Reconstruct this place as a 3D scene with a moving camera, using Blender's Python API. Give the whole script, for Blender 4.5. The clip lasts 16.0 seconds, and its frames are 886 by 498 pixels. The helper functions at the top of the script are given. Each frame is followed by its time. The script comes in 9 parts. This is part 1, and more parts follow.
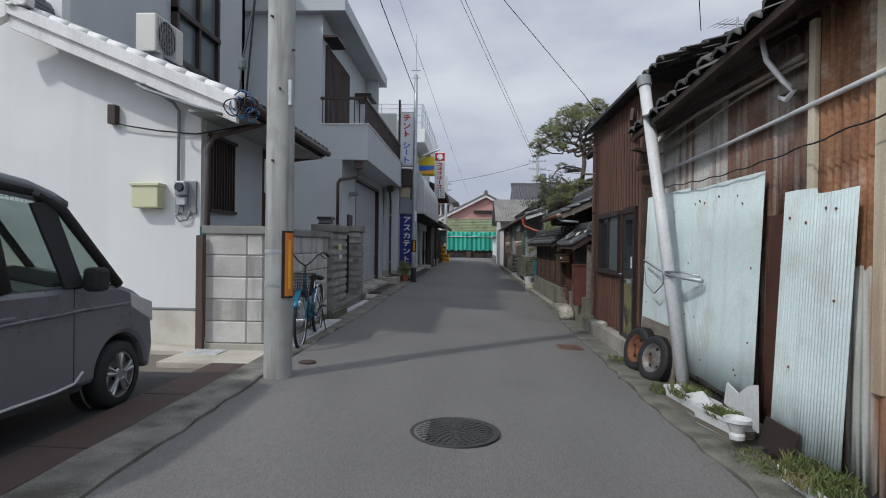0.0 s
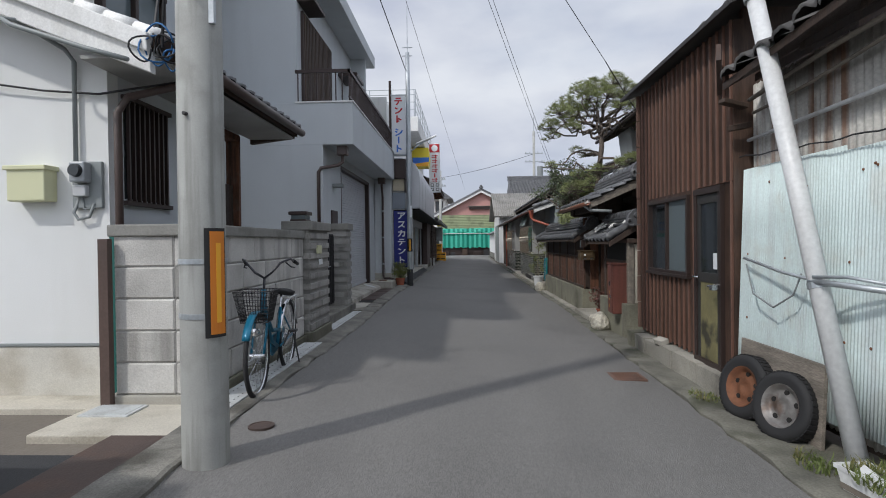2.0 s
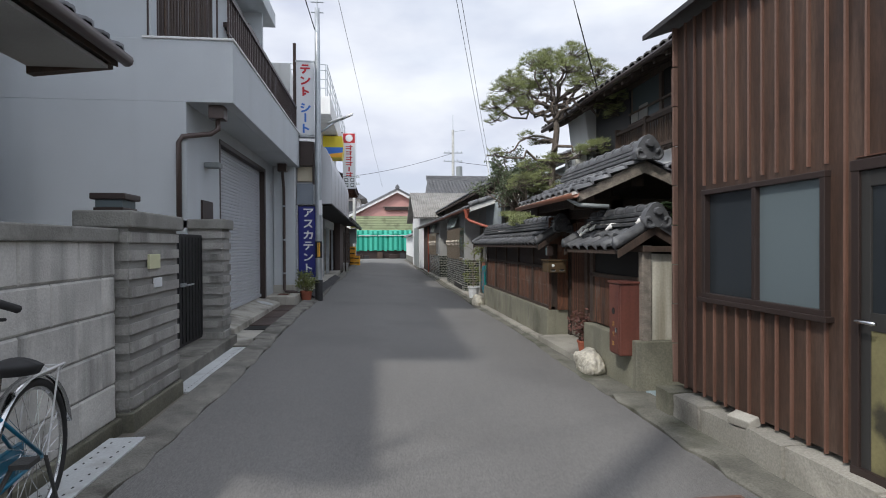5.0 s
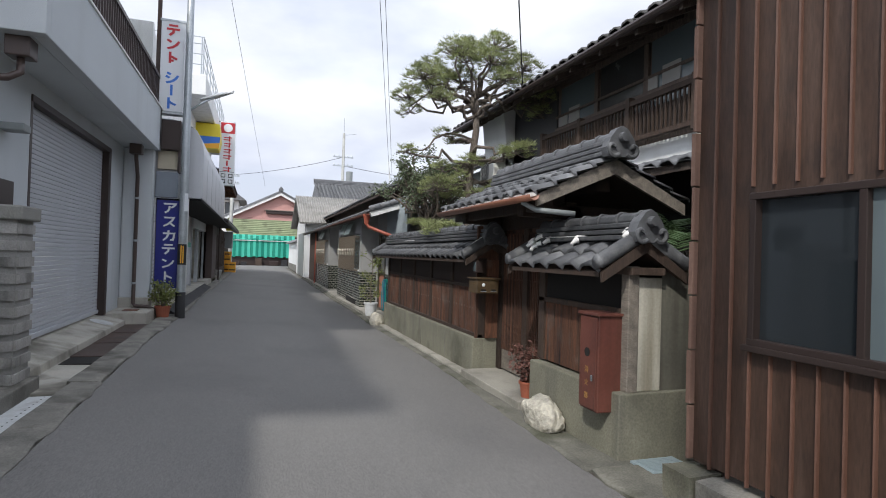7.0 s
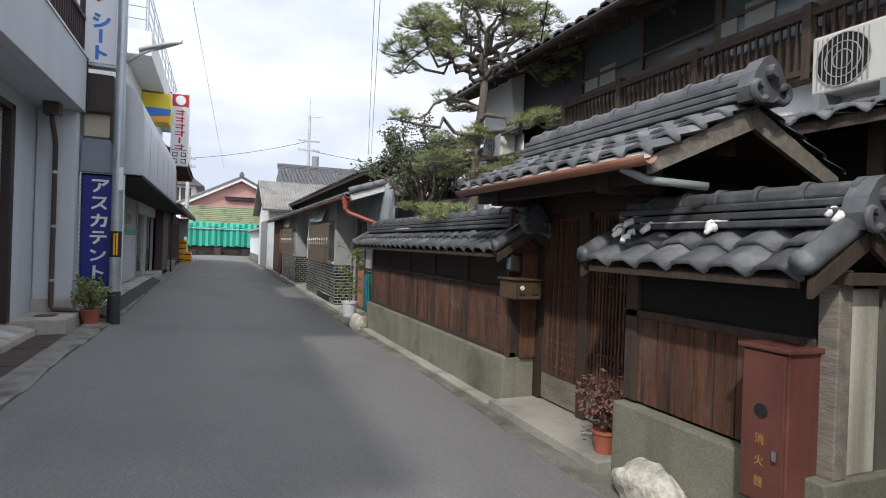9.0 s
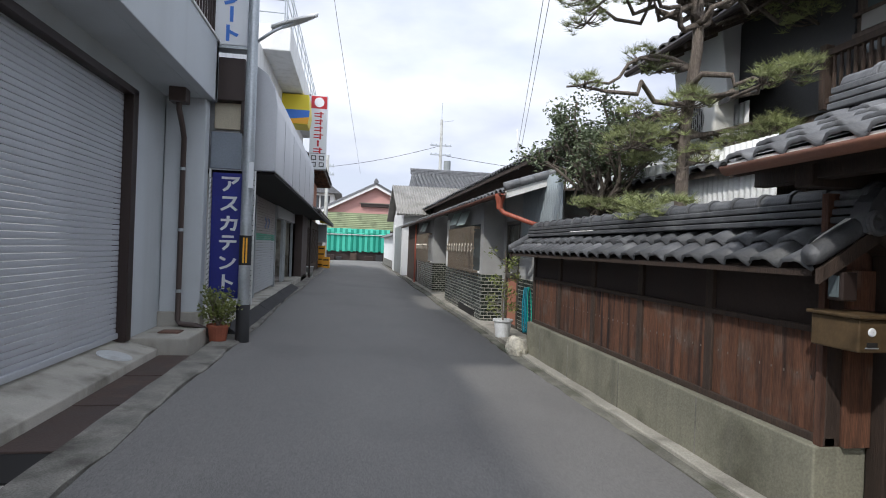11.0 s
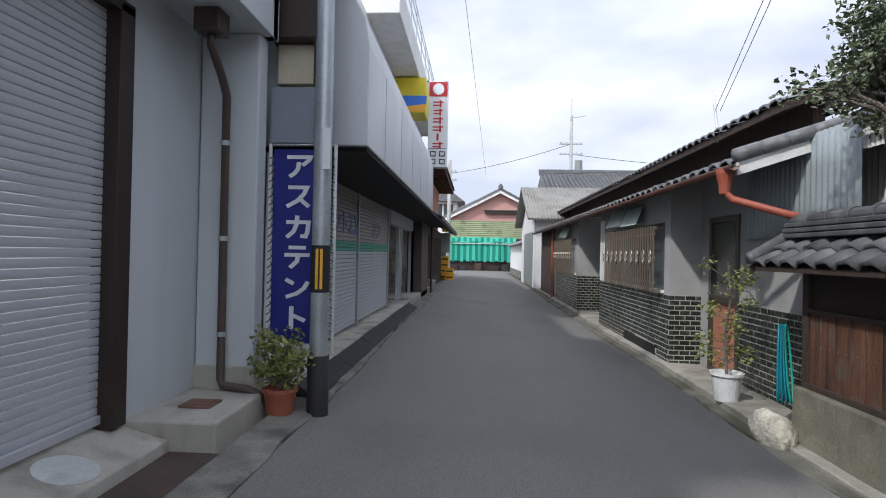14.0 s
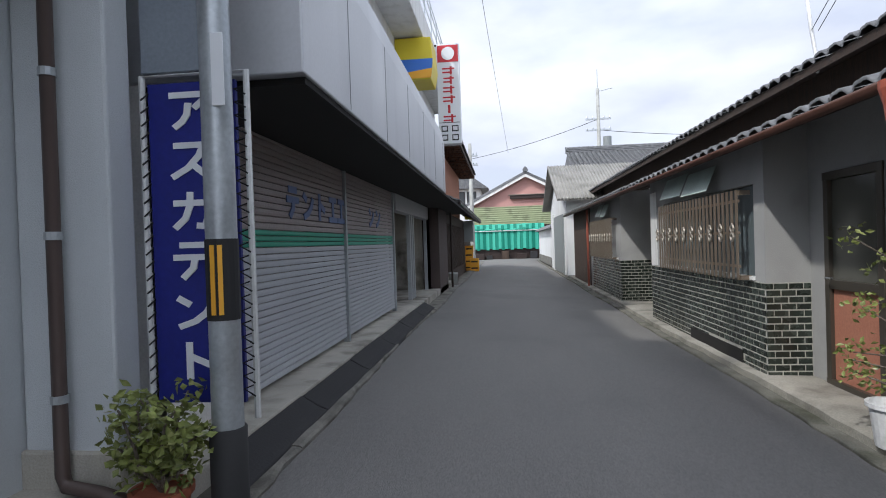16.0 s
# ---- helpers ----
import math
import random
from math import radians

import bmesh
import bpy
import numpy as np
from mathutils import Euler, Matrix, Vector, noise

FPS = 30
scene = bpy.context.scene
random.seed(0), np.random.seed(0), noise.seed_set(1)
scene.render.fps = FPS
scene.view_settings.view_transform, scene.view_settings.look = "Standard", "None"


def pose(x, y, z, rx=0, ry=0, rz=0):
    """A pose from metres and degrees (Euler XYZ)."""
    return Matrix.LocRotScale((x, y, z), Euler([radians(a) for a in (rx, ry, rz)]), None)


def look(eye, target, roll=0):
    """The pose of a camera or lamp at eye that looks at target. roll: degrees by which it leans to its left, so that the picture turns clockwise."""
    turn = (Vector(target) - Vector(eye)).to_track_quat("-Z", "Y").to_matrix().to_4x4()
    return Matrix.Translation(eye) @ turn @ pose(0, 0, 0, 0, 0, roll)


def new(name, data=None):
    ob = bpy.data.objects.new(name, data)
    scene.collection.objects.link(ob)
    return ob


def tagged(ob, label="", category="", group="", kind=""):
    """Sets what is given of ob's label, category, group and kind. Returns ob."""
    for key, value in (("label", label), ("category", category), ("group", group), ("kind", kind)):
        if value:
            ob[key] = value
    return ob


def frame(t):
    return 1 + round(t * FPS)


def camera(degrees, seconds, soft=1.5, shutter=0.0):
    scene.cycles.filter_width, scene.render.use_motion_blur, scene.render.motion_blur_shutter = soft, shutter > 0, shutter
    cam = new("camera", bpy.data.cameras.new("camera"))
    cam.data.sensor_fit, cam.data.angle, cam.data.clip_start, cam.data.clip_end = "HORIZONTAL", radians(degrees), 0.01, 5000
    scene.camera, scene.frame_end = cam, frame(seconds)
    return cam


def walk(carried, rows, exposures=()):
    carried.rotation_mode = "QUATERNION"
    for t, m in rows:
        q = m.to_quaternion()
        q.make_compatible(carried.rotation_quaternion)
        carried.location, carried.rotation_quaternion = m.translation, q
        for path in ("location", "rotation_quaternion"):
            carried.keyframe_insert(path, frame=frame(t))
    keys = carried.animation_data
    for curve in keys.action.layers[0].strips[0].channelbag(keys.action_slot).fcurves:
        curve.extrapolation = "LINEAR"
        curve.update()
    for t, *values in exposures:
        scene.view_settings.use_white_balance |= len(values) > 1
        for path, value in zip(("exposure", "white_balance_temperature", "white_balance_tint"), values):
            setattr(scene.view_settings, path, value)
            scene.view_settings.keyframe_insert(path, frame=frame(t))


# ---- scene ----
cam = camera(77.0, 16.0, soft=1.0)
METRES, EYE, TILT, LEAN, TURN = 16.4, 1.4, -0.3, 0.0, 3.0
ROWS = [
    (0.0, 0.0, 0.0, 0.0, 0.0, -0.09, -0.78),
    (0.5, -0.001, 0.032, 0.0008, -1.46, -0.47, -0.52),
    (1.0, -0.005, 0.064, 0.0023, -2.19, -0.71, -0.15),
    (1.5, -0.0074, 0.0956, 0.002, -0.99, -0.48, 0.74),
    (2.0, -0.0112, 0.1272, 0.0015, -0.66, -0.33, 0.72),
    (2.5, -0.0131, 0.1585, 0.0018, -1.08, -0.63, 0.97),
    (3.0, -0.0134, 0.1911, 0.0028, -0.61, -0.49, 1.13),
    (3.5, -0.0154, 0.2225, 0.0035, -3.35, -0.42, 0.92),
    (6.0, -0.0171, 0.3764, 0.0069, -14.19, 0.57, -0.83),
    (6.5, -0.0166, 0.4028, 0.0064, -17.99, 1.23, -1.62),
    (7.0, -0.015, 0.4302, 0.0074, -21.53, 1.0, -1.64),
    (7.5, -0.0148, 0.4597, 0.0089, -25.17, 0.55, -1.72),
    (8.0, -0.01, 0.4902, 0.0087, -25.74, -0.0, -1.84),
    (10.5, 0.0007, 0.6446, 0.009, -18.1, 0.54, -2.51),
    (11.0, 0.0006, 0.6771, 0.0091, -12.31, 0.19, -2.08),
    (11.5, 0.0008, 0.7105, 0.0102, -8.76, 0.3, -1.81),
    (12.0, 0.0045, 0.744, 0.0108, -5.12, 0.05, -0.95),
    (12.5, 0.0054, 0.777, 0.0101, -3.35, 0.07, -1.53),
    (13.0, 0.0068, 0.809, 0.01, -1.51, -0.17, -1.06),
    (13.5, 0.0062, 0.841, 0.0108, 0.81, -0.15, -0.97),
    (14.0, 0.0043, 0.8721, 0.0116, 0.29, 0.72, -1.18),
    (14.5, 0.0051, 0.9033, 0.0112, 1.97, 1.0, 0.01),
    (15.0, 0.0056, 0.9347, 0.0104, 3.74, 0.09, 1.02),
    (15.5, 0.0091, 0.9656, 0.0108, 2.53, -0.13, 1.61),
    (16.0, 0.0153, 0.9969, 0.0114, 3.12, -0.26, 1.85),
]
walk(cam, [(t, pose(0, 0, EYE, TILT, LEAN, TURN) @ pose(METRES * x, METRES * y, METRES * z, 90 + pitch, roll, yaw)) for t, x, y, z, yaw, pitch, roll in ROWS],
     exposures=[(0.0, 0.0, 6050, 10), (1.5, 0.14, 6100, 10), (3.5, 0.45, 6200, 10), (6.0, 0.64, 6200, 10), (8.0, 0.76, 6200, 10), (10.5, 0.76, 6150, 10), (12.5, 0.74, 6050, 10), (16.0, 0.76, 6050, 10)])

# ---- light ----
SUN_ELEV, SUN_AZ = 45.0, 223.0
world = bpy.data.worlds.new("sky")
scene.world = world
world.use_nodes = True
wn, wl = world.node_tree.nodes, world.node_tree.links
wn.clear()
sky = wn.new("ShaderNodeTexSky")
sky.sky_type, sky.sun_disc = "NISHITA", False
sky.sun_elevation, sky.sun_rotation = radians(SUN_ELEV), radians(SUN_AZ)
sky.air_density, sky.dust_density = 1.2, 2.0
w_co = wn.new("ShaderNodeTexCoord")
w_map = wn.new("ShaderNodeMapping")
w_map.inputs["Scale"].default_value = (1.0, 1.0, 2.4)
w_noise = wn.new("ShaderNodeTexNoise")
w_noise.inputs["Scale"].default_value, w_noise.inputs["Detail"].default_value = 1.7, 7
w_noise.inputs["Roughness"].default_value = 0.5
w_ramp = wn.new("ShaderNodeValToRGB")
w_ramp.color_ramp.elements[0].position, w_ramp.color_ramp.elements[0].color = 0.36, (0.62, 0.62, 0.62, 1)
w_ramp.color_ramp.elements[1].position, w_ramp.color_ramp.elements[1].color = 0.6, (1, 1, 1, 1)
w_mix = wn.new("ShaderNodeMix")
w_mix.data_type = "RGBA"
CLOUD = 6.3
w_shade = wn.new("ShaderNodeTexNoise")
w_shade.inputs["Scale"].default_value, w_shade.inputs["Detail"].default_value = 2.6, 6
w_tone = wn.new("ShaderNodeMix")
w_tone.data_type = "RGBA"
w_tone.inputs["A"].default_value = (CLOUD * 0.72, CLOUD * 0.75, CLOUD * 0.86, 1)
w_tone.inputs["B"].default_value = (CLOUD * 1.06, CLOUD * 1.07, CLOUD * 1.10, 1)
w_range = wn.new("ShaderNodeMapRange")
w_range.inputs["From Min"].default_value, w_range.inputs["From Max"].default_value = 0.38, 0.62
wl.new(w_map.outputs["Vector"], w_shade.inputs["Vector"])
wl.new(w_shade.outputs["Fac"], w_range.inputs["Value"])
wl.new(w_range.outputs["Result"], w_tone.inputs["Factor"])
# thin cloud is brighter the nearer it stands to the sun
w_near = wn.new("ShaderNodeVectorMath")
w_near.operation = "DOT_PRODUCT"
w_near.inputs[1].default_value = Vector((-0.68, -0.73, math.tan(radians(SUN_ELEV)))).normalized()
wl.new(w_co.outputs["Generated"], w_near.inputs[0])
w_glow = wn.new("ShaderNodeMapRange")
w_glow.interpolation_type = "SMOOTHSTEP"
for key, value in zip(("From Min", "From Max", "To Min", "To Max"), (-0.25, 1.0, 0.94, 1.65)):
    w_glow.inputs[key].default_value = value
wl.new(w_near.outputs["Value"], w_glow.inputs["Value"])
w_lit = wn.new("ShaderNodeVectorMath")
w_lit.operation = "SCALE"
wl.new(w_tone.outputs["Result"], w_lit.inputs[0])
wl.new(w_glow.outputs["Result"], w_lit.inputs["Scale"])
wl.new(w_lit.outputs["Vector"], w_mix.inputs["B"])
w_bg = wn.new("ShaderNodeBackground")
w_bg.inputs["Strength"].default_value = 0.106
w_out = wn.new("ShaderNodeOutputWorld")
wl.new(w_co.outputs["Generated"], w_map.inputs["Vector"])
wl.new(w_map.outputs["Vector"], w_noise.inputs["Vector"])
wl.new(w_noise.outputs["Fac"], w_ramp.inputs["Fac"])
wl.new(w_ramp.outputs["Color"], w_mix.inputs["Factor"])
wl.new(sky.outputs["Color"], w_mix.inputs["A"])
wl.new(w_mix.outputs["Result"], w_bg.inputs["Color"])
wl.new(w_bg.outputs["Background"], w_out.inputs["Surface"])
sun = new("sun", bpy.data.lights.new("sun", "SUN"))
sun.data.energy, sun.data.angle, sun.data.color = 1.7, radians(2.0), (1.0, 0.94, 0.85)
sun.matrix_basis = look((-0.68 * 20, -0.73 * 20, 20 * math.tan(radians(SUN_ELEV))), (0, 0, 0))
scene.view_settings.exposure = 0.0


# ---- materials ----
def mat(name, col, rough=0.75, metal=0.0, var=0.18, scale=2.0, grain=45.0, bump=0.2, stain=None, amount=0.5, stain_scale=1.2,
        streak=None, streak_amount=0.5, streak_scale=5.0, each=0.0, stretch=(1, 1, 1), grain_var=0.10, depth=0.01, fleck=0.0):
    """A surface with broad and fine variation; stain: patches of another colour; streak: runs down the surface; each: variation from piece to piece."""
    m = bpy.data.materials.new(name)
    m.use_nodes = True
    n, l = m.node_tree.nodes, m.node_tree.links
    p = n["Principled BSDF"]
    p.inputs["Roughness"].default_value, p.inputs["Metallic"].default_value = rough, metal
    co = n.new("ShaderNodeTexCoord")
    info = n.new("ShaderNodeObjectInfo")
    shift = n.new("ShaderNodeVectorMath")
    shift.operation = "ADD"
    times = n.new("ShaderNodeMath")
    times.operation = "MULTIPLY"
    times.inputs[1].default_value = 37.0 if each else 0.0
    l.new(info.outputs["Random"], times.inputs[0])
    l.new(co.outputs["Object"], shift.inputs[0])
    l.new(times.outputs[0], shift.inputs[1])
    mp = n.new("ShaderNodeMapping")
    mp.inputs["Scale"].default_value = stretch
    l.new(shift.outputs["Vector"], mp.inputs["Vector"])

    def noise_at(sc, vec, detail=4):
        t = n.new("ShaderNodeTexNoise")
        t.inputs["Scale"].default_value, t.inputs["Detail"].default_value = sc, detail
        l.new(vec, t.inputs["Vector"])
        return t.outputs["Fac"]

    def remap(v, a, b, lo, hi):
        r = n.new("ShaderNodeMapRange")
        for key, value in zip(("From Min", "From Max", "To Min", "To Max"), (a, b, lo, hi)):
            r.inputs[key].default_value = value
        l.new(v, r.inputs["Value"])
        return r.outputs["Result"]

    def blend(a, b, fac, mode="MIX"):
        x = n.new("ShaderNodeMix")
        x.data_type, x.blend_type = "RGBA", mode
        for key, v in (("A", a), ("B", b)):
            if isinstance(v, tuple):
                x.inputs[key].default_value = (*v, 1)
            else:
                l.new(v, x.inputs[key])
        if isinstance(fac, float):
            x.inputs["Factor"].default_value = fac
        else:
            l.new(fac, x.inputs["Factor"])
        return x.outputs["Result"]

    broad = noise_at(scale, mp.outputs["Vector"], 5)
    fine = noise_at(grain, mp.outputs["Vector"], 3)
    c = blend(tuple(v * (1 - var) for v in col), tuple(min(1, v * (1 + var)) for v in col), remap(broad, 0.3, 0.7, 0, 1))
    if stain:
        c = blend(c, tuple(stain), remap(noise_at(stain_scale, shift.outputs["Vector"], 8), 0.52, 0.66, 0, amount))
    if streak:
        sm = n.new("ShaderNodeMapping")
        sm.inputs["Scale"].default_value = (1, 1, 0.07)
        l.new(shift.outputs["Vector"], sm.inputs["Vector"])
        c = blend(c, tuple(streak), remap(noise_at(streak_scale, sm.outputs["Vector"], 6), 0.5, 0.68, 0, streak_amount))
    g = remap(fine, 0.25, 0.75, 1 - grain_var, 1 + grain_var)
    if fleck:
        cell = n.new("ShaderNodeTexVoronoi")
        cell.inputs["Scale"].default_value = 110.0
        l.new(mp.outputs["Vector"], cell.inputs["Vector"])
        tone = n.new("ShaderNodeRGBToBW")
        l.new(cell.outputs["Color"], tone.inputs["Color"])
        worn = remap(noise_at(0.25, mp.outputs["Vector"], 6), 0.35, 0.65, 1 - fleck * 0.5, 1 + fleck * 0.5)
        speck = n.new("ShaderNodeMath")
        speck.operation = "MULTIPLY"
        l.new(remap(tone.outputs["Val"], 0.2, 0.8, 1 - fleck, 1 + fleck), speck.inputs[0])
        l.new(worn, speck.inputs[1])
        both2 = n.new("ShaderNodeMath")
        both2.operation = "MULTIPLY"
        l.new(g, both2.inputs[0])
        l.new(speck.outputs[0], both2.inputs[1])
        g = both2.outputs[0]
    v = n.new("ShaderNodeVectorMath")
    v.operation = "SCALE"
    l.new(c, v.inputs[0])
    if each:
        per = remap(info.outputs["Random"], 0, 1, 1 - each, 1 + each)
        both = n.new("ShaderNodeMath")
        both.operation = "MULTIPLY"
        l.new(per, both.inputs[0])
        l.new(g, both.inputs[1])
        g = both.outputs[0]
    l.new(g, v.inputs["Scale"])
    l.new(v.outputs["Vector"], p.inputs["Base Color"])
    l.new(remap(broad, 0.3, 0.7, max(0.02, rough - 0.1), min(1, rough + 0.1)), p.inputs["Roughness"])
    if bump:
        b = n.new("ShaderNodeBump")
        b.inputs["Strength"].default_value, b.inputs["Distance"].default_value = bump, depth
        l.new(fine, b.inputs["Height"])
        l.new(b.outputs["Normal"], p.inputs["Normal"])
    return m


def plain(name, col, rough=0.5, metal=0.0, transmission=0.0, emit=0.0):
    m = bpy.data.materials.new(name)
    m.use_nodes = True
    p = m.node_tree.nodes["Principled BSDF"]
    p.inputs["Base Color"].default_value = (*col, 1)
    p.inputs["Roughness"].default_value, p.inputs["Metallic"].default_value = rough, metal
    p.inputs["Transmission Weight"].default_value = transmission
    return m


ASPHALT = mat("asphalt", (0.166, 0.161, 0.153), 0.9, var=0.09, scale=0.9, grain=190, bump=0.5, stain=(0.128, 0.124, 0.119), amount=0.5, stain_scale=0.5, stretch=(1.6, 0.45, 1), grain_var=0.2, fleck=0.15)
LOT = mat("parking_asphalt", (0.036, 0.037, 0.04), 0.9, var=0.2, scale=0.8, grain=110, bump=0.5, grain_var=0.3)
EARTH = mat("earth", (0.16, 0.14, 0.115), 0.95, var=0.3, scale=0.6, grain=40, bump=0.5, stain=(0.08, 0.075, 0.06))
KERB = mat("old_concrete", (0.18, 0.173, 0.152), 0.9, var=0.35, scale=4.0, grain=80, bump=0.5, stain=(0.075, 0.07, 0.058), amount=0.95, stain_scale=2.4, grain_var=0.25)
GUTTER = mat("mossy_gutter_concrete", (0.15, 0.145, 0.12), 0.92, var=0.35, scale=3.5, grain=60, bump=0.7, stain=(0.06, 0.062, 0.038), amount=0.95, stain_scale=1.8, grain_var=0.25)
CONCRETE = mat("concrete", (0.42, 0.40, 0.35), 0.88, var=0.2, scale=1.6, grain=90, bump=0.25, stain=(0.10, 0.092, 0.072), amount=0.9, stain_scale=1.5, grain_var=0.12, streak=(0.17, 0.16, 0.13), streak_amount=0.6, streak_scale=3)
MOSSY = mat("mossy_concrete", (0.185, 0.18, 0.135), 0.9, var=0.25, scale=1.6, grain=60, bump=0.4, stain=(0.075, 0.073, 0.05), amount=0.85, stain_scale=1.4, streak=(0.13, 0.125, 0.10), streak_amount=0.7, grain_var=0.2)
STEP = mat("worn_step_concrete", (0.30, 0.285, 0.245), 0.9, var=0.22, scale=1.6, grain=60, bump=0.4, stain=(0.14, 0.13, 0.11), amount=0.8, stain_scale=1.8, grain_var=0.2)
# timber colour lowered to include the shade beneath gate roof and shed eave
GATE_WOOD = mat("shade_darkened_timber", (0.038, 0.024, 0.017), 0.75, var=0.35, scale=4, grain=30, bump=0.4, stretch=(6, 6, 0.6), each=0.25, grain_var=0.3)
POLE = mat("pole_concrete", (0.37, 0.375, 0.355), 0.8, var=0.14, scale=2.5, grain=120, bump=0.12, stain=(0.25, 0.25, 0.23), amount=0.6, stain_scale=3.5, streak=(0.22, 0.22, 0.205), streak_amount=0.85, streak_scale=14, grain_var=0.06)
WHITE_WALL = mat("white_render", (0.74, 0.75, 0.74), 0.85, var=0.05, scale=0.9, grain=160, bump=0.35, streak=(0.60, 0.60, 0.57), streak_amount=0.35, streak_scale=2.2, grain_var=0.05)
GREY_WALL = mat("pale_grey_render", (0.53, 0.56, 0.58), 0.85, var=0.05, scale=0.8, grain=160, bump=0.35, streak=(0.44, 0.46, 0.47), streak_amount=0.35, streak_scale=2.0, grain_var=0.05)
BASE_WALL = mat("wall_foot_render", (0.60, 0.58, 0.52), 0.9, var=0.12, scale=1.5, grain=90, bump=0.4, stain=(0.33, 0.29, 0.22), amount=0.6, stain_scale=1.4)
TRIM_WHITE = mat("white_paint", (0.76, 0.76, 0.74), 0.55, var=0.06, scale=2, grain=60, bump=0.1, streak=(0.5, 0.49, 0.45), streak_amount=0.4)
BLOCK = mat("stone_face_block", (0.54, 0.527, 0.497), 0.92, var=0.14, scale=3, grain=70, bump=0.4, each=0.06, stain=(0.30, 0.29, 0.27), amount=0.45, stain_scale=1.6, streak=(0.15, 0.147, 0.135), streak_amount=0.7, streak_scale=3.5, grain_var=0.12)
PILLAR_BLOCK = mat("weathered_pillar_block", (0.34, 0.33, 0.31), 0.92, var=0.2, scale=3, grain=60, bump=0.5, each=0.12, streak=(0.12, 0.118, 0.108), streak_amount=0.75, streak_scale=3.5, grain_var=0.14)
BLOCK_CAP = mat("block_coping", (0.25, 0.245, 0.225), 0.92, var=0.15, scale=3, grain=60, bump=0.5, stain=(0.16, 0.155, 0.14), amount=0.7, stain_scale=3)
MORTAR = mat("mortar", (0.27, 0.265, 0.25), 0.95, var=0.2, grain=80, bump=0.4)
TILE = mat("grey_roof_tile", (0.11, 0.113, 0.119), 0.5, var=0.25, scale=5, grain=60, bump=0.25, each=0.35, stain=(0.24, 0.245, 0.25), amount=0.55, stain_scale=4.5)
TILE_OLD = mat("weathered_roof_tile", (0.075, 0.072, 0.07), 0.75, var=0.3, scale=5, grain=50, bump=0.5, each=0.4, stain=(0.17, 0.165, 0.155), amount=0.6, stain_scale=4)
TILE_DARK = mat("sooty_roof_tile", (0.075, 0.077, 0.081), 0.55, var=0.3, scale=6, grain=60, bump=0.3, each=0.4, stain=(0.15, 0.152, 0.15), amount=0.6, stain_scale=6)
OLD_WOOD = mat("greyed_dark_timber", (0.10, 0.076, 0.061), 0.75, var=0.35, scale=4, grain=30, bump=0.4, stretch=(6, 6, 0.6), each=0.25, grain_var=0.3)
PLASTER_JOINT = mat("lime_plaster", (0.72, 0.71, 0.68), 0.9, var=0.1, grain=40, bump=0.3)
WOOD_DARK = mat("dark_weathered_timber", (0.055, 0.036, 0.026), 0.8, var=0.35, scale=4, grain=30, bump=0.4, stretch=(6, 6, 0.6), each=0.25, grain_var=0.3)
WOOD_RED = mat("red_brown_boards", (0.11, 0.048, 0.026), 0.85, var=0.3, scale=3, grain=22, bump=0.4, stretch=(7, 7, 0.6), each=0.18, stain=(0.13, 0.10, 0.08), amount=0.6, stain_scale=4.2, streak=(0.014, 0.009, 0.008), streak_amount=0.97, streak_scale=10, grain_var=0.4)
GATE_RED = mat("red_brown_gate_timber", (0.098, 0.046, 0.028), 0.8, var=0.3, scale=4, grain=30, bump=0.4, stretch=(6, 6, 0.6), each=0.3, streak=(0.02, 0.013, 0.01), streak_amount=0.7, streak_scale=8, grain_var=0.3)
WOOD_GREY = mat("silvered_timber", (0.20, 0.175, 0.145), 0.85, var=0.3, scale=3, grain=25, bump=0.5, stretch=(5, 0.8, 5), grain_var=0.3)
BROWN_TIN = mat("brown_painted_sheet", (0.060, 0.034, 0.023), 0.55, var=0.28, scale=1.8, grain=28, bump=0.15, stretch=(3, 3, 0.5), stain=(0.026, 0.017, 0.013), amount=0.6, stain_scale=2.5, streak=(0.125, 0.082, 0.062), streak_amount=0.55, streak_scale=10, grain_var=0.25)
BROWN_RIB = mat("brown_sheet_rib", (0.115, 0.056, 0.037), 0.6, var=0.2, scale=2, grain=28, bump=0.15, streak=(0.09, 0.045, 0.03), streak_amount=0.6)
DARK_RUST = mat("dark_streaked_rust_tin", (0.15, 0.085, 0.058), 0.8, var=0.35, scale=2.0, grain=40, bump=0.3, stain=(0.30, 0.25, 0.21), amount=0.7, stain_scale=2.2, streak=(0.36, 0.34, 0.31), streak_amount=0.6, streak_scale=11, grain_var=0.25)
WHITE_TIN = mat("pale_blue_tin", (0.60, 0.70, 0.69), 0.55, var=0.08, scale=1.2, grain=50, bump=0.08, streak=(0.46, 0.50, 0.50), streak_amount=0.5, streak_scale=6, stain=(0.42, 0.38, 0.31), amount=0.3, stain_scale=3.5, grain_var=0.08)
RUST_TIN = mat("rusted_tin", (0.27, 0.135, 0.07), 0.8, var=0.35, scale=1.6, grain=40, bump=0.3, stain=(0.55, 0.46, 0.36), amount=0.75, stain_scale=2.6, streak=(0.13, 0.055, 0.028), streak_amount=0.95, streak_scale=15, grain_var=0.3)
ZINC_OLD = mat("old_zinc_sheet", (0.42, 0.41, 0.38), 0.65, var=0.2, scale=1.5, grain=40, bump=0.2, streak=(0.17, 0.085, 0.045), streak_amount=0.9, streak_scale=9, grain_var=0.2)
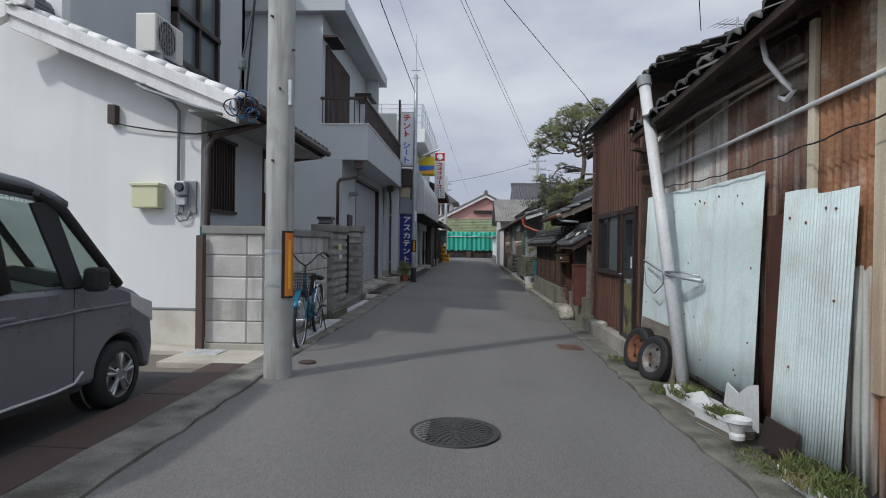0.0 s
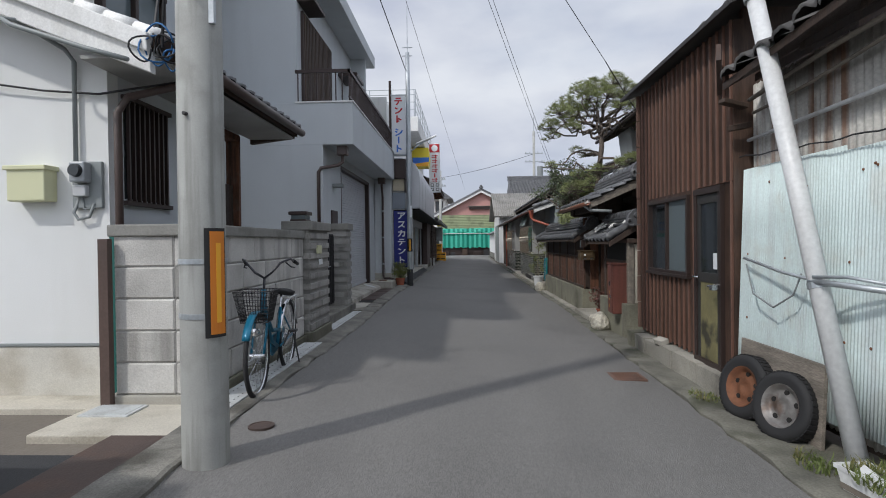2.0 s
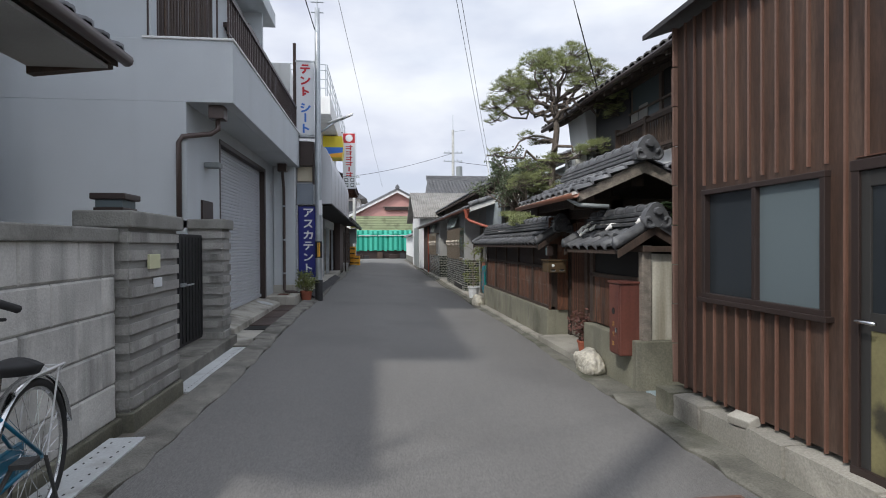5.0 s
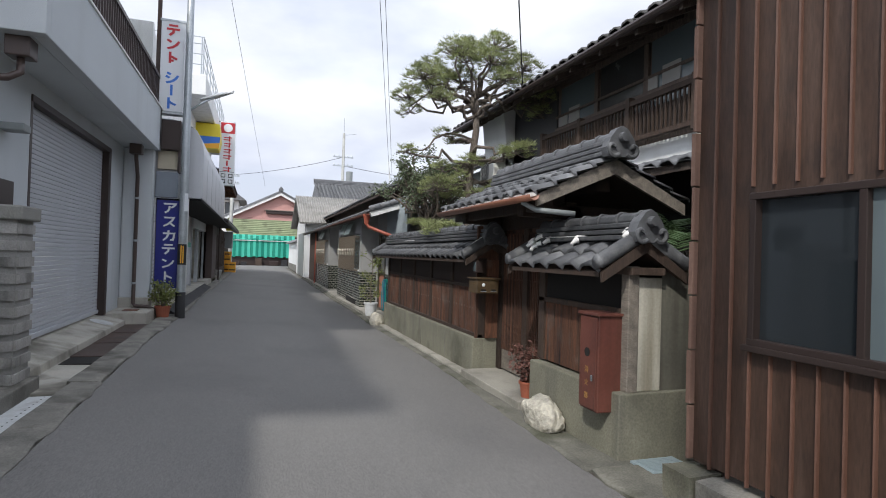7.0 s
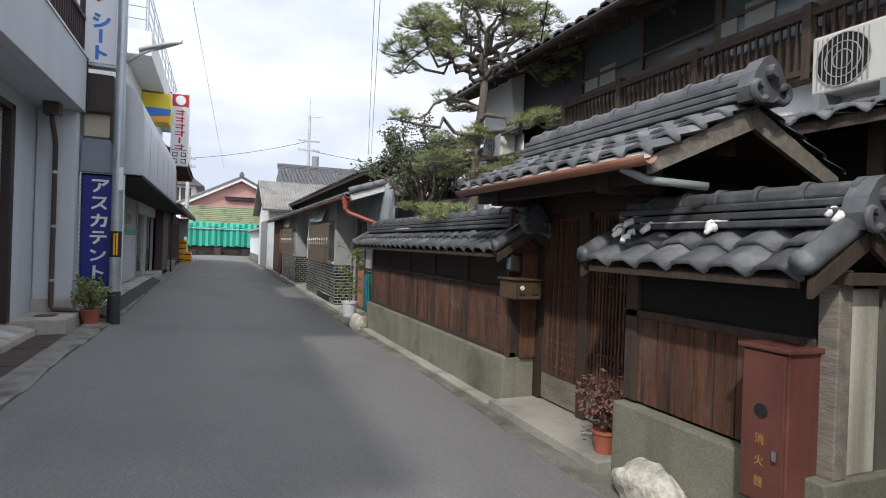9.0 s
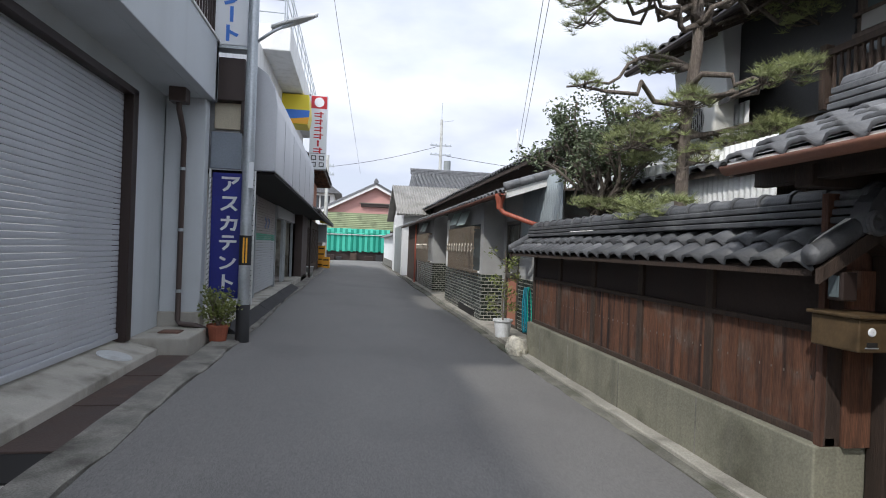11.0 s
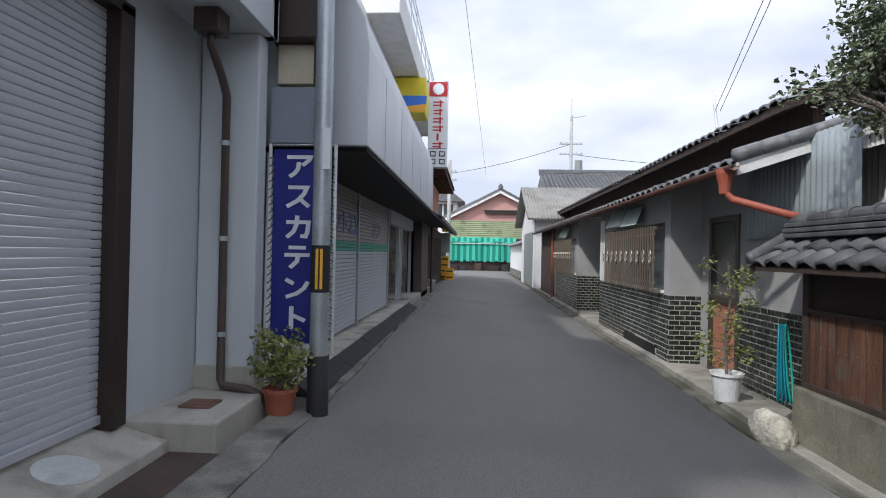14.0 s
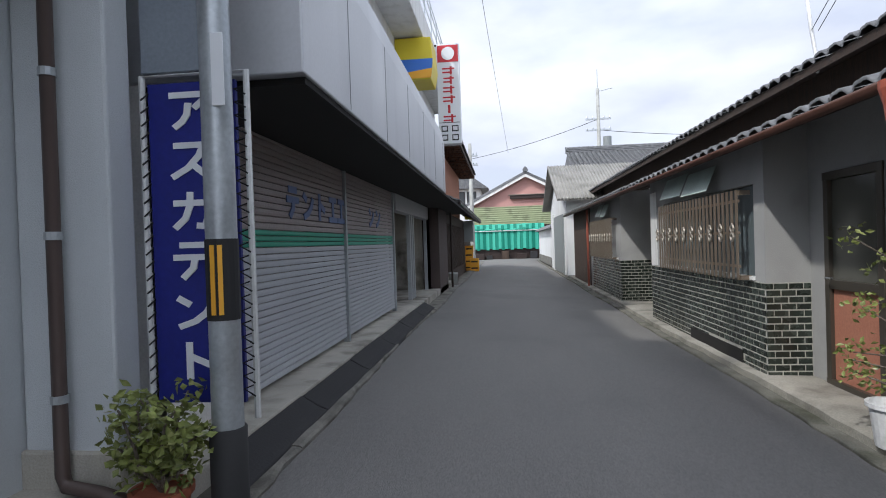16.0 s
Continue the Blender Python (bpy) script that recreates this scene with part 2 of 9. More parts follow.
CREAM = mat("cream_paint", (0.62, 0.56, 0.42), 0.7, var=0.12, scale=2, grain=50, bump=0.2, streak=(0.3, 0.17, 0.09), streak_amount=0.6)
RUST_PLATE = mat("rusty_cover_plate", (0.066, 0.046, 0.039), 0.75, var=0.25, scale=2.5, grain=60, bump=0.35, stain=(0.10, 0.058, 0.042), amount=0.6, stain_scale=3)
IRON = mat("cast_iron", (0.050, 0.049, 0.048), 0.6, metal=0.3, var=0.2, scale=6, grain=80, bump=0.4)
GALV = mat("galvanised_steel", (0.42, 0.45, 0.47), 0.42, metal=0.55, var=0.12, scale=5, grain=40, bump=0.05)
GRATE = mat("pale_grating", (0.55, 0.57, 0.57), 0.6, metal=0.2, var=0.1, scale=3, grain=60, bump=0.1, stain=(0.33, 0.32, 0.3), amount=0.5, stain_scale=5)
SHUTTER = mat("grey_shutter_slat", (0.46, 0.475, 0.505), 0.5, metal=0.05, var=0.06, scale=1.5, grain=40, bump=0.05, grain_var=0.04)
AWNING = mat("grey_metal_fascia", (0.47, 0.48, 0.50), 0.40, metal=0.3, var=0.05, scale=0.8, grain=40, bump=0.04, streak=(0.36, 0.365, 0.375), streak_amount=0.35, streak_scale=3, grain_var=0.04)
BRONZE = plain("bronze_frame", (0.046, 0.032, 0.028), 0.45, 0.3)
DARK_RAIL = plain("dark_brown_rail", (0.045, 0.03, 0.027), 0.45, 0.3)
BROWN_PIPE = plain("brown_pipe", (0.075, 0.052, 0.045), 0.45)
GREY_PIPE = plain("grey_pipe", (0.23, 0.25, 0.25), 0.5)
WHITE_PVC = mat("white_pvc", (0.66, 0.67, 0.67), 0.4, var=0.04, scale=2, grain=30, bump=0.05, streak=(0.5, 0.5, 0.48), streak_amount=0.4)
COPPER_GUTTER = mat("copper_brown_gutter", (0.24, 0.105, 0.065), 0.5, var=0.15, scale=4, grain=40, bump=0.1)
RED_PIPE = mat("red_brown_pipe", (0.33, 0.085, 0.05), 0.5, var=0.1, scale=4, grain=40, bump=0.05)
BLACK = plain("black_rubber", (0.018, 0.018, 0.019), 0.75)
# near-black; in openings and under roofs it stands in for shade
DARK = plain("shade_stand_in_black", (0.012, 0.011, 0.01), 0.9)
CABLE = plain("black_cable", (0.015, 0.015, 0.017), 0.6)
GLASS = plain("window_glass", (0.025, 0.03, 0.034), 0.04)
FROST = plain("frosted_glass", (0.125, 0.155, 0.165), 0.18)
CLEAR = plain("tinted_car_glass", (0.30, 0.38, 0.35), 0.0, 0, 0.95)
YELLOW = plain("yellow_sheet", (0.80, 0.40, 0.03), 0.5)
SIGN_YELLOW = plain("lemon_yellow_sheet", (0.72, 0.58, 0.03), 0.45)
BLUE_SIGN = mat("deep_blue_vinyl", (0.012, 0.018, 0.20), 0.45, var=0.12, scale=2, grain=30, bump=0.05)
WHITE_SIGN = plain("white_sign_face", (0.74, 0.76, 0.78), 0.4)
SIGN_RED = plain("sign_red", (0.50, 0.02, 0.03), 0.45)
SIGN_BLUE = plain("sign_blue", (0.05, 0.18, 0.60), 0.45)
SIGN_BLACK = plain("sign_black", (0.02, 0.02, 0.02), 0.5)
TERRACOTTA = mat("terracotta", (0.33, 0.10, 0.055), 0.75, var=0.15, scale=6, grain=60, bump=0.2)
STONE = mat("pale_stone", (0.50, 0.47, 0.39), 0.9, var=0.2, scale=5, grain=25, bump=0.9, stain=(0.22, 0.21, 0.19), amount=0.5, stain_scale=7, grain_var=0.25, depth=0.03)
BARK = mat("bark", (0.17, 0.14, 0.115), 0.95, var=0.35, scale=9, grain=30, bump=1.0, stretch=(3, 3, 0.8), grain_var=0.3, depth=0.03)
NEEDLES = mat("pine_needles", (0.27, 0.30, 0.13), 0.6, var=0.4, scale=2.2, grain=20, bump=0)
LEAF = mat("dark_glossy_leaf", (0.12, 0.15, 0.08), 0.42, var=0.4, scale=5, grain=20, bump=0)
LEAF_VAR = mat("yellow_green_leaf", (0.17, 0.20, 0.05), 0.5, var=0.4, scale=9, grain=20, bump=0, stain=(0.32, 0.33, 0.13), amount=0.7, stain_scale=22)
LEAF_RED = mat("red_brown_leaf", (0.15, 0.07, 0.055), 0.6, var=0.4, scale=9, grain=20, bump=0)
GRASS = mat("grass", (0.10, 0.13, 0.035), 0.7, var=0.4, scale=6, grain=20, bump=0, stain=(0.25, 0.2, 0.09), amount=0.7, stain_scale=5)
BRICK_TILE = mat("glazed_black_green_tile", (0.028, 0.036, 0.029), 0.25, var=0.3, scale=8, grain=40, bump=0.06, each=0.4)
GROUT = mat("pale_grout", (0.42, 0.41, 0.36), 0.9, var=0.15, scale=4, grain=60, bump=0.3)
HOUSE_GREY = mat("grey_render", (0.37, 0.37, 0.36), 0.88, var=0.08, scale=1.0, grain=120, bump=0.3, stain=(0.22, 0.22, 0.21), amount=0.4)
PINK = mat("pink_render", (0.52, 0.29, 0.26), 0.88, var=0.08, scale=0.8, grain=60, bump=0.2)
OLIVE_SHEET = mat("olive_corrugated", (0.26, 0.30, 0.17), 0.7, var=0.15, scale=0.7, grain=20, bump=0.1, stain=(0.12, 0.13, 0.08), amount=0.7, stain_scale=0.9)
STRIPE_DARK = plain("green_curtain_dark", (0.005, 0.22, 0.15), 0.7)
STRIPE_LIGHT = plain("green_curtain_light", (0.06, 0.45, 0.33), 0.7)
EXT_RED = mat("faded_red_paint", (0.105, 0.036, 0.025), 0.55, var=0.2, scale=4, grain=40, bump=0.15, stain=(0.10, 0.035, 0.028), amount=0.6, stain_scale=3, streak=(0.24, 0.085, 0.06), streak_amount=0.4)
PALE_SLAB = mat("pale_sunlit_slab_concrete", (0.52, 0.485, 0.41), 0.9, var=0.12, scale=1.6, grain=70, bump=0.4, stain=(0.33, 0.30, 0.24), amount=0.7, stain_scale=1.8, grain_var=0.15)
RUST_LID = mat("red_rust_lid", (0.15, 0.082, 0.058), 0.75, var=0.25, scale=5, grain=60, bump=0.35, stain=(0.07, 0.05, 0.042), amount=0.5, stain_scale=9)
PALE_BOX = plain("pale_yellow_plastic", (0.62, 0.62, 0.40), 0.5)
CAR_PAINT = mat("silver_grey_car_paint", (0.185, 0.19, 0.21), 0.3, metal=0.4, var=0.03, scale=2, grain=400, bump=0.0)
TEAL = plain("dark_teal_paint", (0.01, 0.10, 0.085), 0.5)
LINE_WHITE = mat("worn_white_line", (0.42, 0.41, 0.39), 0.85, var=0.15, scale=4, grain=50, bump=0.3, stain=(0.12, 0.115, 0.11), amount=0.7, stain_scale=5)
BIKE_BLUE = plain("teal_blue_enamel", (0.01, 0.13, 0.22), 0.3, 0.2)
CHROME = plain("chrome", (0.62, 0.63, 0.64), 0.22, 1.0)
RUST_RIM = mat("rusted_rim", (0.17, 0.072, 0.036), 0.75, metal=0.2, var=0.3, scale=14, grain=60, bump=0.3)
SKY_TIN = mat("pale_corrugated_wall", (0.78, 0.79, 0.78), 0.6, var=0.08, scale=1, grain=40, bump=0.1, streak=(0.6, 0.6, 0.57), streak_amount=0.4)
ASBESTOS = mat("grey_corrugated_roof", (0.27, 0.26, 0.24), 0.85, var=0.15, scale=1.5, grain=40, bump=0.3, stain=(0.15, 0.145, 0.13), amount=0.6)
ORANGE_WALL = mat("orange_brown_render", (0.36, 0.16, 0.10), 0.88, var=0.1, scale=1, grain=60, bump=0.2)
TAR = mat("dark_rubber_mat", (0.028, 0.028, 0.030), 0.85, var=0.2, scale=2, grain=60, bump=0.4)


# ---- mesh building ----
class Shape:
    """Collects faces in world metres and turns them into one object."""

    def __init__(self):
        self.v, self.f, self.starts = [], [], []

    def add(self, verts, faces):
        k = len(self.v)
        self.starts.append((k, len(self.f)))
        self.v += [tuple(p) for p in verts]
        self.f += [tuple(k + i for i in q) for q in faces]
        return self

    def box(self, x0, x1, y0, y1, z0, z1):
        v = [(x, y, z) for z in (z0, z1) for y in (y0, y1) for x in (x0, x1)]
        return self.add(v, [(0, 2, 3, 1), (4, 5, 7, 6), (0, 1, 5, 4), (2, 6, 7, 3), (0, 4, 6, 2), (1, 3, 7, 5)])

    def placed(self, other, m):
        return self.add([m @ Vector(p) for p in other.v], other.f)

    def prism(self, pts, axis, a, b):
        """A polygon in the two other axes, drawn out along axis from a to b."""
        i = "xyz".index(axis)
        put = lambda p, c: tuple(np.insert(p, i, c))
        n = len(pts)
        v = [put(p, a) for p in pts] + [put(p, b) for p in pts]
        f = [(j, (j + 1) % n, n + (j + 1) % n, n + j) for j in range(n)] + [tuple(range(n))[::-1], tuple(range(n, 2 * n))]
        return self.add(v, f)

    def tube(self, pts, r, n=8, r2=None, caps=True):
        pts = [Vector(p) for p in pts]
        r2 = r if r2 is None else r2
        rings = []
        side = None
        for i, p in enumerate(pts):
            d = (pts[min(i + 1, len(pts) - 1)] - pts[max(i - 1, 0)]).normalized()
            if side is None:
                side = d.cross(Vector((0, 0, 1)) if abs(d.z) < 0.9 else Vector((1, 0, 0))).normalized()
            side = (side - d * side.dot(d)).normalized()
            up = d.cross(side)
            rad = r + (r2 - r) * i / max(1, len(pts) - 1)
            rings.append([p + rad * (math.cos(a) * side + math.sin(a) * up) for a in (2 * math.pi * j / n for j in range(n))])
        v = [q for ring in rings for q in ring]
        f = [(i * n + j, i * n + (j + 1) % n, (i + 1) * n + (j + 1) % n, (i + 1) * n + j) for i in range(len(pts) - 1) for j in range(n)]
        if caps:
            f += [tuple(range(n))[::-1], tuple(range(len(v) - n, len(v)))]
        return self.add(v, f)

    def lathe(self, profile, centre=(0, 0, 0), n=20, axis="z"):
        v = []
        for r, h in profile:
            for j in range(n):
                a = 2 * math.pi * j / n
                c, s = r * math.cos(a), r * math.sin(a)
                p = {"z": (c, s, h), "x": (h, c, s), "y": (s, h, c)}[axis]
                v.append(tuple(p[k] + centre[k] for k in range(3)))
        m = len(profile)
        f = [(i * n + j, i * n + (j + 1) % n, (i + 1) * n + (j + 1) % n, (i + 1) * n + j) for i in range(m - 1) for j in range(n)]
        return self.add(v, f)

    def sheet(self, fn, nu, nv):
        v = [fn(i / nu, j / nv) for i in range(nu + 1) for j in range(nv + 1)]
        w = nv + 1
        return self.add(v, [(i * w + j, (i + 1) * w + j, (i + 1) * w + j + 1, i * w + j + 1) for i in range(nu) for j in range(nv)])

    def mesh(self, name):
        me = bpy.data.meshes.new(name)
        me.from_pydata(self.v, [], self.f)
        bm = bmesh.new()
        bm.from_mesh(me)
        bmesh.ops.recalc_face_normals(bm, faces=bm.faces)
        bm.to_mesh(me)
        bm.free()
        return me

    def parts(self, name, material, parent=None, smooth=False, bevel=0.0, thick=0.0):
        """Each piece that was added becomes an object of its own."""
        ends = self.starts[1:] + [(len(self.v), len(self.f))]
        for (v0, f0), (v1, f1) in zip(self.starts, ends):
            one = Shape()
            one.add(self.v[v0:v1], [tuple(i - v0 for i in q) for q in self.f[f0:f1]])
            one.ob(name, material, parent, smooth, bevel, thick)

    def ob(self, name, material, parent=None, smooth=False, bevel=0.0, thick=0.0):
        me = self.mesh(name)
        me.materials.append(material)
        if smooth:
            me.polygons.foreach_set("use_smooth", [True] * len(me.polygons))
        o = new(name, me)
        if thick:
            mod = o.modifiers.new("thickness", "SOLIDIFY")
            mod.thickness = thick
        if bevel:
            mod = o.modifiers.new("edges", "BEVEL")
            mod.width, mod.segments, mod.limit_method = bevel, 2, "ANGLE"
        if parent:
            under(o, parent)
        return o


def under(o, parent):
    o.parent = parent
    o.matrix_parent_inverse = (parent.matrix_parent_inverse @ parent.matrix_basis).inverted() if parent.parent is None else parent_world(parent).inverted()
    return o


def parent_world(o):
    m = o.matrix_basis.copy()
    return parent_world(o.parent) @ o.matrix_parent_inverse @ m if o.parent else m


def thing(name, at, label, category, group="", kind=""):
    e = new(name)
    e.empty_display_size = 0.2
    e.location = at
    e.matrix_basis = Matrix.Translation(at)
    return tagged(e, label, category, group, kind)


def box(name, m, parent, x0, x1, y0, y1, z0, z1, bevel=0.006):
    return Shape().box(x0, x1, y0, y1, z0, z1).ob(name, m, parent, bevel=bevel)


def piece(name, me, parent, m):
    """A piece that shares its mesh with others."""
    o = new(name, me)
    o.matrix_basis = m
    return under(o, parent)


def structure(o, label):
    return tagged(o, label, "", "", "structure")


def corrugated(axis, a0, a1, z0, z1, at, pitch=0.075, deep=0.009, jag=0.0, seed=1):
    """A corrugated sheet that stands upright; its waves run along axis."""
    rnd = random.Random(seed)
    n = max(4, int((a1 - a0) / pitch * 6))
    ends = [(z0 + rnd.uniform(-jag, jag), z1 + rnd.uniform(-jag, jag)) for _ in range(n + 1)]

    def fn(u, v):
        a = a0 + (a1 - a0) * u
        lo, hi = ends[round(u * n)]
        w = at + deep * math.sin(2 * math.pi * (a - a0) / pitch)
        z = lo + (hi - lo) * v
        return (w, a, z) if axis == "y" else (a, w, z)

    return Shape().sheet(fn, n, 3)


def roof_tile(width=0.26, length=0.26, n=8):
    """One pantile: flat pan that rolls up at one side, with a thick front edge. Runs up the slope along +y, across along +x."""
    def prof(u):
        return 0.028 * math.sin(2 * math.pi * (u - 0.15)) + 0.012 * math.sin(4 * math.pi * u)
    s = Shape()
    top = [(u * width, prof(u)) for u in (i / n for i in range(n + 1))]
    v = []
    for y, lift in ((0, 0.034), (length * 1.08, 0.0)):
        v += [(x, y, z + lift) for x, z in top]
    v += [(x, 0, z + 0.008) for x, z in top]
    k = n + 1
    f = [(i, i + 1, k + i + 1, k + i) for i in range(n)] + [(i + 1, i, 2 * k + i, 2 * k + i + 1) for i in range(n)]
    return s.add(v, f)


def tile_slope(parent, m, across, rows, width=0.26, length=0.25, material=None, single=True, name="roof_tile", jitter=1.0):
    """A slope of pantiles on the frame m: x along the eave, y up the slope, z away from it."""
    material = material or TILE
    one = roof_tile(width, length)
    rnd = random.Random(across * 31 + rows)
    k = jitter
    if single:
        me = one.mesh(name)
        me.materials.append(material)
        me.polygons.foreach_set("use_smooth", [True] * len(me.polygons))
    s = Shape()
    for i in range(across):
        for j in range(rows):
            p = m @ pose(i * width, j * length, 0.004 * k * rnd.uniform(-1, 1), k * rnd.uniform(-1.2, 1.2), k * rnd.uniform(-1, 1), k * rnd.uniform(-0.8, 0.8))
            if single:
                piece(name, me, parent, p)
            else:
                s.placed(one, p)
    if not single:
        tagged(s.ob("roof_tiles", material, parent, smooth=True), kind="stuff")


def frame_on(origin, along, up):
    """A frame with x along, y up and z across both."""
    a, u = Vector(along).normalized(), Vector(up).normalized()
    w = a.cross(u).normalized()
    return Matrix(((a.x, u.x, w.x, origin[0]), (a.y, u.y, w.y, origin[1]), (a.z, u.z, w.z, origin[2]), (0, 0, 0, 1)))


def ridge(parent, p, q, material=None, high=0.22, wide=0.2, caps=True):
    """A ridge of stacked flat tiles under a row of round ones, with a scrolled end tile."""
    material = material or TILE
    p, q = Vector(p), Vector(q)
    d = (q - p)
    n = max(1, round(d.length / 0.28))
    base = frame_on(p, d, Vector((0, 0, 1)).cross(d).normalized())
    s = Shape()
    layers = 3
    for k in range(layers):
        w = wide * (0.5 - 0.05 * k) + 0.015
        z = high * (k / layers) * 0.75
        s.placed(Shape().box(0, d.length, -w, w, z, z + high * 0.2), base)
    for i in range(n):
        x0, x1 = d.length * i / n, d.length * (i + 1) / n
        s.placed(Shape().tube([(x0, 0, high * 0.78), (x1 - 0.02, 0, high * 0.8)], 0.07, 10), base)
        s.placed(Shape().tube([(x0 - 0.02, 0, high * 0.79), (x0 + 0.02, 0, high * 0.79)], 0.085, 10), base)
    s.ob("ridge", material, parent, bevel=0.008)


def scroll_tile(parent, at, facing, size=0.3, material=None):
    """The scrolled ornament at a ridge's end. facing: the way that its face looks."""
    material = material or TILE
    fr = frame_on(at, Vector((0, 0, 1)).cross(Vector(facing)), (0, 0, 1))
    s = Shape()
    prof = [(-0.5, 0), (0.5, 0), (0.55, 0.3), (0.42, 0.62), (0.2, 0.9), (0, 1.0), (-0.2, 0.9), (-0.42, 0.62), (-0.55, 0.3)]
    s.placed(Shape().prism([(x * size, y * size) for x, y in prof], "z", -0.06, 0.05), fr)
    for sx in (-1, 1):
        spiral = [(sx * size * (0.36 - 0.055 * t * math.cos(t) * 0.9), size * (0.27 + 0.055 * t * math.sin(t)), 0.06) for t in np.linspace(0.4, 5.6, 22)]
        s.placed(Shape().tube(spiral, size * 0.075, 8), fr)
    s.placed(Shape().lathe([(0.001, 0.1), (size * 0.14, 0.1), (size * 0.17, 0.07), (size * 0.17, 0.0)], (0, size * 0.62, 0), 12), fr)
    s.ob("ridge_end_tile", material, parent, smooth=False, bevel=0.01)


# ---- ground ----
def cross_fall(x, y):
    """The lane falls from its left side to its right; level again well off the lane and at its end."""
    fall = float(np.interp(y, (-10, 0, 7, 11, 19, 26, 40, 58), (0.02, 0.025, 0.038, 0.045, 0.060, 0.055, 0.03, 0.0)))
    return -fall * max(-2.4, min(2.4, x)) * max(0.0, min(1.0, (14 - abs(x)) / 6))


def settle(o, x, y):
    """Lets a thing that was built on level ground down on the sloping one."""
    o.matrix_basis = Matrix.Translation((0, 0, cross_fall(x, y))) @ o.matrix_basis
    return o


GRID_X = (-400, -80, -14, -8, -5, -3.2, -2.4, 0, 2.4, 3.2, 5, 8, 14, 80, 400)
GRID_Y = (-300, -60, -10, 0, 7, 11, 15, 19, 22, 26, 33, 40, 49, 58, 70, 140, 500)
structure(Shape().sheet(lambda u, v: (GRID_X[round(u * 14)], GRID_Y[round(v * 16)], cross_fall(GRID_X[round(u * 14)], GRID_Y[round(v * 16)]) - 0.05), 14, 16).ob("ground", EARTH), "bare earth round the houses")


def road_edge(side, y):
    if side < 0:
        return -2.04 + 0.03 * math.sin(y * 0.7)
    return (1.70 if y < 9 else min(1.88, 1.70 + 0.04 * (y - 9))) + 0.025 * math.sin(y * 0.9)


def lane(u, v):
    y = -12 + 78 * v
    x = road_edge(-1, y) * (1 - u) + road_edge(1, y) * u
    return (x, y, cross_fall(x, y) + 0.012 * math.sin(math.pi * u))


structure(Shape().sheet(lane, 6, 156).ob("road", ASPHALT, smooth=True), "worn grey asphalt lane")
structure(Shape().box(-40, 40, 59.5, 64.2, -0.028, -0.006).ob("road", ASPHALT), "asphalt cross street at the lane's end")


def strip(name, m, label, x_in, x_out, y0, y1, z, low=-0.05, wob=0.02, seed=1, step=0.25):
    """A raised strip along the lane with an uneven edge."""
    rnd = random.Random(seed)
    n = max(2, int((y1 - y0) / step))
    off = [rnd.uniform(-wob, wob) for _ in range(n + 1)]

    def fn(u, v):
        k = round(v * n)
        y = y0 + (y1 - y0) * v
        a, b = x_in(y) + off[k], x_out(y)
        col = round(u * 4)
        x = (a, a, a + (b - a) * 0.08, b, b)[col]
        zz = (low, z - 0.012, z, z, low)[col] + (0.004 * math.sin(k * 1.7) if 0 < col < 4 else 0)
        return (x, y, zz + cross_fall(x, y))

    s = Shape().sheet(fn, 4, n)
    for v in (0, 1):
        s.add([fn(u / 4, v) for u in range(5)], [(0, 1, 2, 3, 4)])
    return structure(s.ob(name, m, smooth=False), label)


L = lambda y: road_edge(-1, y) - 0.0
R = lambda y: road_edge(1, y) + 0.0
strip("pavement", KERB, "rough concrete kerb strip beside the car park", L, lambda y: -2.36, -9, 6.3, 0.035, wob=0.03, seed=2)
strip("pavement", KERB, "stained concrete strip along the block wall", L, lambda y: -2.3, 6.3, 13.4, 0.02, wob=0.03, seed=3)
strip("pavement", KERB, "stained concrete kerb by the shutter apron", L, lambda y: -2.34, 13.4, 20.0, 0.025, wob=0.03, seed=4)
strip("pavement", KERB, "low concrete kerb along the shops", lambda y: L(y), lambda y: -2.3, 20.0, 58, 0.035, wob=0.02, seed=5)
strip("pavement", GUTTER, "broken concrete gutter edge along the sheds", R, lambda y: 2.32, -9, 10.6, 0.03, wob=0.035, seed=6)
strip("pavement", GUTTER, "mossy gutter edge along the garden wall", R, lambda y: 2.3, 10.6, 19.4, 0.015, wob=0.03, seed=7)
strip("pavement", STEP, "pale concrete step along the tiled house", lambda y: R(y) + 0.14, lambda y: 2.9, 19.4, 40, 0.11, wob=0.012, seed=8)
strip("pavement", STEP, "narrow concrete ledge along the garden wall", lambda y: 2.02, lambda y: 2.18, 14.0, 19.4, 0.05, wob=0.008, seed=10)
strip("pavement", GUTTER, "dark gutter edge along the tiled house", R, lambda y: R(y) + 0.15, 19.4, 58, 0.03, wob=0.02, seed=9)
structure(settle(Shape().box(-12, -2.36, -9, 6.55, -0.2, 0.006).ob("car_park", LOT), -0.9, 4), "dark asphalt car park")
structure(settle(Shape().box(-2.86, -2.79, -9, 5.9, -0.02, 0.016).ob("painted_line", LINE_WHITE), -0.9, 4), "worn white line at the car park's edge")
structure(settle(Shape().box(-3.4, -2.36, 5.85, 6.75, -0.1, 0.012).ob("pavement", PALE_SLAB, bevel=0.01), -2.4, 6), "pale concrete slab at the house corner")
structure(settle(Shape().box(-8.9, -3.4, 6.5, 6.95, -0.1, 0.008).ob("pavement", PALE_SLAB, bevel=0.01), -2.4, 6), "pale concrete strip at the house foot")


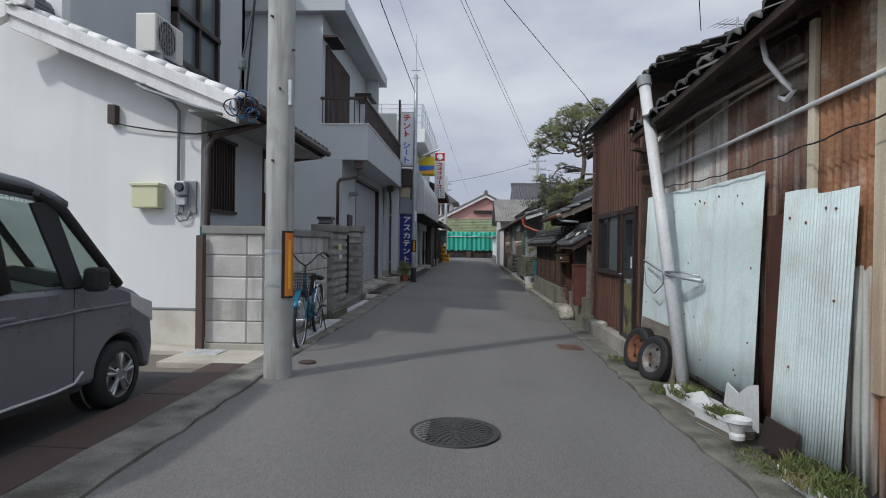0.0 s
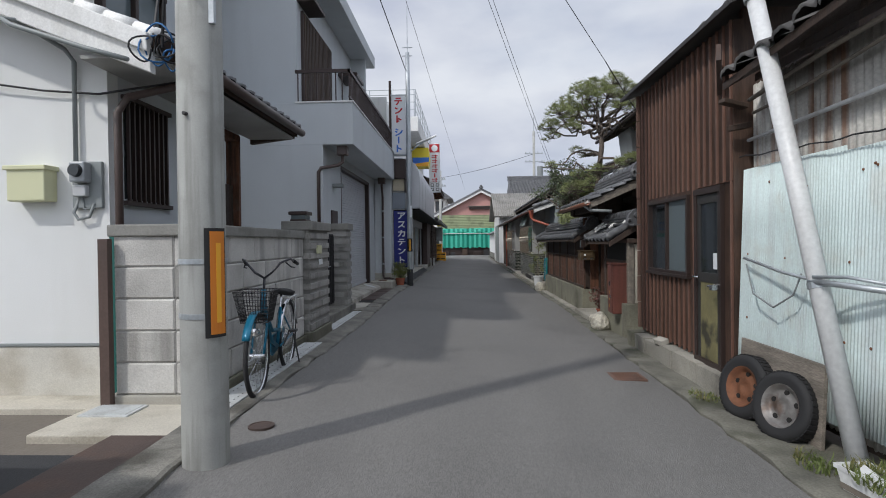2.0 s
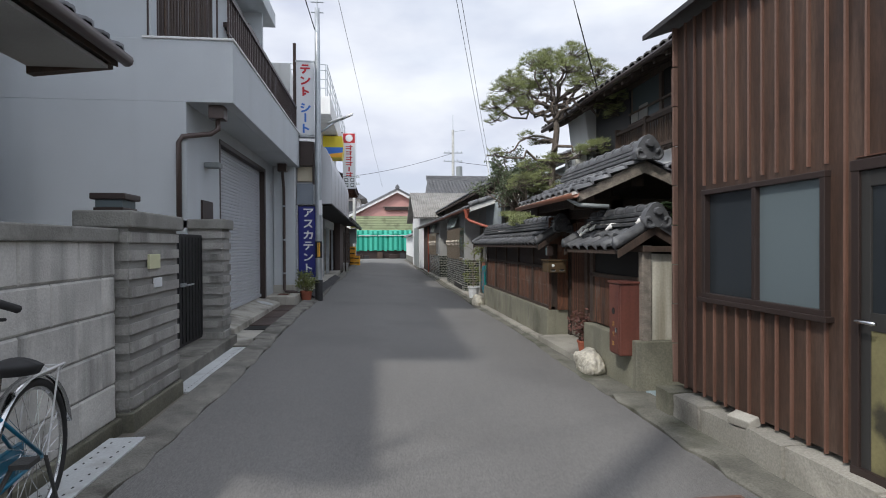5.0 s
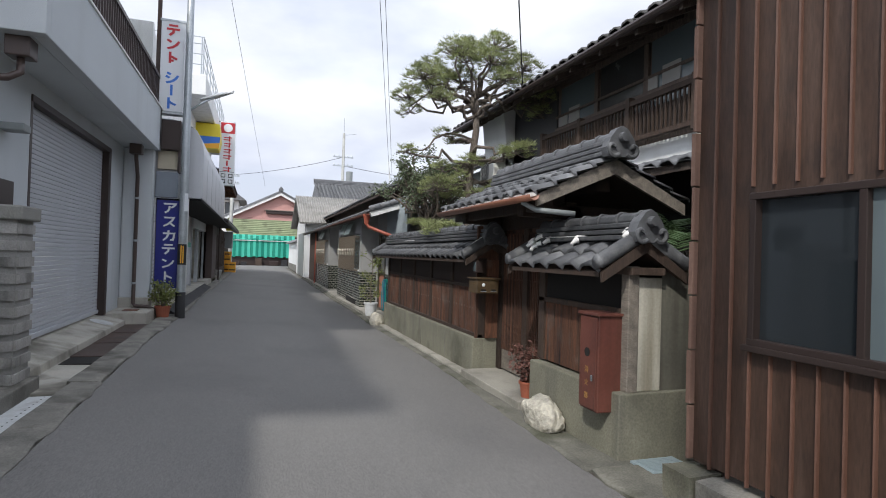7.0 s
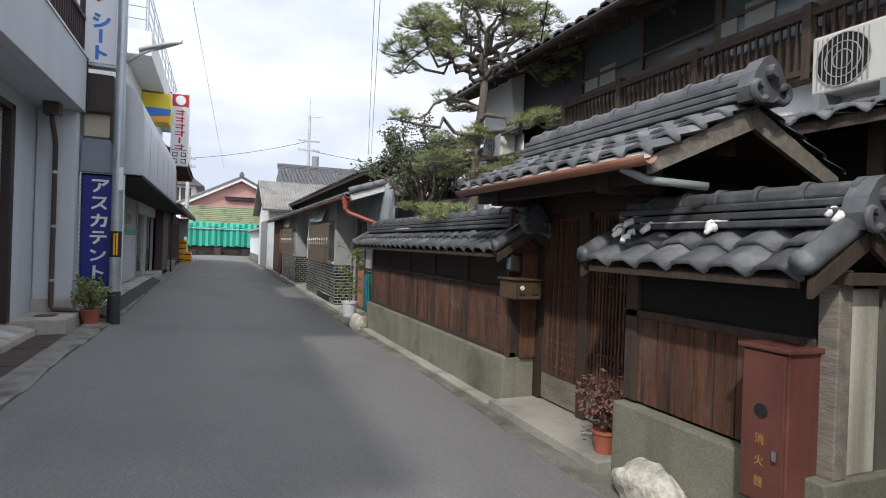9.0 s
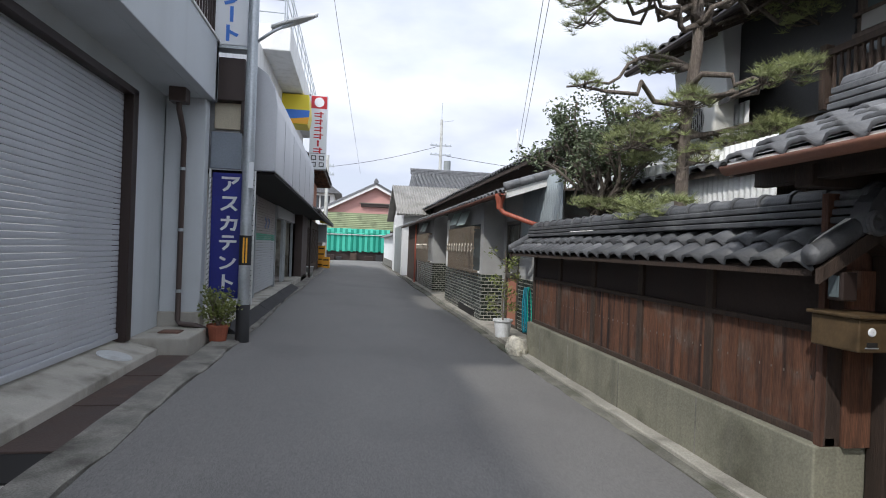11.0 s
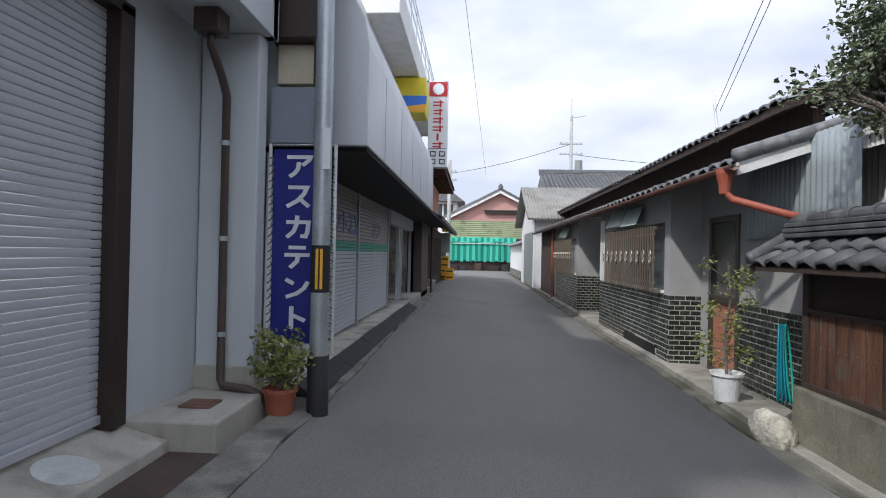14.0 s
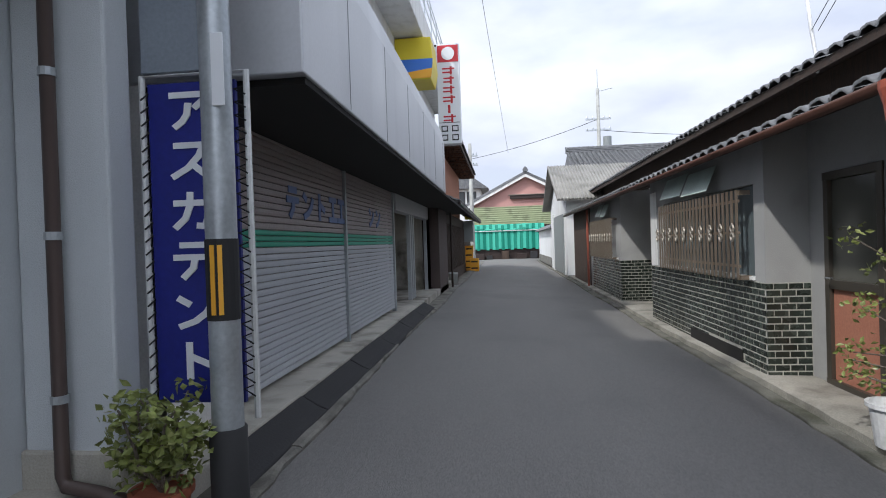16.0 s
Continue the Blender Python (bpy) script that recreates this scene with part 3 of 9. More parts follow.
# drain cover plates beside the car park
def cover_plate(x0, x1, y0, y1, z, label):
    s = Shape().box(x0, x1, y0, y1, z - 0.02, z)
    return tagged(s.ob("drain_cover", RUST_PLATE, bevel=0.006), label, "drain cover", "rusty drain covers")


for i in range(7):
    cover_plate(-2.775, -2.37, -2.9 + i * 1.25, -2.9 + (i + 1) * 1.25 - 0.012, 0.105, "rusty brown steel drain cover plate")
for i in range(3):
    cover_plate(-2.74, -2.36, 14.95 + i * 1.015, 14.95 + (i + 1) * 1.015 - 0.012, 0.118 + 0.004 * i, "rusty brown steel drain cover by the apron")


def perforated_cover(y0, y1, x0, x1, z, tilt=0.0):
    e = thing("drain_grating", (x0, y0, z), "pale perforated steel drain cover", "drain cover", "perforated drain covers")
    box("plate", GRATE, e, x0, x1, y0, y1, z - 0.03, z, 0.004)
    s = Shape()
    n = int((y1 - y0) / 0.09)
    for i in range(n):
        y = y0 + 0.06 + i * 0.09
        for x in (x0 + 0.06, x1 - 0.06):
            s.box(x - 0.005, x + 0.005, y - 0.009, y + 0.009, z - 0.001, z + 0.002)
    tagged(s.ob("slots", DARK, e), kind="stuff")
    return settle(e, x1, y0)


for i in range(3):
    perforated_cover(6.35 + i * 1.0, 7.33 + i * 1.0, -2.44, -2.2, 0.035)
perforated_cover(10.75, 13.1, -2.62, -2.36, -0.03)


def manhole(x, y, r, label):
    e = thing("manhole_cover", (x, y, 0), label, "manhole cover")
    Shape().lathe([(r, -0.02), (r, 0.016), (r - 0.03, 0.018), (r - 0.032, 0.012), (0.001, 0.012)], (x, y, 0.006), 40).ob("rim", IRON, e, bevel=0.003)
    s = Shape()
    for ring in range(1, 6):
        k = ring * 7
        for j in range(k):
            a = 2 * math.pi * j / k + ring
            cx, cy = x + (r - 0.05) * ring / 5.4 * math.cos(a), y + (r - 0.05) * ring / 5.4 * math.sin(a)
            s.placed(Shape().box(-0.022, 0.022, -0.009, 0.009, 0.012, 0.017), pose(cx, cy, 0.006, 0, 0, math.degrees(a)))
    tagged(s.ob("studs", IRON, e), kind="stuff")
    settle(e, x, y)


manhole(-0.11, 4.12, 0.335, "round dark cast-iron manhole cover in the asphalt")
o = Shape().lathe([(0.095, -0.02), (0.095, 0.012), (0.08, 0.014), (0.078, 0.009), (0.06, 0.011), (0.001, 0.012)], (-1.82, 6.12, 0.006), 28).ob("manhole_cover", RUST_PLATE)
tagged(settle(o, -1.8, 6.1), "small round rusty valve cover in the asphalt", "manhole cover")


def square_cover(x, y, w, d, z, m, label):
    e = thing("ground_box_lid", (x, y, z), label, "drain cover")
    Shape().box(x - w / 2, x + w / 2, y - d / 2, y + d / 2, z - 0.03, z + 0.012).ob("frame", m, e, bevel=0.004)
    s = Shape()
    for i in range(9):
        yy = y - d / 2 + 0.035 + (d - 0.07) * i / 8
        s.box(x - w / 2 + 0.03, x + w / 2 - 0.03, yy - 0.009, yy + 0.009, z + 0.01, z + 0.017)
    s.ob("bars", m, e)
    return e


settle(square_cover(1.42, 8.12, 0.34, 0.34, 0.006, RUST_LID, "square rusty meter lid at the lane's edge"), 1.42, 8.1)
square_cover(-3.12, 6.4, 0.4, 0.3, 0.10, GRATE, "pale square drain lid on the concrete slab")
settle(square_cover(2.4, 10.56, 0.4, 0.27, 0.03, mat("blue_grey_lid", (0.25, 0.31, 0.33), 0.6, var=0.12), "blue-grey square lid at the gate pillar"), 2.4, 10.5)
square_cover(-2.74, 18.42, 0.24, 0.22, 0.33, RUST_LID, "small rusty lid in the concrete step")


# ---- white house with the lean-to ----
white_house = thing("house", (-6.5, 9, 0), "white rendered two-storey house with a tiled lean-to", "house")
LEAN_Z, LEAN_S = 3.11, 0.40


def lean_z(x):
    return LEAN_Z + (-2.78 - x) * LEAN_S


s = Shape().prism([(-5.3, 0.55), (-3.45, 0.55), (-3.45, lean_z(-3.45) - 0.1), (-5.3, lean_z(-5.3) - 0.1)], "y", 6.9, 7.05)
s.ob("wall", WHITE_WALL, white_house)
s = Shape().box(-9.5, -5.3, 6.9, 7.05, 0.55, 6.6)
s.ob("wall", WHITE_WALL, white_house)
box("wall_foot", BASE_WALL, white_house, -9.5, -3.44, 6.885, 7.04, -0.02, 0.53, 0.01)
box("drip_line", GREY_PIPE, white_house, -9.5, -3.44, 6.875, 6.9, 0.535, 0.56, 0.003)
# sides of the white house: their shade is coloured in as grey render
box("upper_wall", GREY_WALL, white_house, -5.45, -5.3, 7.05, 12.6, 3.2, 7.9, 0)
s = Shape().box(-3.6, -3.45, 7.05, 7.12, 0, 3.2).box(-3.6, -3.45, 7.12, 7.86, 0, 1.86).box(-3.6, -3.45, 7.12, 7.86, 2.78, 3.2).box(-3.6, -3.45, 7.86, 9.0, 0, 3.2).box(-3.6, -3.45, 9.0, 9.75, 2.9, 3.2)
s.parts("side_wall", GREY_WALL, white_house)
box("upper_back_wall", GREY_WALL, white_house, -9.5, -5.3, 12.45, 12.6, 0, 7.9, 0)
# out of view; roof and upper walls raised to block sun from the lane
box("main_roof", TILE_OLD, white_house, -9.9, -4.8, 6.4, 12.8, 7.9, 8.15, 0.03)
box("teal_corner_strip", TEAL, white_house, -3.45, -3.40, 6.885, 6.93, 0.1, 1.6, 0.003)
# lean-to roof: boards, barge, tiles
m_up = Vector((-1, 0, LEAN_S)).normalized()
s = Shape().prism([(-2.78, LEAN_Z - 0.02), (-5.55, lean_z(-5.55) - 0.02), (-5.55, lean_z(-5.55) - 0.1), (-2.78, LEAN_Z - 0.1)], "y", 6.5, 10.3)
s.ob("roof_deck", WOOD_DARK, white_house)
s = Shape()
for k, (dz, dy, h) in enumerate(((0.0, 0.0, 0.13), (-0.13, 0.05, 0.16))):
    s.prism([(-2.82, LEAN_Z + dz + 0.02), (-5.65, lean_z(-5.65) + dz + 0.02), (-5.65, lean_z(-5.65) + dz - h), (-2.82, LEAN_Z + dz - h)], "y", 6.44 + dy, 6.52 + dy)
s.ob("barge_board", TRIM_WHITE, white_house, bevel=0.008)
s = Shape().prism([(-5.65, lean_z(-5.65) + 0.02), (-5.95, lean_z(-5.65) - 0.1), (-5.9, lean_z(-5.65) - 0.28), (-5.65, lean_z(-5.65) - 0.16)], "y", 6.44, 6.56)
s.ob("barge_board", TRIM_WHITE, white_house, bevel=0.008)
tile_slope(white_house, frame_on((-2.72, 6.72, LEAN_Z + 0.02), (0, 1, 0), m_up), 14, 11, 0.258, 0.262, TILE, single=True)
s = Shape()
for i in range(11):
    p = Vector((-2.74, 6.56, LEAN_Z + 0.07)) + m_up * 0.262 * i
    s.tube([p - Vector((0, 0, 0.05)), p + m_up * 0.255 - Vector((0, 0, 0.062))], 0.055, 10)
s.ob("verge_tiles", TRIM_WHITE, white_house, smooth=True)
ridge(white_house, (-5.5, 6.5, lean_z(-5.5) + 0.03), (-5.5, 10.3, lean_z(-5.5) + 0.03), TILE, 0.2)
scroll_tile(white_house, (-5.5, 6.47, lean_z(-5.5) + 0.02), (0, -1, 0), 0.26, TRIM_WHITE)
Shape().tube([(-2.72, 6.5, LEAN_Z - 0.03), (-2.72, 10.33, LEAN_Z - 0.03)], 0.055, 10).ob("gutter", BROWN_PIPE, white_house, smooth=True)
# darker render than the wall: eave shadow is put into the soffit's colour
box("soffit", HOUSE_GREY, white_house, -3.45, -2.82, 6.56, 10.2, LEAN_Z - 0.14, LEAN_Z - 0.11, 0)
s = Shape().prism([(-2.82, LEAN_Z - 0.02), (-3.46, LEAN_Z - 0.02), (-3.46, LEAN_Z - 0.2), (-2.82, LEAN_Z - 0.12)], "y", 10.2, 10.3)
s.ob("end_board", WOOD_DARK, white_house)
# slatted side window and garden door
w = Shape().box(-3.5, -3.46, 7.12, 7.86, 1.86, 2.78)
w.ob("window_pane", GLASS, white_house)
s = Shape()
for i in range(9):
    y = 7.12 + 0.74 * (i + 0.5) / 9
    s.box(-3.44, -3.41, y - 0.012, y + 0.012, 1.82, 2.82)
for z in (1.82, 2.8):
    s.box(-3.45, -3.40, 7.09, 7.89, z - 0.02, z + 0.02)
s.parts("bar", BRONZE, white_house)
s = Shape().box(-3.62, -3.44, 8.96, 9.03, 0, 2.95).box(-3.62, -3.44, 9.72, 9.79, 0, 2.95).box(-3.62, -3.44, 8.96, 9.79, 2.86, 2.95)
s.ob("door_frame", WOOD_RED, white_house, bevel=0.005)
s = Shape()
for i in range(6):
    y = 9.04 + i * 0.113
    s.box(-3.56, -3.52, y, y + 0.105, 0.05, 2.25)
s.parts("plank", WOOD_DARK, white_house, bevel=0.004)
# upstairs window and its frame
UPW = (9.5, 11.05, 4.6, 6.3)
box("window_pane", FROST, white_house, -5.29, -5.25, UPW[0], UPW[1], UPW[2], UPW[3], 0)
s = Shape()
for y in (UPW[0], (UPW[0] + UPW[1]) / 2, UPW[1]):
    s.box(-5.3, -5.17, y - 0.04, y + 0.04, UPW[2] - 0.04, UPW[3])
for z in (UPW[2] - 0.03, UPW[2] + 0.85):
    s.box(-5.3, -5.15, UPW[0] - 0.04, UPW[1] + 0.04, z - 0.05, z + 0.05)
s.ob("window_frame", BRONZE, white_house, bevel=0.006)

# ---- pale grey house with the balcony ----
grey_house = thing("house", (-4, 16, 0), "pale grey rendered house with a balcony over shutters", "house")
BX, BY0, BY1, BZ0, BZ1 = -2.46, 12.87, 19.12, 3.36, 4.18
FX = -3.06
box("front_wall", GREY_WALL, grey_house, -8, FX, BY0, BY0 + 0.18, -0.02, BZ0, 0)
box("upper_front_wall", GREY_WALL, grey_house, -8, -3.72, BY0 + 0.6, BY0 + 0.75, BZ0, 7.0, 0)
s = Shape().box(FX - 0.2, FX, BY0 + 0.18, 14.42, -0.02, BZ0).box(FX - 0.2, FX, 14.42, 17.93, 3.1, BZ0).box(FX - 0.2, FX, 17.93, 19.0, -0.02, BZ0)
s.parts("side_wall", GREY_WALL, grey_house)
s = Shape().box(-3.05, -2.54, 18.92, 19.11, -0.02, BZ0)
s.ob("column", GREY_WALL, grey_house, bevel=0.015)
box("column_foot", CONCRETE, grey_house, -3.07, -2.52, 18.9, 19.12, 0, 0.52, 0.015)
s = Shape().box(-8, -3.28, 18.9, 19.05, 0, 7.0)
s.ob("back_wall", GREY_WALL, grey_house)
box("upper_side_wall", GREY_WALL, grey_house, -3.87, -3.72, BY0 + 0.75, 18.9, BZ0 + 0.1, 7.0, 0)
s = Shape().box(-8, BX, BY0, BY0 + 0.12, BZ0, BZ1).box(BX - 0.14, BX, BY0 + 0.12, BY1, BZ0, BZ1).box(-3.9, BX, BY1 - 0.12, BY1 + 0.02, BZ0, BZ1).box(-3.9, BX - 0.14, BY0 + 0.12, BY1 - 0.12, BZ0, BZ0 + 0.12)
s.ob("balcony", GREY_WALL, grey_house, bevel=0.008)
box("balcony_coping", TRIM_WHITE, grey_house, -3.6, BX + 0.02, BY0 - 0.02, BY0 + 0.14, BZ1, BZ1 + 0.03, 0.005)
box("balcony_coping", TRIM_WHITE, grey_house, BX - 0.16, BX + 0.02, BY0 + 0.14, BY1 + 0.03, BZ1, BZ1 + 0.03, 0.005)
s = Shape().box(-8, -3.12, 13.25, 19.8, 7.0, 7.34)
s.ob("roof_slab", GREY_WALL, grey_house, bevel=0.01)
s = Shape()
ys = np.arange(BY0 + 0.07, BY1 - 0.02, 0.125)
for y in ys:
    s.box(BX - 0.085, BX - 0.06, y - 0.01, y + 0.01, BZ1 + 0.03, BZ1 + 0.6)
for x in np.arange(-3.55, BX - 0.1, 0.125):
    s.box(x - 0.01, x + 0.01, BY0 + 0.05, BY0 + 0.075, BZ1 + 0.03, BZ1 + 0.6)
s.box(BX - 0.10, BX - 0.045, BY0 + 0.03, BY1, BZ1 + 0.6, BZ1 + 0.66).box(-3.6, BX - 0.05, BY0 + 0.03, BY0 + 0.09, BZ1 + 0.6, BZ1 + 0.66)
s.box(BX - 0.09, BX - 0.055, BY0 + 0.03, BY1, BZ1 + 0.1, BZ1 + 0.13)
s.parts("baluster", DARK_RAIL, grey_house)
# dark slatted storm shutters upstairs
s = Shape().box(-3.74, -3.66, 13.75, 16.2, 4.25, 6.35)
s.ob("storm_shutter_box", BRONZE, grey_house, bevel=0.01)
s = Shape()
for i in range(20):
    y = 13.8 + i * 0.12
    s.box(-3.665, -3.64, y, y + 0.08, 4.3, 6.3)
s.parts("slat", WOOD_DARK, grey_house)
box("window_hood", BRONZE, grey_house, -3.75, -3.35, 13.5, 14.4, 6.45, 6.52, 0.01)
box("window_hood", BRONZE, grey_house, -3.75, -3.2, 17.2, 18.2, 6.0, 6.1, 0.01)


def slat_shutter(parent, x, y0, y1, z0, z1, pitch=0.058, m=None, name="slat"):
    """A roller shutter that faces +x: curved slats one above another."""
    m = m or SHUTTER
    prof = [(0.0, 0.0), (0.005, 0.004), (0.007, pitch * 0.4), (0.005, pitch - 0.009), (-0.001, pitch - 0.006), (-0.012, pitch - 0.006), (-0.012, 0.0)]
    me = Shape().prism(prof, "y", y0, y1).mesh(name)
    me.materials.append(m)
    n = int(round((z1 - z0) / pitch))
    for i in range(n):
        piece(name, me, parent, pose(x, 0, z0 + i * pitch))


shutter1 = thing("roller_shutter", (FX, 16, 0.3), "closed grey ribbed steel roller shutter", "roller shutter")
slat_shutter(shutter1, FX - 0.09, 14.46, 17.84, 0.40, 3.13)
box("bottom_bar", SHUTTER, shutter1, FX - 0.12, FX - 0.06, 14.46, 17.84, 0.34, 0.40)
s = Shape().box(FX - 0.16, FX + 0.02, 17.83, 17.98, 0.3, 3.14).box(FX - 0.16, FX + 0.005, 14.4, 14.47, 0.3, 3.14).box(FX - 0.16, FX + 0.02, 14.4, 17.98, 3.08, 3.16)
s.ob("shutter_frame", BRONZE, shutter1, bevel=0.006)

# sloping apron, steps
s = Shape().prism([(-3.3, -0.02), (-2.36, -0.02), (-2.36, 0.09), (-2.74, 0.1), (-2.75, 0.20), (-3.3, 0.345)], "y", 13.1, 18.0)
structure(s.ob("pavement", CONCRETE, bevel=0.012), "stained concrete apron before the shutter")
structure(Shape().box(-3.2, -2.42, 18.0, 19.1, -0.02, 0.325).ob("pavement", CONCRETE, bevel=0.02), "concrete step beside the shutter")
structure(Shape().box(-3.3, -2.55, 10.6, 13.35, -0.02, 0.22).ob("pavement", KERB, bevel=0.015), "concrete step behind the gate")
structure(Shape().box(-2.74, -2.34, 10.4, 13.75, -0.4, -0.005).ob("gutter_bottom", KERB), "dark open gutter beside the gate")
# no hole here: a solid black block imitates the gutter's dark depth
structure(Shape().box(-2.73, -2.38, 14.5, 14.94, 0.0, 0.106).ob("gutter_shade_block", DARK), "black block standing in for the shaded open gutter")
manhole_apron = Shape().lathe([(0.17, 0.0), (0.17, 0.02), (0.14, 0.024), (0.001, 0.024)], (0, 0, 0), 28)
o = manhole_apron.ob("manhole_cover", GRATE)
o.matrix_basis = pose(-2.95, 17.3, 0.238, 0, 14.8, 0)
tagged(o, "round grey lid set in the concrete apron", "manhole cover")


def bent_pipe(name, pts, r, m, parent, brackets=()):
    Shape().tube(pts, r, 10).ob(name, m, parent, smooth=True)
    for p in brackets:
        Shape().lathe([(r + 0.002, -0.02), (r + 0.008, -0.02), (r + 0.008, 0.02), (r + 0.002, 0.02)], p, 12).ob("bracket", GALV, parent)


pipe = thing("downpipe", (-2.99, 12.8, 0.3), "brown downpipe with a hopper under the balcony", "downpipe", "downpipes of the grey house")
bent_pipe("pipe", [(-3.14, 12.82, 1.7), (-3.14, 12.82, 2.82), (-3.1, 12.84, 2.9), (-2.8, 13.05, 2.98), (-2.72, 13.1, 3.05), (-2.72, 13.1, 3.2)], 0.034, BROWN_PIPE, pipe)
box("hopper", BROWN_PIPE, pipe, -2.82, -2.62, 13.0, 13.2, 3.18, 3.36, 0.01)
pipe = thing("downpipe", (-2.7, 18.6, 0.3), "brown downpipe with a hopper beside the column", "downpipe", "downpipes of the grey house")
bent_pipe("pipe", [(-2.76, 18.5, 3.22), (-2.76, 18.5, 3.1), (-2.78, 18.74, 2.92), (-2.79, 18.85, 2.8), (-2.79, 18.85, 0.42), (-2.76, 18.84, 0.37), (-2.55, 18.8, 0.36), (-2.42, 18.84, 0.3), (-2.34, 18.88, 0.12)], 0.034, BROWN_PIPE, pipe, [(-2.79, 18.85, z) for z in (0.8, 1.6, 2.4)])
box("hopper", BROWN_PIPE, pipe, -2.86, -2.66, 18.4, 18.6, 3.18, 3.36, 0.01)
lamp = thing("wall_lamp", (-3.0, 13.7, 2.6), "small grey wall lamp hood", "wall lamp")
box("hood", GREY_PIPE, lamp, -3.06, -2.84, 13.6, 13.78, 2.6, 2.68, 0.015)
box("meter_window", BRONZE, grey_house, -3.07, -3.03, 13.45, 13.95, 1.75, 2.12, 0.005)

# ---- stone-face block wall with gate pillars ----
block_wall = thing("block_wall", (-2.5, 8, 0), "grey stone-faced block wall with a coping", "garden wall")
WX, WY0, WY1 = -2.52, 6.62, 9.62
box("footing", CONCRETE, block_wall, -3.3, WX + 0.04, WY0 - 0.03, WY0 + 0.2, -0.02, 0.17, 0.01)
box("footing", MOSSY, block_wall, WX - 0.2, WX + 0.03, WY0 + 0.2, 10.5, -0.02, 0.17, 0.01)
box("core", MORTAR, block_wall, -3.24, WX - 0.012, WY0 + 0.012, WY0 + 0.16, 0.17, 1.5, 0)
box("core", MORTAR, block_wall, WX - 0.16, WX - 0.012, WY0 + 0.16, WY1, 0.17, 1.5, 0)
COURSE = 0.268


def block(length, out):
    """A block with a rough split face and narrow chamfered edges; the face looks along -y."""
    h = COURSE - 0.008
    us = [0.0, 0.012 / length] + [k / 6 for k in range(1, 6)] + [1 - 0.012 / length, 1.0]
    vs = [0.0, 0.05] + [0.3, 0.5, 0.7] + [0.95, 1.0]

    def fn(u, v):
        i, j = round(u * 8), round(v * 6)
        edge = i in (0, 8) or j in (0, 6)
        return (us[i] * length, 0.0 if edge else -0.013 - 0.004 * noise.noise((us[i] * 5 + out, vs[j] * 4, out * 3.1)), vs[j] * h)
    return Shape().sheet(fn, 8, 6)


def row_of_blocks(parent, m, total, courses, length=0.6, bond=0.5):
    shapes = {}
    for c in range(courses):
        x = 0.0
        nxt = length * (bond if c % 2 else 1.0)
        while x < total - 0.02:
            w = min(nxt, total - x)
            nxt = length
            key = (round(w, 2), (c + int(x * 3)) % 3)
            if key not in shapes:
                me = block(w - 0.008, key[1] + 1.0).mesh("block")
                me.materials.append(BLOCK)
                shapes[key] = me
            piece("block", shapes[key], parent, m @ pose(x, 0, c * COURSE))
            x += w


row_of_blocks(block_wall, pose(-3.24, WY0 + 0.012, 0.175), 0.72, 5, 0.52, 1.0)
row_of_blocks(block_wall, pose(WX - 0.012, WY0 + 0.012, 0.175, 0, 0, 90), WY1 - WY0 - 0.012, 5, 0.62)
box("coping", BLOCK_CAP, block_wall, -3.28, WX + 0.03, WY0 - 0.03, WY0 + 0.18, 1.5, 1.6, 0.012)
box("coping", BLOCK_CAP, block_wall, WX - 0.18, WX + 0.03, WY0 + 0.18, WY1, 1.5, 1.6, 0.012)


def gate_pillar(x0, x1, y0, y1, top, label):
    e = thing("gate_pillar", (x0, y0, 0), label, "gate pillar", "gate pillars")
    box("core", MORTAR, e, x0 + 0.02, x1 - 0.02, y0 + 0.02, y1 - 0.02, 0.0, top, 0)
    n = 10
    h = (top - 0.2) / n
    me = Shape().box(x0, x1, y0, y1, 0.006, h - 0.012).mesh("course")
    bm = bmesh.new()
    bm.from_mesh(me)
    bmesh.ops.bevel(bm, geom=list(bm.edges), offset=0.022, segments=2, affect="EDGES")
    bm.to_mesh(me)
    bm.free()
    me.materials.append(PILLAR_BLOCK)
    for i in range(n):
        piece("course", me, e, pose(0, 0, 0.2 + i * h))
    box("foot", MOSSY, e, x0 - 0.02, x1 + 0.02, y0 - 0.02, y1 + 0.02, -0.02, 0.2, 0.01)
    box("cap", BLOCK_CAP, e, x0 - 0.03, x1 + 0.03, y0 - 0.03, y1 + 0.03, top, top + 0.13, 0.015)
    return e


gate_pillar(-2.80, -2.43, 9.66, 10.72, 1.61, "ribbed grey stone-block gate pillar")
gate_pillar(-3.22, -2.61, 12.9, 13.3, 1.69, "ribbed grey stone-block gate pillar beyond the gate")
e = thing("gate", (-2.9, 11.7, 0.22), "black metal garden gate", "gate")
s = Shape().box(-2.92, -2.88, 10.74, 12.89, 0.26, 1.61)
s.ob("leaf", BLACK, e, bevel=0.01)
s = Shape()
for y in np.arange(10.8, 12.85, 0.12):
    s.box(-2.88, -2.868, y, y + 0.02, 0.3, 1.57)
s.parts("bar", BLACK, e)
s = Shape().box(-2.88, -2.85, 12.05, 12.2, 0.98, 1.02).tube([(-2.85, 12.1, 1.0), (-2.81, 12.1, 1.0), (-2.81, 12.32, 1.0)], 0.011, 8)
s.ob("handle", GALV, e)
for z in (0.22, 1.2):
    box("hinge", BLACK, e, -2.91, -2.87, 10.715, 10.76, z, z + 0.1, 0.004)
e = thing("gate_lamp", (-2.65, 9.9, 1.74), "small box lamp on the gate pillar", "lamp")
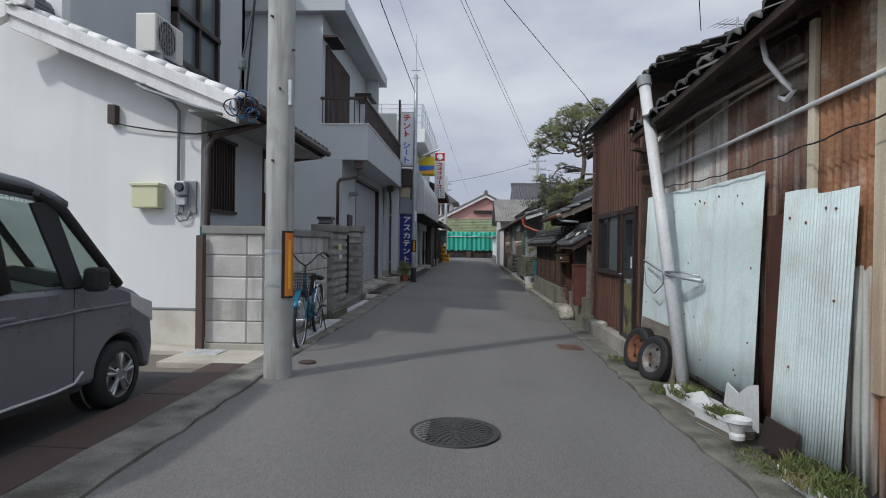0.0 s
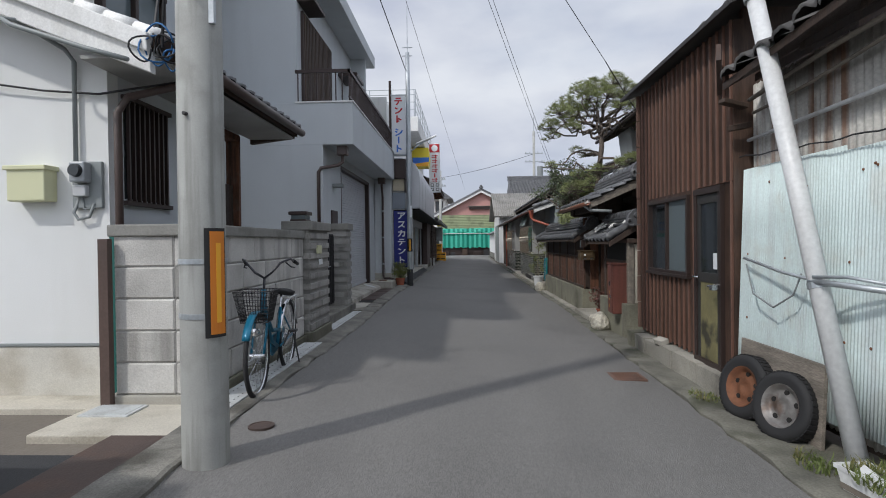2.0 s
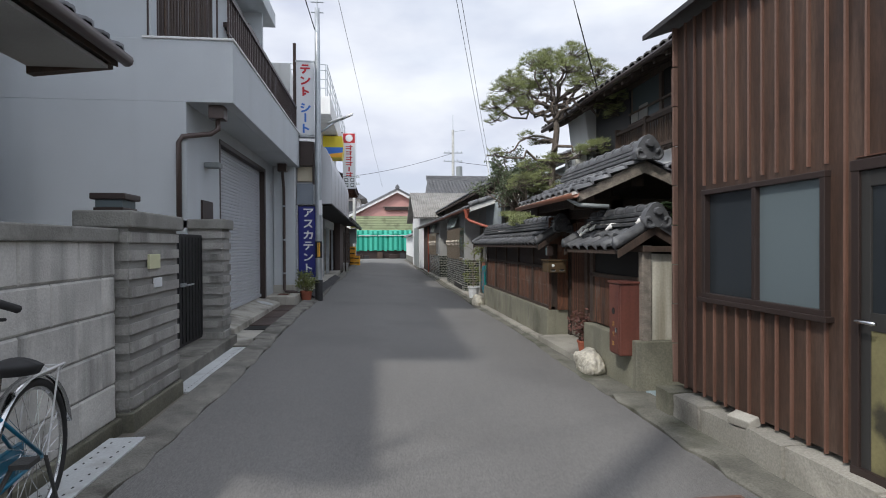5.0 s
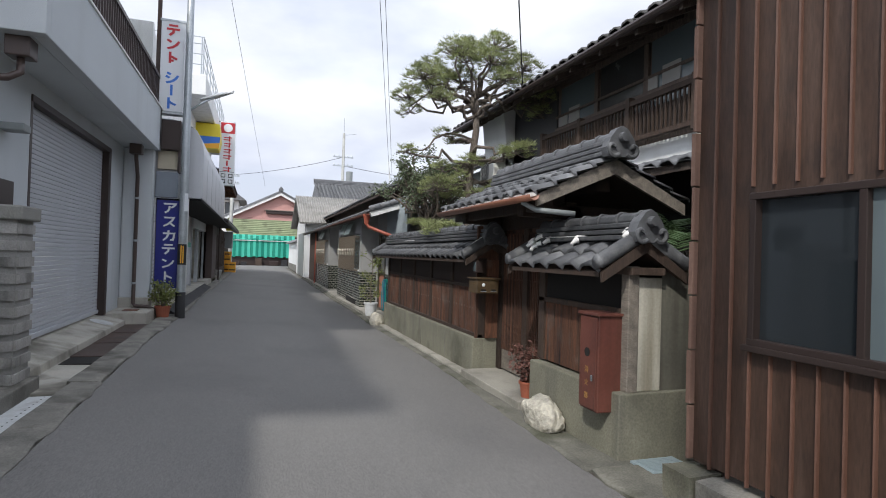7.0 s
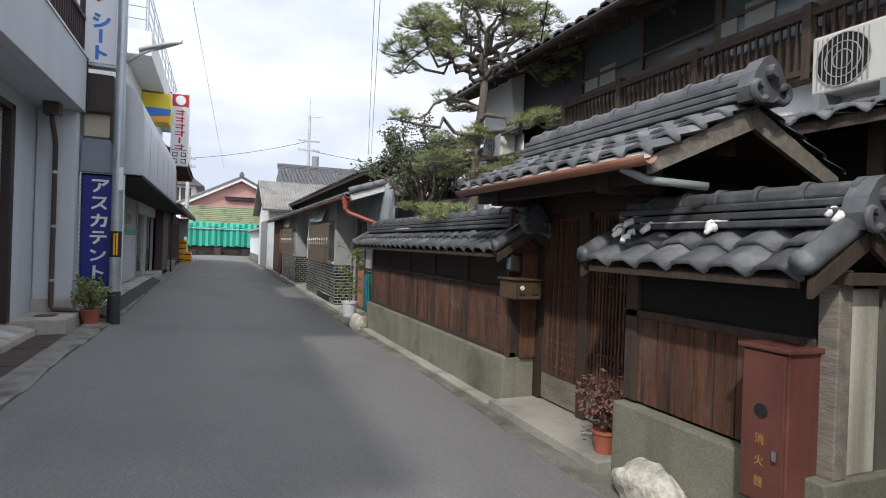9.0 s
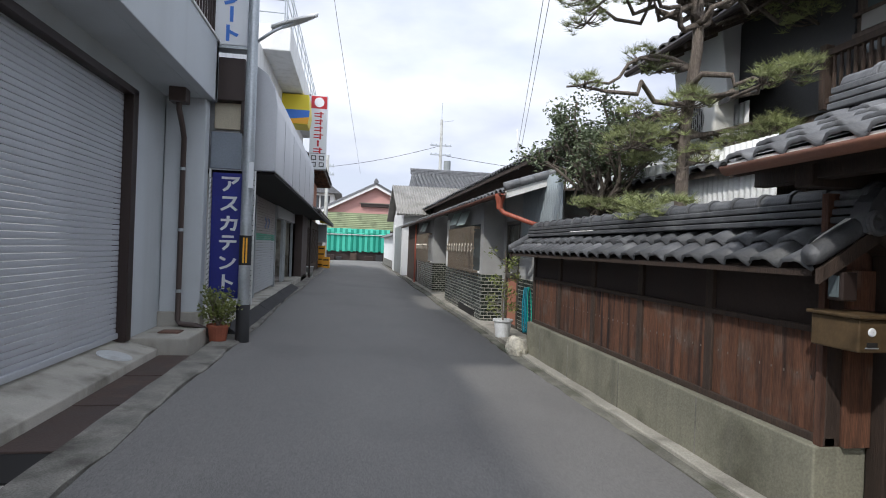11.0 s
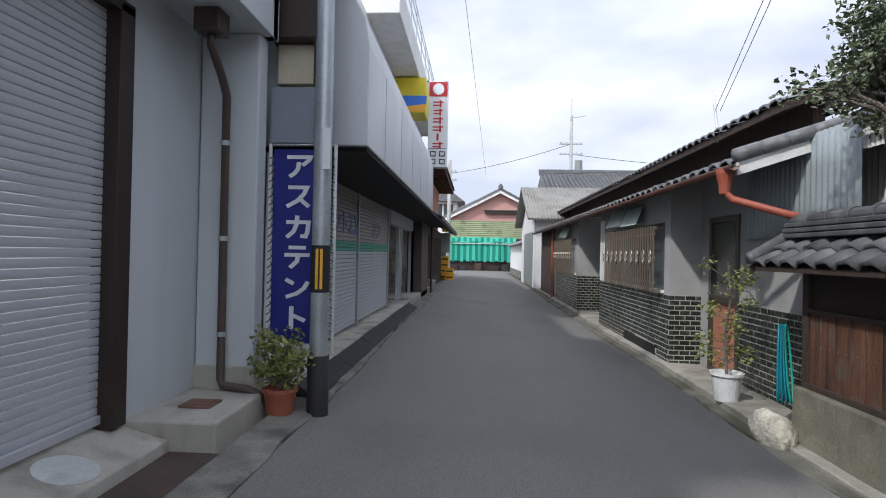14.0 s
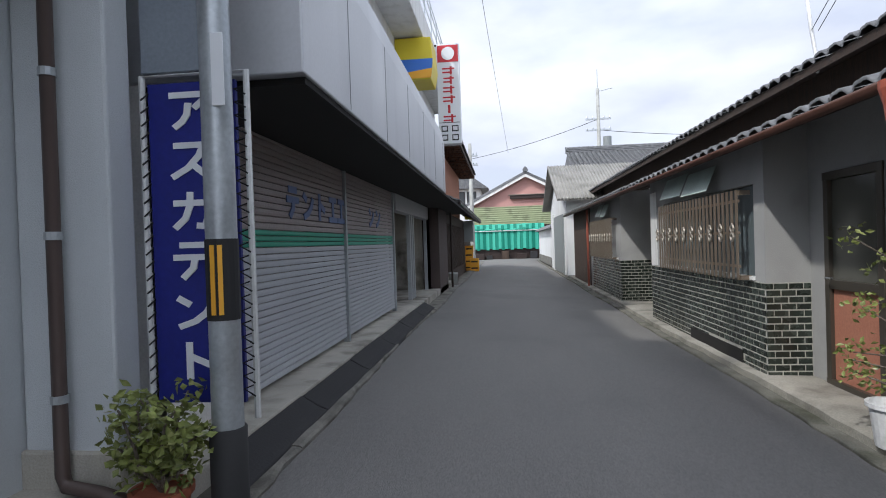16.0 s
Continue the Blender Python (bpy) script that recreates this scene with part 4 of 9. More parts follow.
box("base", BRONZE, e, -2.74, -2.52, 9.76, 10.02, 1.735, 1.77, 0.005)
box("shade", FROST, e, -2.73, -2.53, 9.77, 10.01, 1.77, 1.83, 0.004)
box("lid", BRONZE, e, -2.76, -2.5, 9.74, 10.04, 1.83, 1.88, 0.01)
e = thing("intercom", (-2.45, 10.1, 1.3), "cream intercom panel and nameplate on the pillar", "intercom")
box("panel", PALE_BOX, e, -2.435, -2.41, 9.98, 10.2, 1.28, 1.4, 0.004)
box("nameplate", WHITE_SIGN, e, -2.435, -2.415, 10.1, 10.25, 1.12, 1.2, 0.004)

# ---- shop with the metal fascia ----
tent_shop = thing("shop", (-4, 24, 0), "pale shop with a grey metal fascia over shutters", "shop")
AX, AY0, AY1, AZ0 = -1.7, 19.42, 27.4, 2.5
prof = [(AX, AZ0), (AX, AZ0 + 0.95), (AX - 0.04, AZ0 + 1.2), (AX - 0.15, AZ0 + 1.4), (AX - 0.34, AZ0 + 1.53), (AX - 0.6, AZ0 + 1.58), (-2.9, AZ0 + 1.58), (-2.9, AZ0)]
Shape().prism(prof, "y", AY0, AY1).ob("fascia", AWNING, tent_shop, bevel=0.012)
s = Shape()
for y in np.arange(AY0 + 1.0, AY1, 1.33):
    s.box(AX, AX + 0.003, y - 0.004, y + 0.004, AZ0 + 0.02, AZ0 + 0.95)
s.parts("fascia_seam", GREY_PIPE, tent_shop)
s = Shape().box(-8, -2.72, 19.45, 19.6, 0, 6.0).box(-2.9, -2.72, 19.5, 20.2, 0, 2.5).box(-2.9, -2.72, 26.35, 26.55, 0, 2.5).box(-2.95, -2.75, 19.5, 35, AZ0, 5.9).box(-8, -2.75, 34.8, 35, 0, 5.9)
s.parts("wall", TRIM_WHITE, tent_shop)
# ceiling coloured black to give the shade under the fascia
box("black_shade_ceiling", DARK, tent_shop, -8, -1.72, 19.5, 35, 2.46, 2.5, 0)
box("roof_slab", TRIM_WHITE, tent_shop, -8, -2.14, 24.4, 35.2, 5.9, 6.5, 0.02)
s = Shape()
for y in np.arange(24.5, 35, 1.2):
    s.tube([(-2.25, y, 6.5), (-2.25, y, 7.6)], 0.02, 6)
for z in (6.8, 7.1, 7.4, 7.6):
    s.tube([(-2.25, 24.5, z), (-2.25, 35, z)], 0.014, 6)
for x in np.arange(-5, -2.2, 0.9):
    s.tube([(x, 24.5, 6.5), (x, 24.5, 7.6)], 0.018, 6)
for z in (6.8, 7.1, 7.4, 7.6):
    s.tube([(-6, 24.5, z), (-2.25, 24.5, z)], 0.014, 6)
s.ob("roof_rail", GALV, tent_shop)
structure(Shape().box(-8, -2.3, 19.0, 36, -0.02, 0.30).ob("pavement", CONCRETE, bevel=0.015), "raised concrete floor of the shops")
for i in range(6):
    o = Shape().prism([(-2.305, 0.02), (-2.07, 0.02), (-2.08, 0.165), (-2.15, 0.19), (-2.305, 0.285 - 0.008 * (i % 2))], "y", 19.35 + i * 1.45, 19.35 + i * 1.45 + 1.445).ob("ramp_mat", TAR, bevel=0.015)
    tagged(o, "dark rubber kerb ramp before the shop", "kerb ramp", "kerb ramps")

for y0, y1 in ((20.2, 23.2), (23.26, 26.32)):
    sh = thing("roller_shutter", (-2.6, y0, 0.3), "closed painted roller shutter with blue and green bands", "roller shutter", "painted shutters")
    slat_shutter(sh, -2.6, y0, y1, 0.36, 1.52, 0.058, SHUTTER)
    slat_shutter(sh, -2.6, y0, y1, 1.52, 1.67, 0.05, plain("green_painted_slat", (0.03, 0.30, 0.20), 0.5))
    slat_shutter(sh, -2.6, y0, y1, 1.67, 2.5, 0.0594, mat("pinkish_slat", (0.33, 0.285, 0.28), 0.5, metal=0.2, var=0.05))
    box("guide", GALV, sh, -2.64, -2.56, y1, y1 + 0.06, 0.3, 2.5, 0.004)

# open garage bay past the shutters
s = Shape().box(-6, -5.9, 26.5, 31, 0.3, 2.5).box(-6, -2.75, 31.0, 31.2, 0.3, 2.5)
s.parts("bay_wall", CONCRETE, tent_shop)
box("bay_header", SHUTTER, tent_shop, -2.75, -2.55, 26.5, 31.0, 2.15, 2.5, 0.01)
s = Shape()
for y in (28.3, 28.55, 28.8, 30.9):
    s.box(-2.68, -2.6, y, y + 0.08, 0.3, 2.2)
s.parts("bay_post", GALV, tent_shop)

# signs and street pole
def stroke_sign(parent, m, strokes, material, width=0.14, name="character"):
    """Characters drawn as bars with slanted ends. m: frame with x right, y up, z out of the sign; strokes in units of one character."""
    s = Shape()
    for k, pts in enumerate(strokes):
        pts = [Vector((*p, 0)) for p in pts]
        left, right = [], []
        for i, p in enumerate(pts):
            d0 = (pts[i] - pts[i - 1]).normalized() if i else (pts[1] - pts[0]).normalized()
            d1 = (pts[i + 1] - pts[i]).normalized() if i < len(pts) - 1 else d0
            d = (d0 + d1).normalized()
            nrm = Vector((-d.y, d.x, 0)) * width / 2 / max(0.5, d.dot(d0))
            left.append(p + nrm)
            right.append(p - nrm)
        z = 0.0004 * k
        for i in range(len(pts) - 1):
            q = [left[i], left[i + 1], right[i + 1], right[i]]
            s.placed(Shape().prism([(a.x, a.y) for a in q], "z", -0.01, 0.01 + z * 10), m)
    return s.ob(name, material, parent)


KANA = {
    "a": [[(0.08, 0.86), (0.9, 0.86), (0.86, 0.74), (0.62, 0.52)], [(0.5, 0.66), (0.47, 0.38), (0.36, 0.2), (0.18, 0.06)]],
    "su": [[(0.14, 0.86), (0.8, 0.86), (0.7, 0.6), (0.45, 0.3), (0.1, 0.08)], [(0.52, 0.42), (0.88, 0.08)]],
    "ka": [[(0.1, 0.68), (0.88, 0.68), (0.84, 0.28), (0.78, 0.1), (0.6, 0.12)], [(0.48, 0.95), (0.46, 0.6), (0.36, 0.3), (0.12, 0.06)]],
    "te": [[(0.2, 0.88), (0.8, 0.88)], [(0.06, 0.58), (0.94, 0.58)], [(0.54, 0.58), (0.5, 0.32), (0.26, 0.06)]],
    "n": [[(0.12, 0.82), (0.4, 0.64)], [(0.14, 0.1), (0.5, 0.24), (0.76, 0.46), (0.9, 0.74)]],
    "to": [[(0.34, 0.96), (0.34, 0.04)], [(0.34, 0.62), (0.82, 0.38)]],
    "shi": [[(0.18, 0.9), (0.44, 0.78)], [(0.1, 0.62), (0.36, 0.5)], [(0.14, 0.08), (0.52, 0.22), (0.76, 0.44), (0.92, 0.72)]],
    "bar": [[(0.5, 0.94), (0.5, 0.06)]],
    "dot": [[(0.42, 0.5), (0.58, 0.5)]],
}
FADED = plain("faded_blue_paint", (0.14, 0.19, 0.36), 0.6)
KO = [[(0.12, 0.85), (0.88, 0.85)], [(0.5, 0.85), (0.5, 0.12)], [(0.05, 0.12), (0.95, 0.12)]]
for k, (c, y) in enumerate((("te", 21.3), ("n", 21.72), ("to", 22.14), (None, 22.56), (None, 22.9), ("n", 24.5), ("n", 24.95))):
    stroke_sign(tent_shop, frame_on((-2.583, y, 1.78), (0, 1, 0), (0, 0, 1)) @ Matrix.Diagonal((0.36, 0.32, 0.3, 1)), KANA[c] if c else KO, FADED, 0.2, "painted_character")

SIGN_Y = 19.2
blue = thing("shop_sign", (-2.3, SIGN_Y, 0.7), "tall deep blue vertical sign with white lettering", "sign")
box("panel", BLUE_SIGN, blue, -2.505, -2.005, SIGN_Y, SIGN_Y + 0.03, 0.68, 2.42, 0.004)
Shape().tube([(-2.535, SIGN_Y, 0.6), (-2.535, SIGN_Y, 2.46), (-1.94, SIGN_Y, 2.46), (-1.94, SIGN_Y, 0.6)], 0.018, 8).ob("tube_frame", WHITE_PVC, blue)
for i, c in enumerate(("a", "su", "ka", "te", "n", "to")):
    stroke_sign(blue, frame_on((-2.40, SIGN_Y - 0.006, 2.16 - i * 0.272), (1, 0, 0), (0, 0, 1)) @ Matrix.Diagonal((0.26, 0.22, 0.3, 1)), KANA[c], WHITE_SIGN, 0.15)
s = Shape()
for k in range(24):
    z = 0.72 + k * 0.07
    for x0, x1 in ((-2.535, -2.5), (-1.94, -2.01)):
        s.tube([(x0, SIGN_Y - 0.02, z), (x1, SIGN_Y - 0.004, z + 0.035), (x0, SIGN_Y + 0.018, z + 0.06)], 0.005, 5)
tagged(s.ob("lacing", BLACK, blue), kind="stuff")
tent = thing("shop_sign", (-2.3, 19.15, 4.1), "tall white box sign with red and blue lettering", "sign")
box("box", WHITE_SIGN, tent, -2.52, -2.09, 19.1, 19.3, 4.16, 5.95, 0.01)
s = Shape()
for z in (4.13, 5.95):
    s.box(-2.54, -2.07, 19.09, 19.31, z - 0.02, z + 0.02)
s.parts("trim", GALV, tent)
for i, (c, m) in enumerate((("te", SIGN_RED), ("n", SIGN_RED), ("to", SIGN_RED), ("dot", SIGN_RED), ("shi", SIGN_BLUE), ("bar", SIGN_BLUE), ("to", SIGN_BLUE))):
    top = 5.9 - (i * 0.27 if i < 3 else 0.72 + (i - 3) * 0.0) if i < 3 else 5.9 - (0.78, 1.12, 1.36, 1.62)[i - 3] + 0.18
    stroke_sign(tent, frame_on((-2.44, 19.094, top - 0.26), (1, 0, 0), (0, 0, 1)) @ Matrix.Diagonal((0.27, 0.24, 0.3, 1)), KANA[c], m, 0.17)
s = Shape().box(-2.6, -2.53, 19.14, 19.2, 3.5, 6.4)
s.ob("mast", RUST_PLATE, tent)
brown = thing("sign_box", (-2.3, 19.1, 3), "old brown sign box above the blue sign", "sign")
box("box", BRONZE, brown, -2.58, -2.12, 19.2, 19.5, 3.42, 4.02, 0.02)
box("face", CREAM, brown, -2.54, -2.16, 19.34, 19.44, 3.05, 3.42, 0.01)
box("back", BRONZE, brown, -2.16, -2.12, 19.2, 19.48, 2.98, 3.42, 0.005)
grey = thing("metal_sign", (-2.3, 19.1, 2.5), "blank blue-grey metal sign above the blue one", "sign")
box("sheet", mat("blue_grey_panel", (0.22, 0.25, 0.29), 0.5, var=0.08, bump=0.05), grey, -2.54, -2.14, 19.2, 19.25, 2.48, 2.98, 0.004)
post = thing("street_pole", (-2.1, 19.42, 0), "galvanised steel street pole with a black base", "pole")
PX, PY = -1.995, 18.98
Shape().lathe([(0.078, 0.0), (0.076, 3.0), (0.066, 6.0), (0.06, 7.2), (0.001, 7.2)], (PX, PY, 0), 18).ob("shaft", GALV, post, smooth=True)
Shape().lathe([(0.092, -0.02), (0.092, 0.62), (0.08, 0.625)], (PX, PY, 0), 18).ob("base_sleeve", BLACK, post, smooth=True)
Shape().lathe([(0.081, 1.16), (0.081, 1.56)], (PX, PY, 0), 18).ob("warning_band", BLACK, post)
s = Shape()
for i in range(2):
    a = radians(-96 + i * 26)
    s.placed(Shape().box(-0.011, 0.011, -0.003, 0.003, 1.19, 1.53), pose(PX + 0.083 * math.cos(a), PY + 0.083 * math.sin(a), 0, 0, 0, math.degrees(a) + 90))
s.ob("warning_stripes", YELLOW, post)
box("number_plate", WHITE_SIGN, post, PX + 0.02, PX + 0.085, PY - 0.085, PY - 0.078, 2.2, 2.55, 0.003)
Shape().tube([(PX, PY, 4.15), (PX + 0.25, PY, 4.35), (PX + 0.5, PY + 0.1, 4.55)], 0.022, 8).ob("lamp_arm", GALV, post, smooth=True)
s = Shape().sheet(lambda u, v: (PX + 0.22 + 0.62 * u, PY + 0.1 + 0.11 * math.cos(math.pi * v) * math.sin(math.pi * (0.15 + 0.8 * u)), 4.42 + 0.24 * u + 0.06 * math.sin(math.pi * v)), 8, 8)
s.ob("lamp_head", TRIM_WHITE, post, smooth=True, thick=0.03)
s = Shape().lathe([(0.012, 6.9), (0.012, 8.6)], (PX, PY, 0), 8)
for z in (7.1, 7.35):
    s.tube([(PX - 0.15, PY, z), (PX + 0.15, PY, z)], 0.015, 6)
s.ob("mast_top", GALV, post)

# yellow box sign, tall white beverage sign
e = thing("shop_sign", (-2.2, 28, 5), "yellow and blue projecting box sign", "sign")
Shape().prism([(-2.75, 5.86), (-1.98, 5.86), (-1.94, 5.3), (-2.0, 4.98), (-2.75, 4.98)], "y", 28.0, 28.9).ob("box", SIGN_YELLOW, e, bevel=0.02)
Shape().prism([(-2.72, 5.4), (-1.945, 5.4), (-1.96, 5.2), (-2.72, 5.1)], "y", 27.985, 28.0).ob("blue_band", SIGN_BLUE, e)
Shape().prism([(-2.72, 5.1), (-1.96, 5.2), (-1.99, 5.0), (-2.72, 5.0)], "y", 27.985, 28.0).ob("orange_band", YELLOW, e)
e = thing("shop_sign", (-1.8, 30, 4), "tall white illuminated-type sign with red lettering", "sign")
KY = 30.0
box("box", WHITE_SIGN, e, -2.08, -1.53, KY, KY + 0.3, 3.95, 6.4, 0.01)
box("red_field", SIGN_RED, e, -2.06, -1.55, KY - 0.012, KY, 5.95, 6.36, 0.002)
Shape().lathe([(0.001, -0.014), (0.16, -0.014), (0.16, 0.0)], (-1.8, KY - 0.012, 6.155), 20, "y").ob("roundel", WHITE_SIGN, e)
s = Shape()
for i in range(6):
    z = 5.74 - i * 0.235
    w = (0.15, 0.13, 0.14, 0.15, 0.035, 0.15)[i]
    if i == 4:
        s.box(-1.835, -1.775, KY - 0.01, KY, z - 0.1, z + 0.1)
        continue
    s.box(-1.8 - w, -1.8 + w, KY - 0.01, KY, z + 0.03, z + 0.065).box(-1.8 - w, -1.8 + w * 0.6, KY - 0.01, KY, z - 0.06, z - 0.025).box(-1.8 + w * 0.25, -1.8 + w * 0.25 + 0.05, KY - 0.012, KY, z - 0.1, z + 0.1)
s.ob("lettering_bars", SIGN_RED, e)
s = Shape()
for x in (-1.93, -1.67):
    for z in (4.32, 4.1):
        s.box(x - 0.08, x + 0.08, KY - 0.01, KY, z - 0.075, z - 0.045).box(x - 0.08, x + 0.08, KY - 0.01, KY, z + 0.05, z + 0.075).box(x - 0.08, x - 0.055, KY - 0.01, KY, z - 0.07, z + 0.07).box(x + 0.055, x + 0.08, KY - 0.01, KY, z - 0.07, z + 0.07)
tagged(s.ob("small_lettering_bars", SIGN_BLACK, e), kind="stuff")
box("rule", SIGN_BLACK, e, -2.06, -1.55, KY - 0.008, KY, 4.46, 4.475, 0)
Shape().tube([(-1.8, KY + 0.15, 6.4), (-2.6, KY + 0.15, 6.45)], 0.025, 6).ob("bracket", RUST_PLATE, e)

# old houses further down the left side
old_left = thing("house", (-5, 40, 0), "old dark timber shop house with deep eaves", "house")
box("wall", WOOD_DARK, old_left, -8, -2.55, 31.2, 50, 0, 2.6, 0)
box("pier", mat("dark_brown_render", (0.075, 0.055, 0.05), 0.8), old_left, -2.8, -2.3, 31.2, 33.4, 0.0, 2.65, 0.02)
box("upper_wall", ORANGE_WALL, old_left, -8, -2.75, 36, 45, 2.6, 5.0, 0)
Shape().prism([(-1.85, 2.75), (-2.75, 3.15), (-2.75, 3.0), (-1.9, 2.6)], "y", 33.0, 49.5).ob("eave", TILE_OLD, old_left)
tile_slope(old_left, frame_on((-1.85, 33.0, 2.76), (0, 1, 0), (-0.9, 0, 0.4)), 62, 4, 0.266, 0.26, TILE_OLD, single=False)
Shape().prism([(-1.95, 5.0), (-4.8, 6.3), (-4.8, 6.1), (-1.95, 4.85)], "y", 35.3, 45.5).ob("roof_deck", WOOD_DARK, old_left)
tile_slope(old_left, frame_on((-1.9, 35.3, 5.02), (0, 1, 0), (-2.85, 0, 1.3)), 39, 12, 0.262, 0.26, TILE_OLD, single=False)
s = Shape()
for y in np.arange(35.4, 45.4, 0.45):
    s.box(-2.75, -2.0, y, y + 0.07, 4.82, 4.9)
s.parts("rafter", WOOD_RED, old_left)
s = Shape()
for y in np.arange(34, 44, 0.09):
    s.box(-2.55, -2.5, y, y + 0.035, 0.5, 2.2)
s.ob("lattice", WOOD_DARK, old_left)
Shape().tube([(-1.86, 33.0, 2.7), (-1.86, 49.4, 2.7)], 0.05, 8).ob("gutter", BRONZE, old_left)
Shape().tube([(-2.2, 33.7, 0.1), (-2.2, 33.7, 2.5)], 0.035, 8).ob("downpipe", BRONZE, old_left)
e = thing("meter_cabinet", (-2.3, 45, 1.2), "grey steel utility cabinet on the wall", "cabinet")
box("body", GREY_PIPE, e, -2.55, -2.05, 44.2, 44.8, 1.55, 2.6, 0.03)
e = thing("caution_sign", (-2.3, 44, 2.7), "small yellow caution sign", "sign")
box("plate", SIGN_YELLOW, e, -2.45, -2.0, 44.0, 44.05, 2.65, 3.0, 0.01)


def crate(x, y, z, m, label):
    e = thing("crate", (x, y, z), label, "crate", "stacked bottle crates")
    s = Shape().box(x - 0.2, x + 0.2, y - 0.25, y + 0.25, z, z + 0.02)
    for sx in (-1, 1):
        for zz, h in ((0.02, 0.1), (0.2, 0.12)):
            s.box(x + sx * 0.2 - 0.012, x + sx * 0.2 + 0.012, y - 0.25, y + 0.25, z + zz, z + zz + h)
    for sy in (-1, 1):
        for zz, h in ((0.02, 0.1), (0.2, 0.12)):
            s.box(x - 0.2, x + 0.2, y + sy * 0.25 - 0.012, y + sy * 0.25 + 0.012, z + zz, z + zz + h)
    for sx in (-1, 1):
        for sy in (-1, 1):
            s.box(x + sx * 0.19 - 0.025, x + sx * 0.19 + 0.025, y + sy * 0.24 - 0.025, y + sy * 0.24 + 0.025, z, z + 0.32)
    s.ob("frame", m, e)
    box("bottles", BRONZE, e, x - 0.17, x + 0.17, y - 0.22, y + 0.22, z + 0.02, z + 0.27, 0)


for i in range(4):
    crate(-2.38 + 0.02 * (i % 2), 45.5, 0.05 + i * 0.325, YELLOW, "yellow plastic bottle crate in a stack")
for i in range(2):
    crate(-2.05, 44.7, 0.05 + i * 0.325, YELLOW, "yellow plastic bottle crate by the kerb")
e = thing("bucket", (-2.25, 36.5, 0.05), "pale grey plastic bucket at the kerb", "bucket")
Shape().lathe([(0.001, 0.05), (0.12, 0.05), (0.15, 0.5), (0.165, 0.5), (0.165, 0.53), (0.14, 0.53), (0.11, 0.08)], (-2.25, 34.6, 0), 16).ob("body", WHITE_PVC, e, smooth=True)


def utility_pole(x, y, h, r, label, arms=(), m=None):
    e = thing("utility_pole", (x, y, 0), label, "utility pole")
    Shape().lathe([(r, -0.1), (r * 0.92, h * 0.3), (r * 0.7, h), (0.001, h)], (x, y, 0), 20).ob("shaft", m or POLE, e, smooth=True)
    for z, half in arms:
        s = Shape().box(x - half, x + half, y - 0.05, y + 0.05, z - 0.05, z + 0.05)
        for k in range(5):
            xx = x - half + 0.1 + k * (2 * half - 0.2) / 4
            s.lathe([(0.03, z + 0.05), (0.05, z + 0.12), (0.03, z + 0.2), (0.001, z + 0.22)], (xx, y, 0), 8)
        s.ob("crossarm", GALV, e)
    return e


far_pole = utility_pole(-2.55, 53, 8.0, 0.16, "weathered grey utility pole by the houses", [(7.2, 0.5), (6.6, 0.5)])
ant = utility_pole(6.6, 58, 12.4, 0.17, "concrete utility pole with crossarms behind the roofs", [(10.2, 0.9), (9.4, 0.9)])
s = Shape().lathe([(0.3, 7.9), (0.3, 8.9), (0.001, 8.95)], (7.2, 58, 0), 14)
s.ob("transformer", GREY_PIPE, ant)
s = Shape().tube([(6.6, 58, 12.3), (6.6, 58, 13.8)], 0.03, 6).tube([(6.6, 58, 12.2), (7.7, 58, 12.4)], 0.02, 6)
s.ob("mast", GALV, ant)

# ---- end of the lane ----
end_house = thing("house", (0, 66, 0), "pink gabled house above an olive corrugated wall", "house")
EY = 64.5


def gable(parent, y, x0, x1, zl, zr, xp, zp, m, base):
    Shape().prism([(x0, base), (x1, base), (x1, zr), (xp, zp), (x0, zl)], "y", y, y + 6).ob("gable_wall", m, parent)


gable(end_house, EY + 0.5, -3.1, 6.2, 4.75, 4.75, 1.5, 7.15, PINK, 0)
for sx, ex in ((-1, -3.9), (1, 6.9)):
    Shape().prism([(1.5, 7.25), (ex, 7.25 - abs(ex - 1.5) * 0.515), (ex, 7.5 - abs(ex - 1.5) * 0.515), (1.5, 7.5)], "y", EY - 0.1, EY + 7).ob("roof", TILE, end_house, bevel=0.02)
    Shape().prism([(1.5, 7.0), (ex, 7.0 - abs(ex - 1.5) * 0.515), (ex, 7.25 - abs(ex - 1.5) * 0.515), (1.5, 7.25)], "y", EY - 0.05, EY + 0.1).ob("barge_board", TRIM_WHITE, end_house)
ridge(end_house, (1.5, EY - 0.1, 7.45), (1.5, EY + 7, 7.45), TILE, 0.25, 0.3)
scroll_tile(end_house, (1.5, EY - 0.12, 7.45), (0, -1, 0), 0.4)
box("vent_box", BRONZE, end_house, 0.15, 3.1, EY + 0.2, EY + 0.52, 5.15, 5.45, 0.02)
box("vent_hood", WOOD_GREY, end_house, 0.0, 3.25, EY + 0.1, EY + 0.52, 5.45, 5.52, 0.01)
corr = Shape().sheet(lambda u, v: (-3.4 + 9.4 * u, EY + 0.012 * math.sin(v * 2 * math.pi * 9), 2.9 + 1.6 * v), 4, 72)
corr.ob("corrugated_wall", OLIVE_SHEET, end_house)
e = thing("striped_curtain", (0, 64, 0.8), "green striped tarpaulin curtain under the wall", "curtain")
